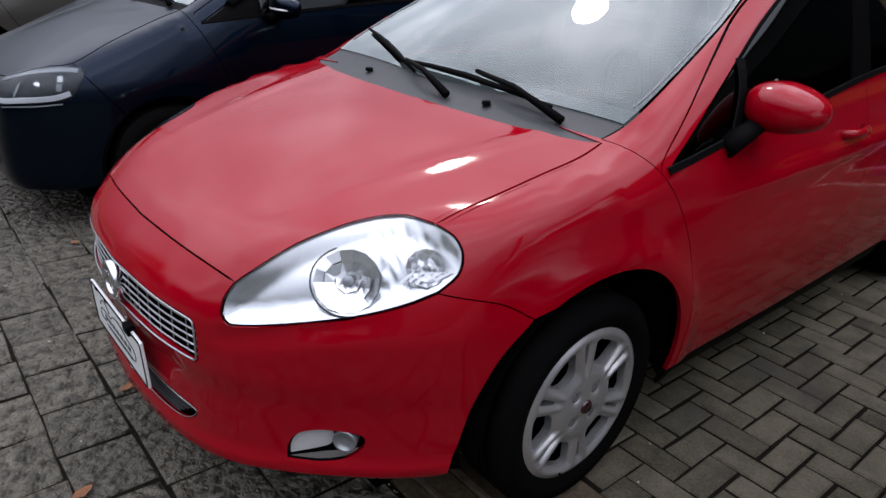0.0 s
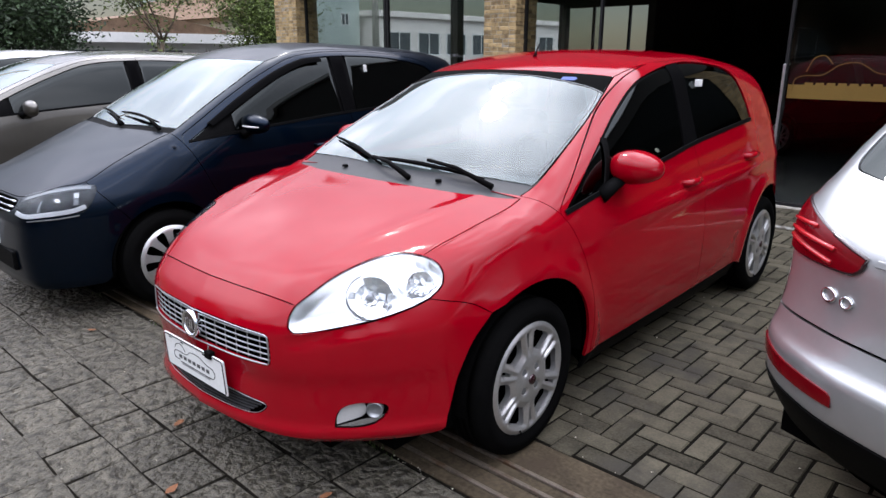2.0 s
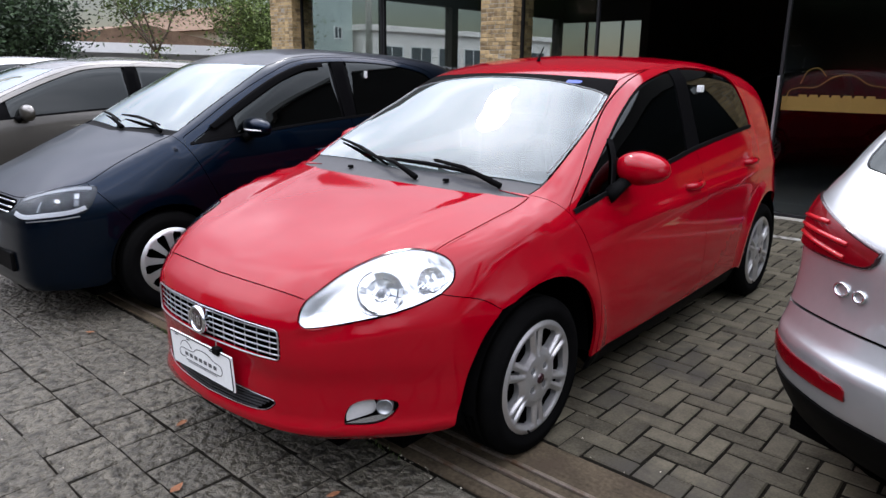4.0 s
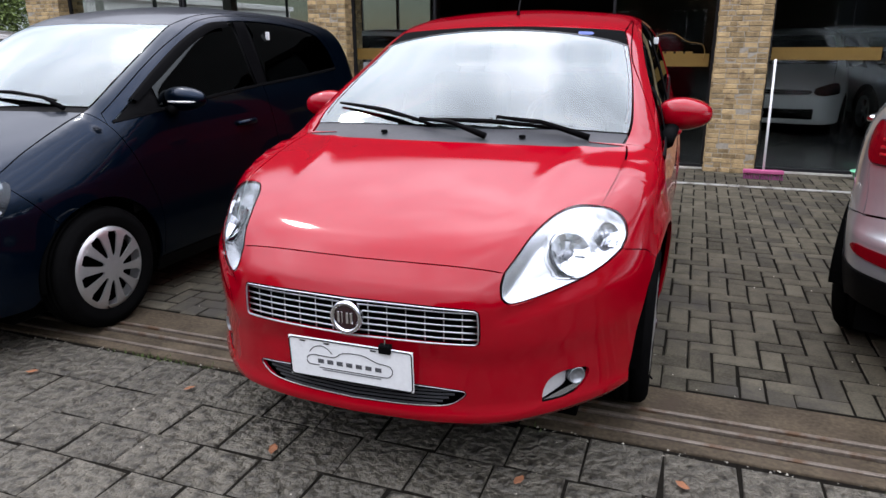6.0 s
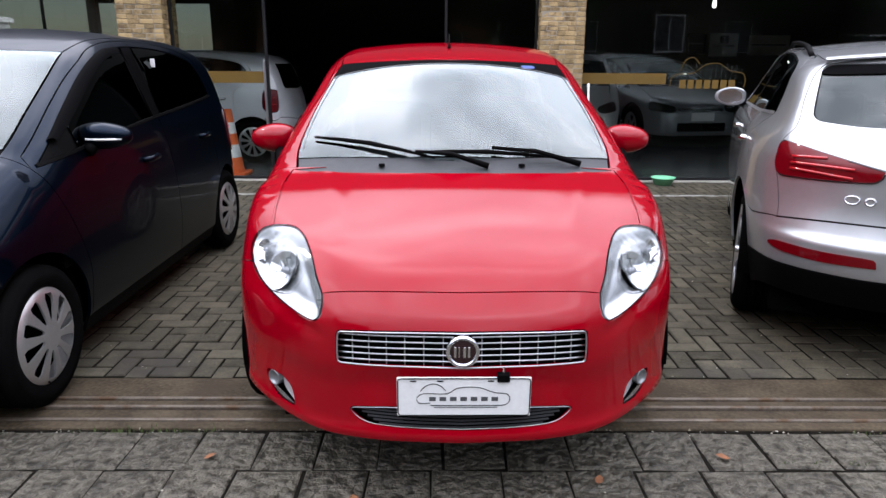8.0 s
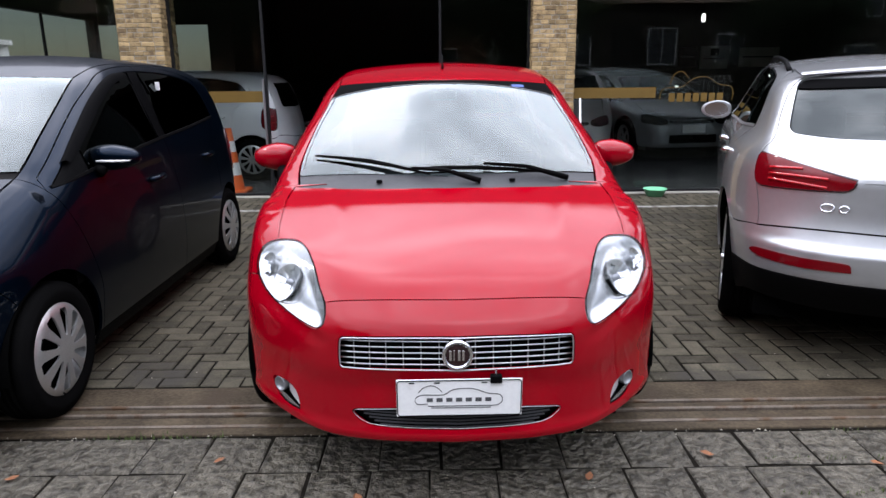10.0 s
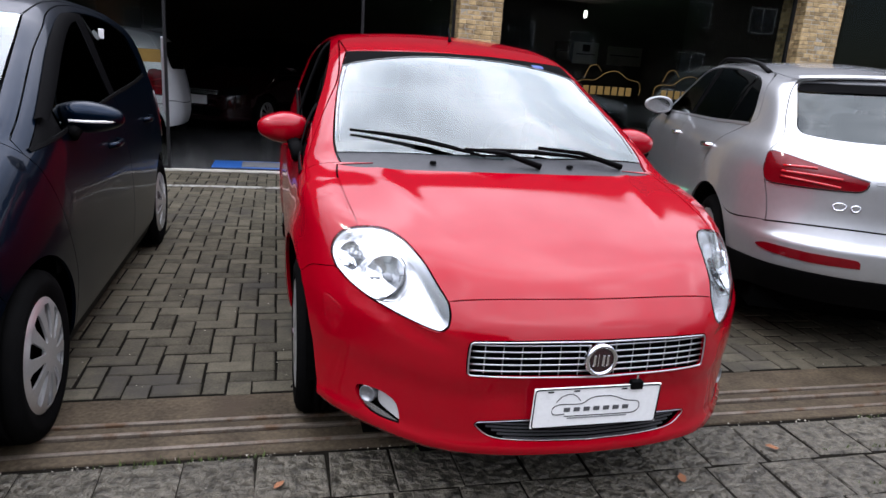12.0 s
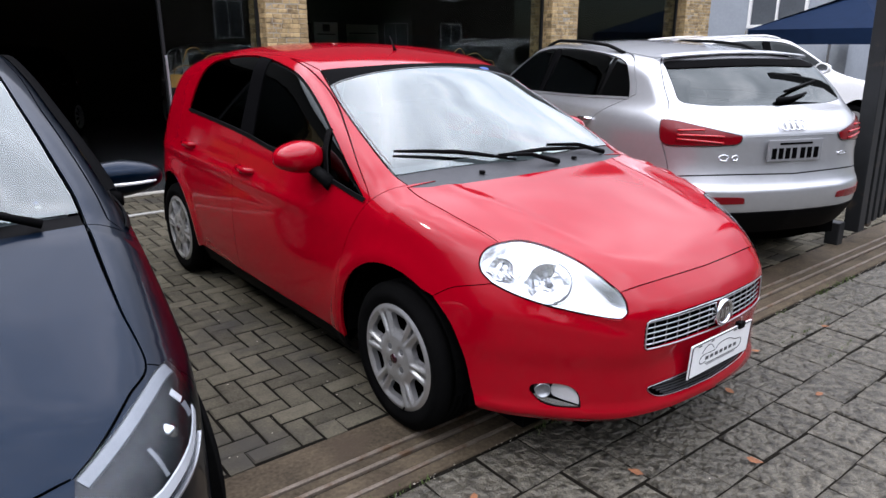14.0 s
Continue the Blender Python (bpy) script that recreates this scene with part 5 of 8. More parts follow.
    rd = B.on([tuple(rarch[-1]), (0.8, ye, 0.85 * s["wtop"][0][2]), tuple(dtop[0])], side)
    B.panel("rear_door", chain(sill_l[i1:], rarch, rd, dtop[1:jt + 1], wtop_l[:it + 1][::-1], belt_l[ib:][::-1], bp[::-1]), side, paint, (), st, mirror=True)
    qy = s["quarter_y"]
    cuts = [wf[1], qy, yb - 0.06, yb + 0.07, s["belt"][-1][1]] if not s.get("third") else [wf[1], qy, yb - 0.05, yb + 0.06, s["third"], s["belt"][-1][1]]

    def pane_between(y0, y1, nm, mt, off, gap):
        b = belt_l[(belt_l[:, 1] >= y0 - 1e-6) & (belt_l[:, 1] <= y1 + 1e-6)]
        t = wtop_l[(wtop_l[:, 1] >= y0 - 1e-6) & (wtop_l[:, 1] <= y1 + 1e-6)]
        if len(b) < 2 or len(t) < 2:
            return
        B.panel(nm, chain(b, t), side, mt, (), 0.035 if detail else 0.08, gap=gap, off=off, rim=0.006, mirror=True)
    pane_between(cuts[0], cuts[1], "quarter_window", M_BLACKPL if s.get("blind_quarter") else G_TINT, -0.005, 0.004)
    pane_between(cuts[1], cuts[2], "front_window", G_TINT, -0.005, 0.005)
    pane_between(cuts[2], cuts[3], "pillar_trim", M_PILLAR, -0.003, 0.001)
    pane_between(cuts[3], cuts[4], "rear_window", G_TINT, -0.005, 0.005)
    if s.get("third"):
        pane_between(cuts[4] + 0.03, cuts[5], "rear_quarter_window", G_TINT, -0.005, 0.004)
    # full black sheet behind the panes, seal at the edges and painted cabin darkness
    B.panel("window_seal", chain(belt_l, wtop_l), side, M_BLACKPL, (), 0.08, gap=0.0, off=-0.018, rim=0, mirror=True)
    if detail:
        strip_on(B, "belt_trim", [tuple(p) for p in belt_l[::6]], side, 0.018, 0.006, s.get("belt_m", M_BLACKPL), mirror=True)
    # windscreen, roof, surround
    ws_side = B.on([tuple(cowl), *s["ws_side"]], Flat((0.5, -0.45, 0.75)))
    i0 = int(np.argmin(np.abs(ws_side[:, 1] - cowl[1] - s.get("cowl_w", 0.09))))
    ws_top = B.on([s["ws_side"][-1], s["ws_top_mid"], (0, *s["ws_top_c"])], wind)
    cy = s["cowl_c"][0] + s.get("cowl_w", 0.09) - 0.01
    base_c = B.on([tuple(ws_side[i0]), tuple((ws_side[i0] + np.array((0, cy, s["cowl_c"][1] + 0.03))) / 2), (0, cy, s["cowl_c"][1] + 0.03)], wind)
    B.panel("windscreen", chain(ws_side[i0:], ws_top, mir(ws_top), mir(ws_side[i0:]), mir(base_c), base_c[::-1]), wind, s.get("wind_m", G_WIND), (), 0.045 if detail else 0.08, gap=0.003, rim=0.006)
    B.panel("cowl_panel", chain(ws_side[:i0 + 1], base_c, mir(base_c), mir(ws_side[:i0 + 1]), mir(hood_rear)[::-1], hood_rear[::-1]), wind, M_BLACKPL, (), 0.06, gap=0.001, off=-0.005)
    rail = B.on([s["ws_side"][-1], *s["rail"]], Flat((0.5, 0, 0.85), (0, 1, 0)))
    roof_rear = B.on([s["rail"][-1], s["roof_end_mid"], (0, *s["roof_end_c"])], top)
    B.panel("roof", chain(ws_top[::-1], rail, roof_rear, mir(roof_rear), mir(rail), mir(ws_top)[::-1]), top, s.get("roof_m", paint), (), st)
    tl = B.on([s["rail"][-1], *s["tail_line"]], Flat((0.85, 0.5, 0.2)))
    zb = s["bumper_top"]
    kb = int(np.argmin(np.abs(tl[:, 2] - zb)))
    B.panel("rear_quarter", chain(wing_top[:-1], ws_side, rail[1:], tl[1:kb + 1], B.on([tuple(tl[kb]), (0.85, yr + R * 0.9, zb - 0.03), tuple(rarch2[int(len(rarch2) * 0.45)])], side), rarch2[:int(len(rarch2) * 0.45)][::-1], rd[1:], dtop[1:]), side, paint, (), st, mirror=True)
    gl = B.on(s["rear_glass"], back)
    gl_loop = chain(gl, mir(gl))
    ht = np.vstack([roof_rear[::-1], tl[:kb + 1], B.on([tuple(tl[kb]), (0.4, yr + 0.7, zb - 0.005), (0, yr + 0.75, zb - 0.01)], Flat((0, 1, 0.2)))])
    B.panel("tailgate", chain(ht, mir(ht)), back, paint, [gl_loop], st)
    B.panel("rear_screen", gl_loop, back, s.get("rear_glass_m", G_TINT), (), 0.08, gap=0.004, off=-0.004, rim=0.006)
    rb0 = B.on([(0, yr + 0.75, zb - 0.014), (0.4, yr + 0.7, zb - 0.009), tuple(tl[kb] - np.array((0, 0, 0.004)))], Flat((0, 1, 0.2)))
    rb1 = B.on([tuple(tl[kb]), (0.85, yr + R * 0.9, zb - 0.034), tuple(rarch2[int(len(rarch2) * 0.45)])], side)
    lo2 = rarch2[int(len(rarch2) * 0.45):]
    zs = s.get("rear_skirt", 0.3)
    ks = int(np.argmin(np.abs(lo2[:, 2] - zs)))
    mid = B.on([tuple(lo2[ks]), (0.7, yr + 0.6, zs), (0.4, yr + 0.75, zs), (0, yr + 0.8, zs)], rring)
    hb = np.vstack([rb0, rb1[1:], lo2[1:ks + 1], mid])
    B.panel("rear_bumper", chain(hb, mir(hb)), rring, paint, (), st)
    low = B.on([tuple(lo2[-1]), (0.7, yr + 0.55, sz + 0.01), (0.4, yr + 0.7, sz), (0, yr + 0.75, sz)], rring)
    hb = np.vstack([mid[::-1], lo2[ks + 1:], low])
    if zs > sz + 0.05:
        B.panel("rear_skirt", chain(hb, mir(hb)), rring, M_BLACKPL, (), st, off=0.004)
    B.panel("rocker", chain(B.on([(0.8, yf + R, sz - 0.006), (0.8, yr - R, sz - 0.006)], side), B.on([(0.8, yr - R, sz - 0.08), (0.8, yf + R, sz - 0.08)], side)), side, M_BLACKPL, (), 0.08, off=-0.004, mirror=True)
    # lamps
    for nm, pts, ch, kind in (("headlamp", s["headlamp"], corner, 0), ("tail_lamp", s["tail_lamp"], rcorner, 1)):
        lp = B.on(pts, ch, 0.02)
        for sd in (1, -1):
            lamp = new(nm)
            lamp.parent = car
            vs, tri, runs = fill(inset(ch.to2(chain(lp)), 0.002), (), 0.03)
            p = B.hit(ch, vs)
            n = B.normal(p)
            mm = np.array((sd, 1, 1))
            fc = [tuple(t) if sd > 0 else tuple(t[::-1]) for t in tri]
            if kind == 0:
                mesh_obj("lamp_bowl", (p + n * 0.0015) * mm, fc, M_REFLECTOR if not s.get("dark_lamp") else M_LAMPGREY, lamp, "reflector bowl", n * mm)
                mesh_obj("lens", (p + n * 0.012) * mm, fc, G_SMOKED if s.get("dark_lamp") else G_LENS, lamp, "clear lens", n * mm)
                ctr = B.hit(ch, np.array([ch.to2(chain(lp)).mean(0)]))[0]
                for k, off in enumerate(() if s.get("dark_lamp") else (-0.075, 0.055)):
                    c0 = B.hit(ch, ch.to2(chain(lp)).mean(0)[None] + np.array([[off, 0.012]]))[0]
                    nn = B.normal(c0[None])[0]
                    mt = Matrix.Translation((c0 * mm + nn * mm * 0.004)) @ Vector(nn * mm).to_track_quat('Z', 'Y').to_matrix().to_4x4()
                    bm = bmesh.new()
                    lathe(bm, [(0.006, 0.0), (0.022, -0.001), (0.033, 0.005), (0.036, 0.004), (0.037, -0.006)], 12, 2)
                    bmesh.ops.transform(bm, matrix=mt, verts=bm.verts)
                    part("reflector_cup", bm, M_CHROME, lamp, "round chrome reflector", smooth=True)
                if s.get("dark_lamp"):
                    continue
                bm = bmesh.new()
                tube(bm, [tuple((v + B.normal(v[None])[0] * 0.006) * mm) for v in B.hit(ch, inset(ch.to2(chain(lp)), 0.02))[:int(len(lp) * 0.62)]], 0.006, 6)
                part("lamp_blade", bm, M_CHROME, lamp, smooth=True)
            else:
                mesh_obj("lens", (p + n * 0.008) * mm, fc, M_LENSRED, lamp, "red plastic lens", n * mm)
                bm = bmesh.new()
                tube(bm, [tuple((v + B.normal(v[None])[0] * 0.002) * mm) for v in B.hit(ch, inset(ch.to2(chain(lp)), 0.001))], 0.007, 6, closed=True)
                part("lamp_surround", bm, M_BADGE, lamp, smooth=True)
                q = ch.to2(chain(lp))
                c, lo, hi = q.mean(0), q.min(0), q.max(0)
                for k in s.get("light_bars", (-0.22, 0.12)):
                    xs = np.linspace(lo[0] + (hi[0] - lo[0]) * 0.22, hi[0] - (hi[0] - lo[0]) * 0.22, 8)
                    l = np.stack([xs, c[1] + k * (hi[1] - lo[1]) * (0.5 + 0.5 * (xs - lo[0]) / (hi[0] - lo[0])) + 0 * xs], 1)
                    ok = inside(inset(q, 0.012), l)
                    if ok.sum() > 2:
                        pp = B.hit(ch, l[ok])
                        pp = (pp + B.normal(pp) * 0.010) * mm
                        bm = bmesh.new()
                        tube(bm, [tuple(v) for v in pp], s.get("bar_r", 0.0035), 6)
                        part("light_strip", bm, mat("pale_red_strip", (0.42, 0.006, 0.012), 0.3, 0, 0.05, 9, coat=1.0), lamp, "paler red light strip", smooth=True)
    hubs = [(yf, r), (yr, r)]
    w_in = s["half"] - 0.34
    liners(car, hubs, w_in, s["half"] - 0.05, R - 0.005)
    cowl_z = float(cowl[2]) - 0.06
    inner_shell(B, hubs, R, 0.0, s["length"], 0.6, cut=lambda q: q[2] > cowl_z and q[1] > cowl[1] - 0.02, n=(30, 48))
    box_part("underbody", (-s["half"] + 0.2, 0.4, sz - 0.12), (s["half"] - 0.2, s["length"] - 0.35, sz + 0.02), M_DARK, car)
    mirror_pair(car, *s["mirror"], s.get("mirror_m", paint), s["mirror_foot"], s.get("mirror_size", (0.105, 0.06, 0.072)), s.get("mirror_stripe"))
    for y, z in s["handles"]:
        for sd in (1, -1):
            x = float(B.hit(side, side.to2(np.array([(0.8, y, z)])))[0][0])
            bm = bmesh.new()
            tube(bm, [(sd * (x - 0.004), y - 0.09, z), (sd * (x + 0.028), y - 0.06, z + 0.002), (sd * (x + 0.032), y, z + 0.004), (sd * (x + 0.028), y + 0.06, z + 0.004), (sd * (x - 0.004), y + 0.09, z + 0.004)], [0.011, 0.012, 0.012, 0.012, 0.011], 8, flat=1.3)
            part("door_handle", bm, handle_m or paint, car, smooth=True)
    for y, nm in ((yf, "front_wheel"), (yr, "rear_wheel")):
        for sd in (1, -1):
            wheel(car, nm, sd * (s["half"] - s.get("wheel_in", 0.115)), y, r, sd, trim_wheels, s.get("tyre", 0.19), s.get("rim", r * 0.70))

    def on_glass(x, y, d):
        p = B.hit(top, top.to2(np.array([(x, y, 1.0)])))[0]
        return tuple(p + np.array((0, -0.5, 0.87)) * d)
    if detail:
        cabin(car, float(cowl[1]) + 0.12, float(cowl[2]) - 0.05, s["half"] - 0.17, float(cowl[1]) + 0.75, s["sill"] + 0.12)
        y0 = s["cowl_c"][0] + 0.04
        wiper(car, on_glass(0.10, y0, 0.012), on_glass(-0.15, y0 + 0.07, 0.03), (on_glass(-0.52, y0 + 0.16, 0.018), on_glass(0.0, y0 + 0.05, 0.018)), (0, -0.5, 0.87))
        wiper(car, on_glass(0.52, y0 + 0.05, 0.012), on_glass(0.28, y0 + 0.09, 0.03), (on_glass(-0.1, y0 + 0.11, 0.018), on_glass(0.45, y0 + 0.09, 0.018)), (0, -0.5, 0.87))
    else:
        box_part("front_plate", (-0.2, 0.055, 0.44), (0.2, 0.08, 0.57), M_PLATE, car, "white plate")
        box_part("lower_grille", (-0.42, 0.065, 0.27), (0.42, 0.14, 0.41), M_DARK, car, bevel=0.02)
        box_part("cabin_floor", (-s["half"] + 0.2, cowl[1], s["sill"] + 0.1), (s["half"] - 0.2, s["length"] - 0.5, s["sill"] + 0.3), M_DARK, car)
    return car, B


def stretch(s, kx, ky, kz, **over):
    """The same spec at other proportions."""
    def pt(p):
        return (p[0] * kx, p[1] * ky, p[2] * kz)
    o = {}
    for k, v in s.items():
        if k == "skin":
            sk = {}
            for n, c in v.items():
                if n in ("top", "bow", "crown"):
                    sk[n] = [(a * ky, b * (kz if n == "top" else 1)) for a, b in c]
                elif n == "wide":
                    sk[n] = [(a * ky, b * kx) for a, b in c]
                elif n == "section":
                    sk[n] = [(a * kz, b) for a, b in c]
                elif n in ("nose", "tail"):
                    sk[n] = [(a * kz, b * ky) for a, b in c]
                elif n in ("plan", "tailplan"):
                    sk[n] = [(a * kx, b * ky) for a, b in c]
                else:
                    sk[n] = c
            o[k] = sk
        elif isinstance(v, list) and v and len(v[0]) == 3:
            o[k] = [pt(p) for p in v]
        elif isinstance(v, list) and v and len(v[0]) == 2:
            o[k] = [(a * ky, b * kz) for a, b in v]
        elif isinstance(v, tuple) and len(v) == 3 and k != "mirror_size":
            o[k] = pt(v)
        elif isinstance(v, tuple) and len(v) == 2:
            o[k] = (v[0] * ky, v[1] * kz)
        elif k in ("yf", "yr", "seam_y", "b_pillar", "door_end", "quarter_y", "length", "third"):
            o[k] = v * ky
        elif k in ("half",):
            o[k] = v * kx
        else:
            o[k] = v
    o.update(over)
    return o


M_LAMPGREY = mat("smoked_lamp_bowl", (0.03, 0.032, 0.036), 0.2, 0.8, 0.1, 12)
HATCH = dict(
    skin=dict(top=[(-0.2, 0.48), (0.08, 0.66), (0.15, 0.708), (0.28, 0.785), (0.40, 0.84), (0.55, 0.908), (0.8, 0.99), (0.9, 1.025), (1.0, 1.085), (1.35, 1.29), (1.62, 1.43), (1.9, 1.51), (2.3, 1.545), (2.9, 1.53), (3.45, 1.465), (3.6, 1.36), (3.75, 1.05), (3.85, 0.7)],
              wide=[(-0.2, 0.73), (0.3, 0.772), (0.7, 0.806), (1.2, 0.820), (2.8, 0.822), (3.4, 0.80), (3.9, 0.74)],
              section=[(0.1, -0.10), (0.2, -0.04), (0.3, -0.015), (0.5, 0.0), (0.7, -0.004), (0.85, -0.018), (0.98, -0.04), (1.1, -0.075), (1.3, -0.14), (1.45, -0.20), (1.6, -0.28)],
              nose=[(0.1, 0.24), (0.18, 0.12), (0.25, 0.08), (0.4, 0.07), (0.55, 0.08), (0.61, 0.09), (0.66, 0.112), (0.70, 0.145), (0.74, 0.20), (1.0, 0.60)],
              plan=[(0, 0), (0.25, 0.006), (0.40, 0.014), (0.48, 0.024), (0.54, 0.045), (0.59, 0.088), (0.64, 0.155), (0.68, 0.235), (0.73, 0.365), (0.79, 0.55), (0.88, 0.93)],
              tail=[(0.2, 3.74), (0.5, 3.82), (0.9, 3.78), (1.2, 3.70), (1.5, 3.6)],
              tailplan=[(0, 0), (0.4, 0.03), (0.62, 0.10), (0.76, 0.24), (0.9, 0.6)],
              bow=[(0.0, 0.0), (0.6, 0.08), (0.95, 0.12), (1.6, 0.22), (2.2, 0.08), (2.8, 0.0), (3.8, -0.1)],
              crown=[(0.0, 0.08), (0.3, 0.14), (0.5, 0.15), (0.9, 0.04), (1.2, 0.03), (1.8, 0.06), (2.5, 0.13), (3.8, 0.12)], k=(0.06, 0.07, 0.11)),
    yf=0.80, yr=3.265, r=0.292, arch=0.338, sill=0.25, lip=0.20, half=0.82, length=3.82, seam_y=0.43, seam_a=128,
    hood_nose=(0.15, 0.70), hood_mid=(0.3, 0.16, 0.70), hood_corner=(0.405, 0.182, 0.704), hood_side=[(0.45, 0.215, 0.718), (0.50, 0.267, 0.735), (0.557, 0.341, 0.752), (0.617, 0.43, 0.765), (0.612, 0.594, 0.86), (0.614, 0.76, 0.94), (0.622, 0.93, 1.02)],
    cowl_mid=(0.4, 0.89, 1.02), cowl_c=(0.84, 1.005),
    belt=[(0.79, 0.99, 0.965), (0.79, 1.4, 1.005), (0.79, 2.05, 1.058), (0.77, 2.7, 1.095), (0.74, 3.25, 1.13)],
    wtop=[(0.74, 3.25, 1.13), (0.69, 3.2, 1.27), (0.65, 3.08, 1.37), (0.63, 2.7, 1.435), (0.62, 2.25, 1.45), (0.63, 1.9, 1.42), (0.66, 1.66, 1.335), (0.71, 1.35, 1.18), (0.79, 0.99, 0.965)],
    b_pillar=2.22, door_end=3.05, quarter_y=1.28, blind_quarter=True,
    ws_side=[(0.630, 1.02, 1.07), (0.608, 1.2, 1.17), (0.545, 1.68, 1.42)], ws_top_mid=(0.3, 1.62, 1.435), ws_top_c=(1.6, 1.44),
    rail=[(0.56, 2.0, 1.495), (0.57, 2.6, 1.505), (0.54, 3.4, 1.45)], roof_end_mid=(0.3, 3.47, 1.46), roof_end_c=(3.49, 1.46),
    tail_line=[(0.63, 3.52, 1.2), (0.68, 3.6, 0.95), (0.69, 3.62, 0.5)], bumper_top=0.62,
    rear_glass=[(0, 3.6, 1.36), (0.4, 3.55, 1.35), (0.5, 3.52, 1.33), (0.56, 3.6, 1.05), (0.5, 3.68, 1.02), (0, 3.73, 1.0)],
    headlamp=[(0.414, 0.181, 0.70), (0.45, 0.213, 0.713), (0.499, 0.265, 0.729), (0.557, 0.339, 0.746), (0.614, 0.43, 0.756), (0.645, 0.449, 0.759), (0.674, 0.462, 0.757), (0.690, 0.45, 0.70), (0.686, 0.404, 0.627), (0.675, 0.35, 0.615), (0.64, 0.262, 0.607), (0.589, 0.185, 0.602), (0.539, 0.129, 0.597), (0.48, 0.11, 0.602), (0.43, 0.10, 0.625), (0.408, 0.12, 0.66), (0.414, 0.181, 0.70)], dark_lamp=True, cowl_w=0.045,
    tail_lamp=[(0.70, 3.6, 1.0), (0.76, 3.45, 1.0), (0.78, 3.42, 0.75), (0.72, 3.58, 0.72), (0.70, 3.6, 1.0)],
    intake=[(0, 0, 0.685), (0.3, 0.05, 0.683), (0.395, 0.09, 0.676), (0.40, 0.09, 0.645), (0.33, 0.05, 0.615), (0, 0, 0.607)], bars=3, chrome_bars=True,
    mirror=(0.84, 1.39, 1.04), mirror_foot=(0.78, 1.33, 0.975), handles=[(1.95, 0.86), (2.85, 0.89)], rim=0.200, wheel_in=0.105, tyre=0.175)

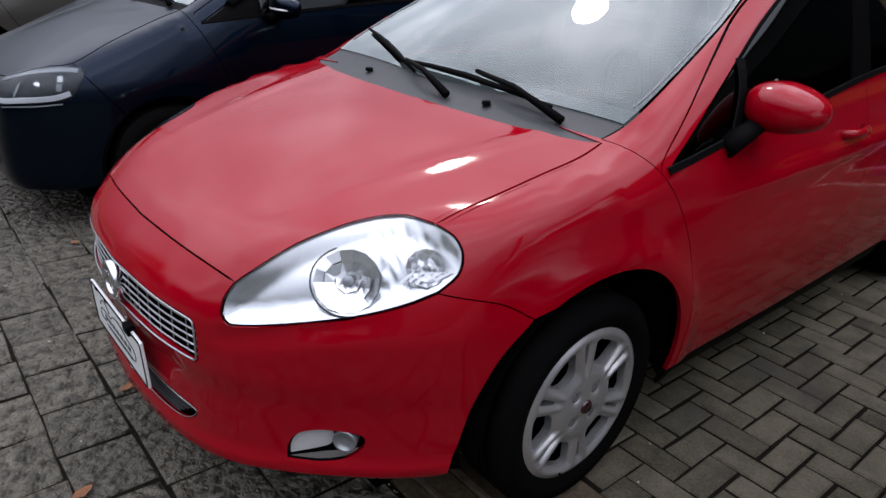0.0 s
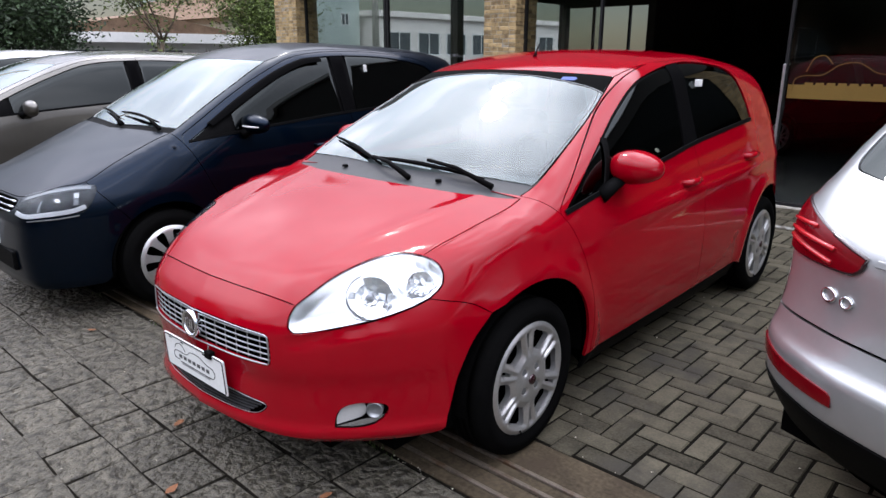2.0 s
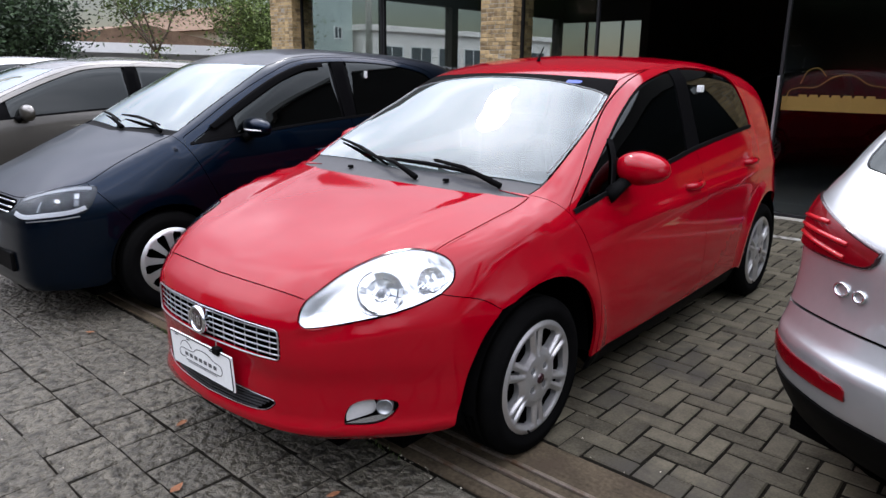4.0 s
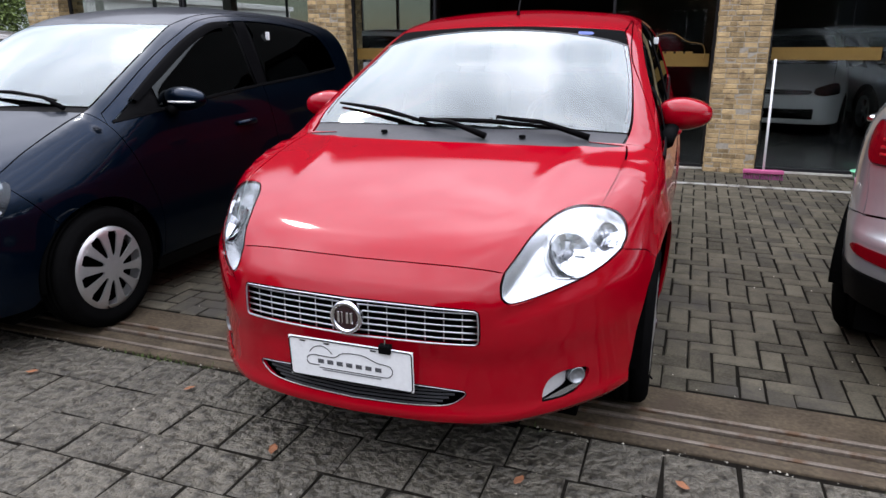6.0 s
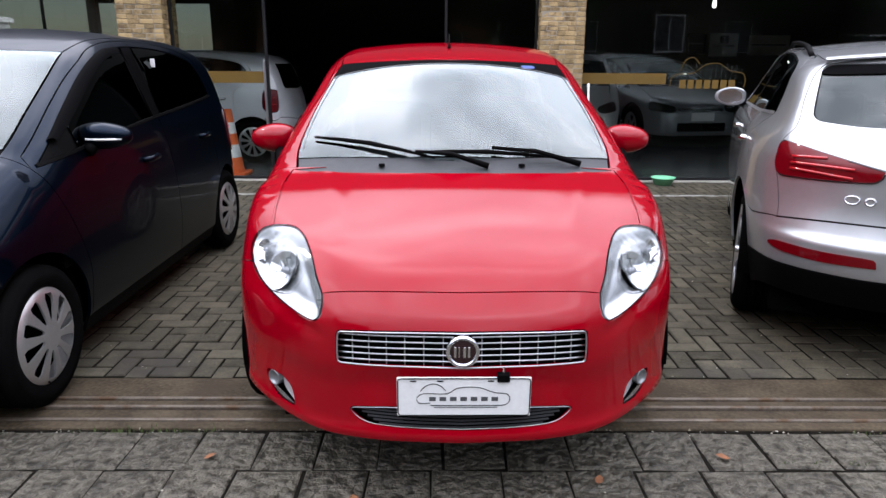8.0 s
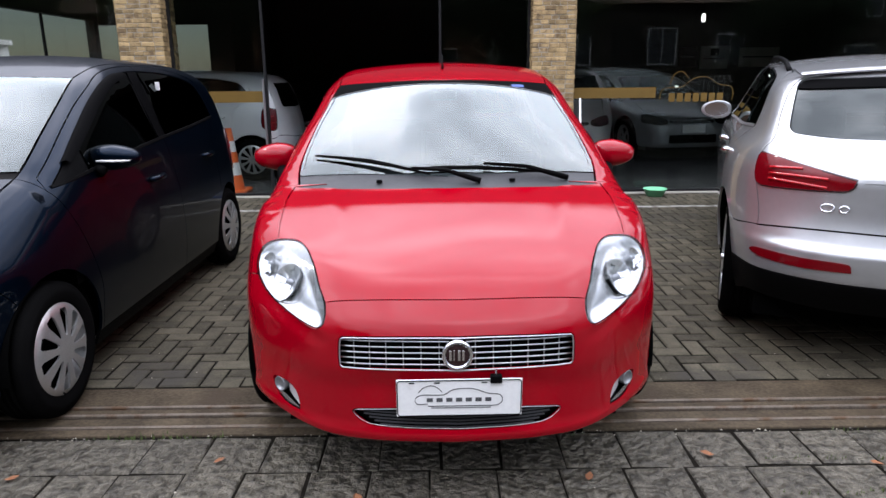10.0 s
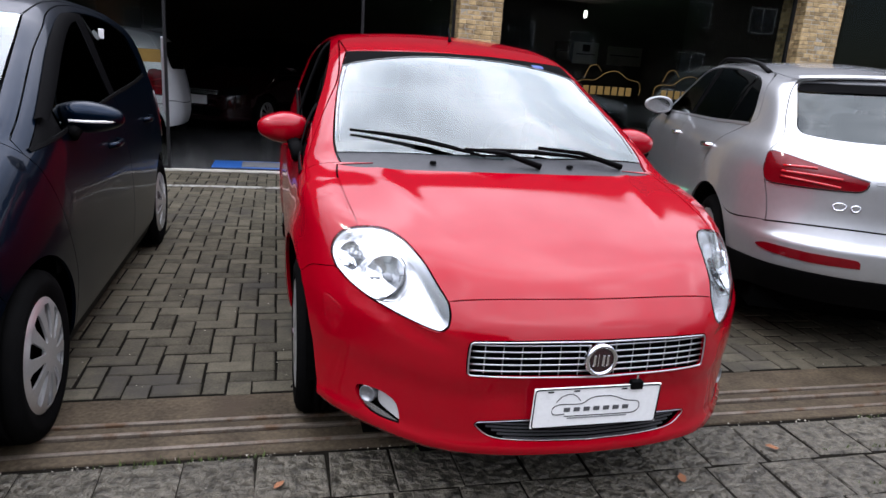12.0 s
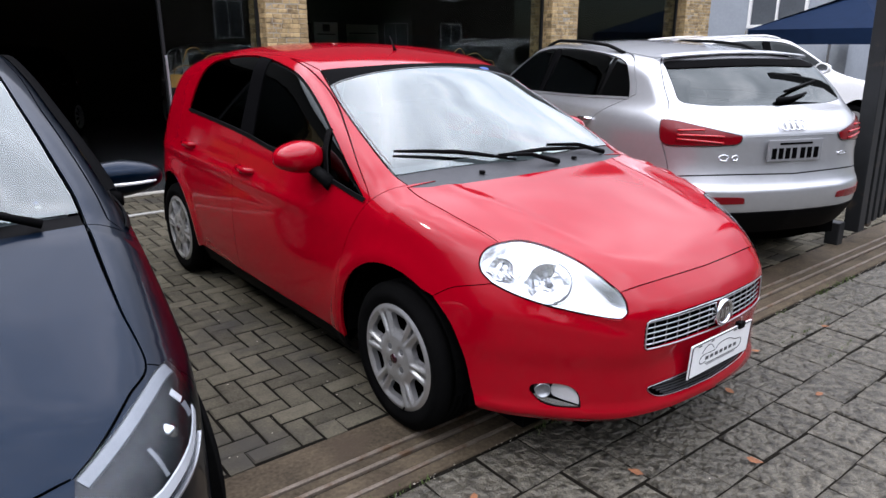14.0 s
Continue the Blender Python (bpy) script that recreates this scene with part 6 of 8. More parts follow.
SUV = dict(
    skin=dict(top=[(-0.3, 0.60), (0.0, 0.84), (0.08, 0.89), (0.4, 0.96), (0.8, 1.02), (1.1, 1.065), (1.2, 1.11), (1.6, 1.34), (1.92, 1.475), (2.2, 1.508), (2.6, 1.514), (3.1, 1.489), (3.55, 1.450), (3.74, 1.430), (3.84, 1.395), (4.0, 1.275), (4.17, 1.12), (4.28, 1.055), (4.38, 0.985), (4.5, 0.75)],
              wide=[(-0.2, 0.82), (0.4, 0.875), (0.9, 0.905), (2.0, 0.90), (3.2, 0.90), (3.6, 0.875), (3.9, 0.83), (4.1, 0.79), (4.3, 0.765), (4.5, 0.74)],
              section=[(0.1, -0.12), (0.25, -0.04), (0.4, -0.015), (0.6, 0.0), (0.8, -0.002), (0.92, -0.012), (1.02, -0.04), (1.10, -0.09), (1.2, -0.135), (1.3, -0.175), (1.45, -0.24), (1.6, -0.33)],
              nose=[(0.1, 0.2), (0.25, 0.03), (0.4, 0.0), (0.7, 0.0), (0.85, 0.06), (1.0, 0.25)],
              plan=[(0, 0), (0.3, 0.03), (0.55, 0.12), (0.72, 0.26), (0.84, 0.46), (0.92, 0.8), (1.0, 1.3)],
              tail=[(0.2, 4.2), (0.35, 4.35), (0.5, 4.44), (0.60, 4.45), (0.66, 4.415), (0.8, 4.385), (0.95, 4.38), (1.05, 4.33), (1.2, 4.22), (1.5, 4.0)],
              tailplan=[(0, 0), (0.35, 0.03), (0.55, 0.10), (0.68, 0.19), (0.76, 0.29), (0.84, 0.45), (0.92, 0.7), (1.0, 1.0)],
              bow=[(0.0, 0.0), (0.8, 0.08), (1.2, 0.12), (1.9, 0.2), (2.4, 0.06), (3.0, 0.0), (3.6, -0.1), (4.4, -0.16)],
              crown=[(0.0, 0.05), (0.8, 0.08), (1.2, 0.03), (1.9, 0.05), (2.6, 0.13), (3.6, 0.16), (4.0, 0.10), (4.4, 0.05)], k=(0.07, 0.09, 0.07)),
    yf=0.91, yr=3.513, r=0.345, arch=0.405, sill=0.32, lip=0.26, half=0.905, length=4.45, seam_y=0.52, seam_a=128,
    hood_nose=(0.09, 0.89), hood_mid=(0.3, 0.12, 0.885), hood_corner=(0.62, 0.30, 0.91), hood_side=[(0.72, 0.5, 0.96), (0.755, 0.85, 1.0), (0.755, 1.15, 1.06)],
    cowl_mid=(0.4, 1.12, 1.065), cowl_c=(1.08, 1.06),
    belt=[(0.86, 1.36, 1.07), (0.86, 1.9, 1.085), (0.86, 2.5, 1.10), (0.85, 3.1, 1.115), (0.81, 3.69, 1.138)],
    wtop=[(0.81, 3.69, 1.138), (0.785, 3.635, 1.23), (0.755, 3.535, 1.335), (0.73, 3.44, 1.375), (0.71, 3.30, 1.402), (0.69, 2.9, 1.437), (0.68, 2.45, 1.45), (0.69, 2.1, 1.43), (0.725, 1.85, 1.36), (0.79, 1.55, 1.20), (0.86, 1.36, 1.07)],
    b_pillar=2.36, door_end=3.40, quarter_y=1.55, third=3.30, belt_m=M_SATIN,
    ws_side=[(0.72, 1.45, 1.24), (0.62, 1.95, 1.47)], ws_top_mid=(0.3, 1.9, 1.485), ws_top_c=(1.88, 1.485),
    rail=[(0.62, 2.3, 1.535), (0.62, 3.0, 1.54), (0.60, 3.5, 1.48), (0.575, 3.66, 1.44)], roof_end_mid=(0.3, 3.76, 1.465), roof_end_c=(3.79, 1.465),
    tail_line=[(0.60, 3.77, 1.37), (0.64, 3.92, 1.22), (0.68, 4.04, 1.10), (0.75, 4.06, 1.03), (0.76, 4.09, 0.92), (0.75, 4.14, 0.80), (0.745, 4.17, 0.69), (0.74, 4.17, 0.4)], bumper_top=0.69,
    rear_glass=[(0, 3.87, 1.395), (0.35, 3.84, 1.39), (0.52, 3.78, 1.385), (0.565, 3.77, 1.372), (0.588, 3.82, 1.34), (0.622, 4.0, 1.15), (0.612, 4.04, 1.125), (0.585, 4.06, 1.112), (0.4, 4.13, 1.10), (0, 4.18, 1.095)],
    rear_glass_m=G_REAR,
    headlamp=[(0.52, 0.12, 0.86), (0.66, 0.28, 0.90), (0.80, 0.50, 0.92), (0.81, 0.46, 0.84), (0.72, 0.28, 0.77), (0.55, 0.13, 0.77), (0.52, 0.12, 0.86)],
    tail_lamp=[(0.364, 4.352, 0.945), (0.45, 4.32, 0.965), (0.58, 4.23, 0.995), (0.69, 4.12, 1.022), (0.735, 4.079, 1.03), (0.748, 4.07, 1.015), (0.752, 4.08, 0.93), (0.745, 4.115, 0.888), (0.70, 4.15, 0.876), (0.55, 4.26, 0.880), (0.40, 4.34, 0.893), (0.368, 4.35, 0.915), (0.364, 4.352, 0.945)],
    intake=[(0, 0, 0.82), (0.3, 0.05, 0.82), (0.33, 0.05, 0.75), (0.25, 0.04, 0.5), (0, 0, 0.48)], bars=5, chrome_bars=True,
    mirror=(0.955, 1.67, 1.12), mirror_foot=(0.85, 1.60, 1.06), handles=[(2.30, 0.95), (3.32, 0.965)], rear_skirt=0.48, tyre=0.23, rim=0.245, wheel_in=0.165, light_bars=(-0.30, -0.04, 0.22), bar_r=0.007)


def roof_rails(car, B, pts, material):
    top = Flat((0.3, 0, 1), (0, 1, 0))
    p = B.on(pts, top, 0.06)
    for sd in (1, -1):
        bm = bmesh.new()
        n = len(p)
        tube(bm, [(v[0] * sd, v[1], v[2] + 0.035 * min(1, 6 * min(i, n - 1 - i) / n)) for i, v in enumerate(p)], 0.016, 8, flat=0.8)
        part("roof_rail", bm, material, car, smooth=True)


def navy_hatchback():
    s = dict(HATCH, mirror_stripe=mat("pale_indicator", (0.7, 0.7, 0.7), 0.2, 0, 0.05, 9, coat=1.0), mirror_m=M_NAVY, mirror_size=(0.118, 0.064, 0.062), wind_m=glass("navy_car_windscreen", (0.45, 0.52, 0.54), 2.7, rough=0.03))
    car, B = family_car("navy_hatchback", "dark navy five-door hatchback parked beside the red car", Matrix.Translation((-2.47, -0.07, 0)), s, M_NAVY, 1, "fan")
    # smoked wind deflectors over the front windows
    side = Flat((1, 0, 0.12))
    up = B.on([(0.76, 1.12, 1.055), (0.71, 1.36, 1.195), (0.66, 1.66, 1.345), (0.63, 1.9, 1.425), (0.62, 2.06, 1.442)], side)
    lo = B.on([(0.62, 2.06, 1.392), (0.64, 1.9, 1.375), (0.67, 1.675, 1.296), (0.715, 1.385, 1.152), (0.76, 1.15, 1.03)], side)
    n = 28
    pick = lambda l: l[np.linspace(0, len(l) - 1, n).round().astype(int)]
    u, l = pick(up), pick(lo[::-1])
    nr = B.normal(u)
    for sd in (1, -1):
        bm = bmesh.new()
        rows = [[bm.verts.new(Vector(p * np.array((sd, 1, 1)))) for p in (u[i] + nr[i] * 0.004, u[i] * 0.65 + l[i] * 0.35 + nr[i] * 0.026, l[i] + nr[i] * 0.022)] for i in range(n)]
        for A, C in zip(rows, rows[1:]):
            for k in range(2):
                bm.faces.new((A[k], A[k + 1], C[k + 1], C[k]))
        part("wind_deflector", bm, M_INK, car, "smoked plastic wind deflector", smooth=True)
    # lamp innards: a grey strip along the top, a blade along the foot that rises outward, white for the sky it mirrors,
    # a bulb and a mirror box
    cn = Flat((0.6, -0.7, 0.35))
    strip_on(B, "lamp_strip", [(0.425, 0.17, 0.688), (0.50, 0.25, 0.714), (0.557, 0.32, 0.731), (0.62, 0.41, 0.743), (0.662, 0.44, 0.746)], cn, 0.030, 0.004, M_LAMPSTRIP, mirror=True, label="pale grey lamp strip")
    strip_on(B, "lamp_blade", [(0.44, 0.105, 0.632), (0.49, 0.118, 0.618), (0.54, 0.14, 0.614), (0.59, 0.20, 0.618), (0.64, 0.28, 0.624), (0.668, 0.35, 0.634), (0.682, 0.40, 0.65)], cn, 0.026, 0.003, M_LAMPPALE, mirror=True, label="bright white light blade")
    strip_on(B, "lamp_blade", [(0.565, 0.19, 0.632), (0.560, 0.20, 0.655), (0.553, 0.215, 0.69)], cn, 0.012, 0.003, M_LAMPSTRIP, mirror=True)
    # mirror box: its bright top and greyer foot are painted as two strips
    strip_on(B, "lamp_reflector", [(0.642, 0.365, 0.725), (0.650, 0.370, 0.695)], cn, 0.026, 0.003, M_LAMPPALE, mirror=True)
    strip_on(B, "lamp_reflector", [(0.652, 0.368, 0.689), (0.655, 0.365, 0.655)], cn, 0.026, 0.003, M_LAMPSTRIP, mirror=True)
    strip_on(B, "lamp_edge", [(0.545, 0.135, 0.588), (0.589, 0.185, 0.592), (0.64, 0.262, 0.597), (0.68, 0.36, 0.606)], cn, 0.006, 0.010, M_SATIN, mirror=True)
    for sd in (1, -1):
        c0 = B.hit(cn, cn.to2(np.array([(0.600, 0.280, 0.680)])))[0]
        nn = B.normal(c0[None])[0] * np.array((sd, 1, 1))
        bm = bmesh.new()
        lathe(bm, [(0.0, 0.010), (0.007, 0.009), (0.010, 0.004), (0.018, 0.002), (0.019, -0.002)], 16, 2)
        bmesh.ops.transform(bm, matrix=Matrix.Translation(Vector(c0 * np.array((sd, 1, 1)))) @ Vector(nn).to_track_quat('Z', 'Y').to_matrix().to_4x4(), verts=bm.verts)
        part("lamp_bulb", bm, M_CHROME, car, "small chrome bulb holder", smooth=True)
    # round maker's badge without its letters, and the plate
    head_on = Flat((0, -1, 0))
    front_y = lambda z: float(B.hit(head_on, head_on.to2(np.array([(0.0, 0.0, z)])))[0][1])
    bm = bmesh.new()
    lathe(bm, [(0.055, 0.02), (0.058, -0.006), (0.052, -0.012), (0.047, -0.006)], 32, 1, (0, front_y(0.655) - 0.004, 0.655))
    part("badge_ring", bm, M_CHROME, car, smooth=True)
    yp = front_y(0.485)
    box_part("front_plate", (-0.2, yp - 0.016, 0.42), (0.2, yp + 0.004, 0.55), M_PLATE, car, "white plate")
    box_part("bumper_grille", (-0.42, front_y(0.36) - 0.004, 0.30), (0.42, front_y(0.36) + 0.06, 0.41), M_BLACKPL, car, bevel=0.01)
    for sd in (1, -1):
        bm = bmesh.new()
        box(bm, (sd * 0.668 - 0.012, 2.44, 1.335), (sd * 0.668 + 0.012, 2.455, 1.385), 0.002)
        part("hanging_tag", bm, M_PLATE, car, "small white paper tag in the rear window")


def silver_suv():
    a = radians(22)
    h, c = Vector((math.sin(a), math.cos(a), 0)), Vector((2.105, 0.779, 0))
    m = Matrix.Translation(c + h * 4.385) @ Matrix.Rotation(math.pi - a, 4, 'Z')
    car, B = family_car("silver_suv", "silver compact SUV parked with its tail to the street", m, SUV, M_SILVER, 1, "plain", handle_m=M_CHROME)
    roof_rails(car, B, [(0.60, 2.05, 1.47), (0.61, 2.5, 1.5), (0.61, 2.9, 1.49), (0.60, 3.3, 1.46)], M_BLACKPL)
    back = Flat((0, 0.98, 0.1))
    # roof spoiler, rear wiper, rings, plate, letters as plain bars, reflectors
    bm = bmesh.new()
    rows = []
    for x in np.linspace(-0.57, 0.57, 17):
        y = 3.80 - 0.20 * x * x
        z = 1.432 - 0.09 * x * x
        rows.append([bm.verts.new((x, y + dy, z + dz)) for dy, dz in ((-0.10, 0.012), (0.0, 0.004), (0.035, -0.006), (0.03, -0.014), (-0.03, -0.016))])
    for A, C in zip(rows, rows[1:]):
        for k in range(4):
            bm.faces.new((A[k], A[k + 1], C[k + 1], C[k]))
    part("roof_spoiler", bm, M_SILVER, car, smooth=True)
    bk = Flat((0, 0.85, 0.45))
    tb = B.on([(0, 3.875, 1.392), (0.35, 3.845, 1.387), (0.515, 3.785, 1.38), (0.56, 3.775, 1.365), (0.588, 3.83, 1.325), (0.40, 3.90, 1.335), (0, 3.935, 1.343)], bk)
    B.panel("screen_top_band", chain(tb, (tb * np.array((-1, 1, 1)))[::-1]), bk, M_INK, (), 0.06, gap=0.004, off=0.002, rim=0, label="black band on the rear screen")
    bm = bmesh.new()
    tube(bm, [(-0.02, 4.175, 1.135), (-0.12, 4.165, 1.145), (-0.30, 4.10, 1.17)], [0.02, 0.014, 0.008], 8)
    tube(bm, [(-0.10, 4.13, 1.185), (-0.45, 4.00, 1.24)], 0.009, 6)
    part("rear_wiper", bm, M_BLACKPL, car, smooth=True)
    for k in range(4):
        x = -0.066 + 0.044 * k
        y = float(B.hit(back, back.to2(np.array([(x, 4.3, 1.0)])))[0][1])
        bm = bmesh.new()
        tube(bm, [(x + 0.028 * math.cos(t), y + 0.016 - 0.75 * 0.028 * math.sin(t), 1.0 + 0.028 * math.sin(t)) for t in np.linspace(0, 2 * math.pi, 25)[:-1]], 0.005, 6, closed=True)
        part("emblem_ring", bm, M_CHROME, car, smooth=True)
    yp = float(B.hit(back, back.to2(np.array([(0.0, 4.3, 0.82)])))[0][1]) + 0.012
    plate = new("rear_plate")
    plate.parent = car
    box_part("plate_body", (-0.2, yp - 0.008, 0.787), (0.2, yp + 0.004, 0.917), M_PLATEGREY, plate, "grey enamelled plate", 0.003)
    for k in range(7):
        x = -0.172 + k * 0.05 + (0.012 if k > 2 else 0)
        box_part("plate_bar", (x, yp + 0.003, 0.802), (x + 0.034, yp + 0.0065, 0.868), M_INK, plate, bevel=0)
    box_part("plate_bar", (-0.12, yp + 0.003, 0.888), (0.12, yp + 0.0065, 0.900), M_INK, plate, bevel=0)
    for cx, w, z0, z1 in ((0.46, 0.026, 0.792, 0.828), (0.395, 0.018, 0.792, 0.822), (-0.42, 0.05, 0.80, 0.815)):
        q = np.array([(cx + w * math.cos(t), 4.3, (z0 + z1) / 2 + (z1 - z0) / 2 * math.sin(t)) for t in np.linspace(0, 2 * math.pi, 17)[:-1]])
        p = B.hit(back, back.to2(q))
        bm = bmesh.new()
        tube(bm, [(v[0], v[1] + 0.003, v[2]) for v in p], 0.0045, 6, closed=True)
        part("chrome_mark", bm, M_CHROME, car, smooth=True)
    rr = Flat((0.35, 0.93, 0.05))
    l = B.on([(0.35, 4.43, 0.540), (0.55, 4.35, 0.533), (0.70, 4.25, 0.543), (0.762, 4.19, 0.562), (0.73, 4.22, 0.583), (0.55, 4.35, 0.580), (0.365, 4.43, 0.578), (0.35, 4.43, 0.540)], rr)
    B.panel("bumper_reflector", chain(l), rr, M_LENSRED, (), 0.05, gap=0, off=0.005, rim=0.01, mirror=True, label="red reflector strip")
    strip_on(B, "tailgate_crease", [(0.33, 4.33, 0.938), (0.15, 4.35, 0.941), (0, 4.36, 0.942), (-0.15, 4.35, 0.941), (-0.33, 4.33, 0.938)], back, 0.02, 0.005, M_SILVER)
    return car


def further_cars():
    # beside the navy car
    s = stretch(HATCH, 1.07, 1.21, 0.965, r=0.31, arch=0.38, rim=0.215)
    family_car("champagne_hatchback", "champagne metallic hatchback with dark windows", Matrix.Translation((-5.45, -0.72, 0)), s, M_BEIGE, 1, "plain", handle_m=M_CHROME)
    s = stretch(HATCH, 1.05, 1.10, 0.98, r=0.30, arch=0.37, rim=0.21)
    family_car("white_hatchback", "white hatchback parked at the end of the row", Matrix.Translation((-8.5, -0.4, 0)), s, M_WHITE, 1, "plain")
    # beyond the silver one, nose to the street
    s = stretch(SUV, 0.98, 1.0, 1.05)
    car, B = family_car("white_suv", "white SUV with pale roof rails parked beyond the silver one", Matrix.Translation((9.1, 3.22, 0)) @ Matrix.Rotation(radians(70.7), 4, 'Z'), s, M_WHITE, 1, "plain")
    roof_rails(car, B, [(0.59, 2.1, 1.55), (0.60, 2.6, 1.58), (0.60, 3.1, 1.56), (0.58, 3.5, 1.52)], M_WHITEWOOD)
    # in the showroom
    s = stretch(HATCH, 1.0, 1.02, 0.97)
    # paler copy of the silver: the daylight on this car is in its paint
    family_car("silver_hatchback", "silver hatchback inside the showroom behind glass", Matrix.Translation((-5.92, 8.18, 0.012)) @ Matrix.Rotation(radians(-90), 4, 'Z'), s, mat("daylit_silver_paint", (0.72, 0.73, 0.74), 0.4, 0.2, 0.03, 3, coat=1.0), 0, "fan")
    family_car("maroon_hatchback", "dark maroon hatchback standing deep in the showroom", Matrix.Translation((-2.15, 9.45, 0.012)) @ Matrix.Rotation(radians(-30), 4, 'Z'), s, M_MAROON, 0, "fan")
    s2 = stretch(HATCH, 1.07, 1.12, 0.95, r=0.31, arch=0.38, rim=0.215)
    family_car("grey_hatchback", "grey hatchback facing the showroom window", Matrix.Translation((4.2, 9.2, 0.012)) @ Matrix.Rotation(radians(10), 4, 'Z'), s2, M_GREYPAINT, 0, "plain")
    family_car("small_white_car", "small white hatchback facing the showroom window", Matrix.Translation((1.98, 8.85, 0.012)) @ Matrix.Rotation(radians(-9), 4, 'Z'), s, M_WHITE, 0, "fan")


# ---------------------------------------------------------------- ground, gate track and paving
M_SLAB = mat("rough_stone_slab", (0.082, 0.074, 0.056), 0.45, 0, 0.62, 22, spec=0.4, bump=0.075, bump_scale=24, dirt=(0.022, 0.019, 0.013), dirt_scale=24, dirt_at=0.50, rand=0.07)
M_PAVER = mat("concrete_paver", (0.076, 0.068, 0.048), 0.8, 0, 0.28, 12, spec=0.12, bump=0.0025, bump_scale=120, dirt=(0.048, 0.044, 0.036), dirt_scale=1.6, dirt_at=0.52, rand=0.28)
M_JOINT = mat("dirty_joint_sand", (0.008, 0.007, 0.0055), 0.95, 0, 0.3, 20, spec=0.03, bump=0.004, bump_scale=90)
M_TRACK = mat("worn_concrete_track", (0.058, 0.045, 0.029), 0.75, 0, 0.4, 7, spec=0.12, bump=0.003, bump_scale=60, dirt=(0.05, 0.037, 0.025), dirt_scale=4, dirt_at=0.52)
M_RAIL = mat("worn_steel_rail", (0.15, 0.125, 0.10), 0.55, 0.5, 0.25, 12, dirt=(0.10, 0.06, 0.035), dirt_scale=9, dirt_at=0.5)
M_ASPHALT = mat("asphalt", (0.05, 0.049, 0.047), 0.9, 0, 0.25, 8, bump=0.003, bump_scale=140)
M_MOSS = mat("moss_and_weeds", (0.06, 0.085, 0.025), 0.9, 0, 0.35, 30)

FACADE = 6.15
TRACK0, TRACK1 = 0.50, 0.94

bm = bmesh.new()
bmesh.ops.create_grid(bm, x_segments=2, y_segments=2, size=400, matrix=Matrix.Translation((0, 0, -0.045)))
tagged(part("ground", bm, M_ASPHALT), "dark grey asphalt street and ground", "ground", kind="structure")
bed = box_part("joint_bed", (-14, -4.2, -0.04), (16, FACADE + 0.02, -0.006), M_JOINT, bevel=0)
tagged(bed, "dark sandy bedding that shows in the joints", "ground", kind="structure")

track = thing("gate_track", "worn concrete strip with steel rails of a sliding gate", "gate track", kind="structure")
for i, (a, b, h) in enumerate(((0.50, 0.555, 0.004), (0.575, 0.66, -0.004), (0.68, 0.735, -0.002), (0.75, 0.94, 0.0))):
    bm = bmesh.new()
    box(bm, (-14, a, -0.04), (16, b, h), 0.006)
    part("concrete_band", bm, M_TRACK, track)
for y in (0.565, 0.67, 0.742):
    bm = bmesh.new()
    box(bm, (-14, y - 0.009, -0.035), (16, y + 0.009, 0.008), 0.003)
    part("steel_rail", bm, M_RAIL, track)


def block_mesh(name, lx, ly, h, bevel, wobble, seed, material, side=None):
    """One paving piece: an eight-cornered top with worn edges, its top at z = 0."""
    rnd = random.Random(seed)
    bm = bmesh.new()
    cs = [(-lx / 2, -ly / 2), (lx / 2, -ly / 2), (lx / 2, ly / 2), (-lx / 2, ly / 2)]
    cs = [(x + rnd.uniform(-wobble, wobble), y + rnd.uniform(-wobble, wobble)) for x, y in cs]
    low = [bm.verts.new((x, y, -h)) for x, y in cs]
    mid = [bm.verts.new((x, y, -bevel)) for x, y in cs]
    up = [bm.verts.new((x - math.copysign(bevel, x), y - math.copysign(bevel, y), rnd.uniform(-wobble, wobble) * 0.4)) for x, y in cs]
    for A, B_ in ((low, mid), (mid, up)):
        for k in range(4):
            bm.faces.new((A[k], A[(k + 1) % 4], B_[(k + 1) % 4], B_[k]))
    bm.faces.new(up)
    me = bpy.data.meshes.new(name)
    bm.to_mesh(me)
    bm.free()
    me.materials.append(material)
    if side is not None:
        me.materials.append(side)
        for p in list(me.polygons)[:4]:
            p.material_index = 1
    return me


def lay(parent, name, meshes, spots, near, rest_name, material):
    """Lays pieces at spots (x, y, turn): those near become parts of their own, the rest one joined part."""
    rnd = random.Random(5)
    V, F, k = [], [], 0
    spots = sorted(spots, key=near)
    for i, (x, y, a, *k2) in enumerate(spots):
        me = meshes[rnd.randrange(len(meshes))]
        m = Matrix.Translation((x, y, rnd.uniform(-0.003, 0.002))) @ Matrix.Rotation(a + rnd.uniform(-0.012, 0.012), 4, 'Z') @ Matrix.Rotation(rnd.uniform(-0.008, 0.008), 4, 'X') @ Matrix.Diagonal((*(k2 or (1, 1)), 1, 1))
        if i < 300:
            ob = new(name, me)
            ob.parent = parent
            ob.matrix_basis = m
        else:
            vs = [m @ v.co for v in me.vertices]
            V += vs
            F += [tuple(k + j for j in p.vertices) for p in me.polygons]
            k += len(vs)
    rest = mesh_obj(rest_name, V, F, material, parent, smooth=False)
    rest.data.materials.append(M_JOINT)
    rest.data.polygons.foreach_set("material_index", [1 if i % 9 < 4 else 0 for i in range(len(F))])
    rest["kind"] = "stuff"


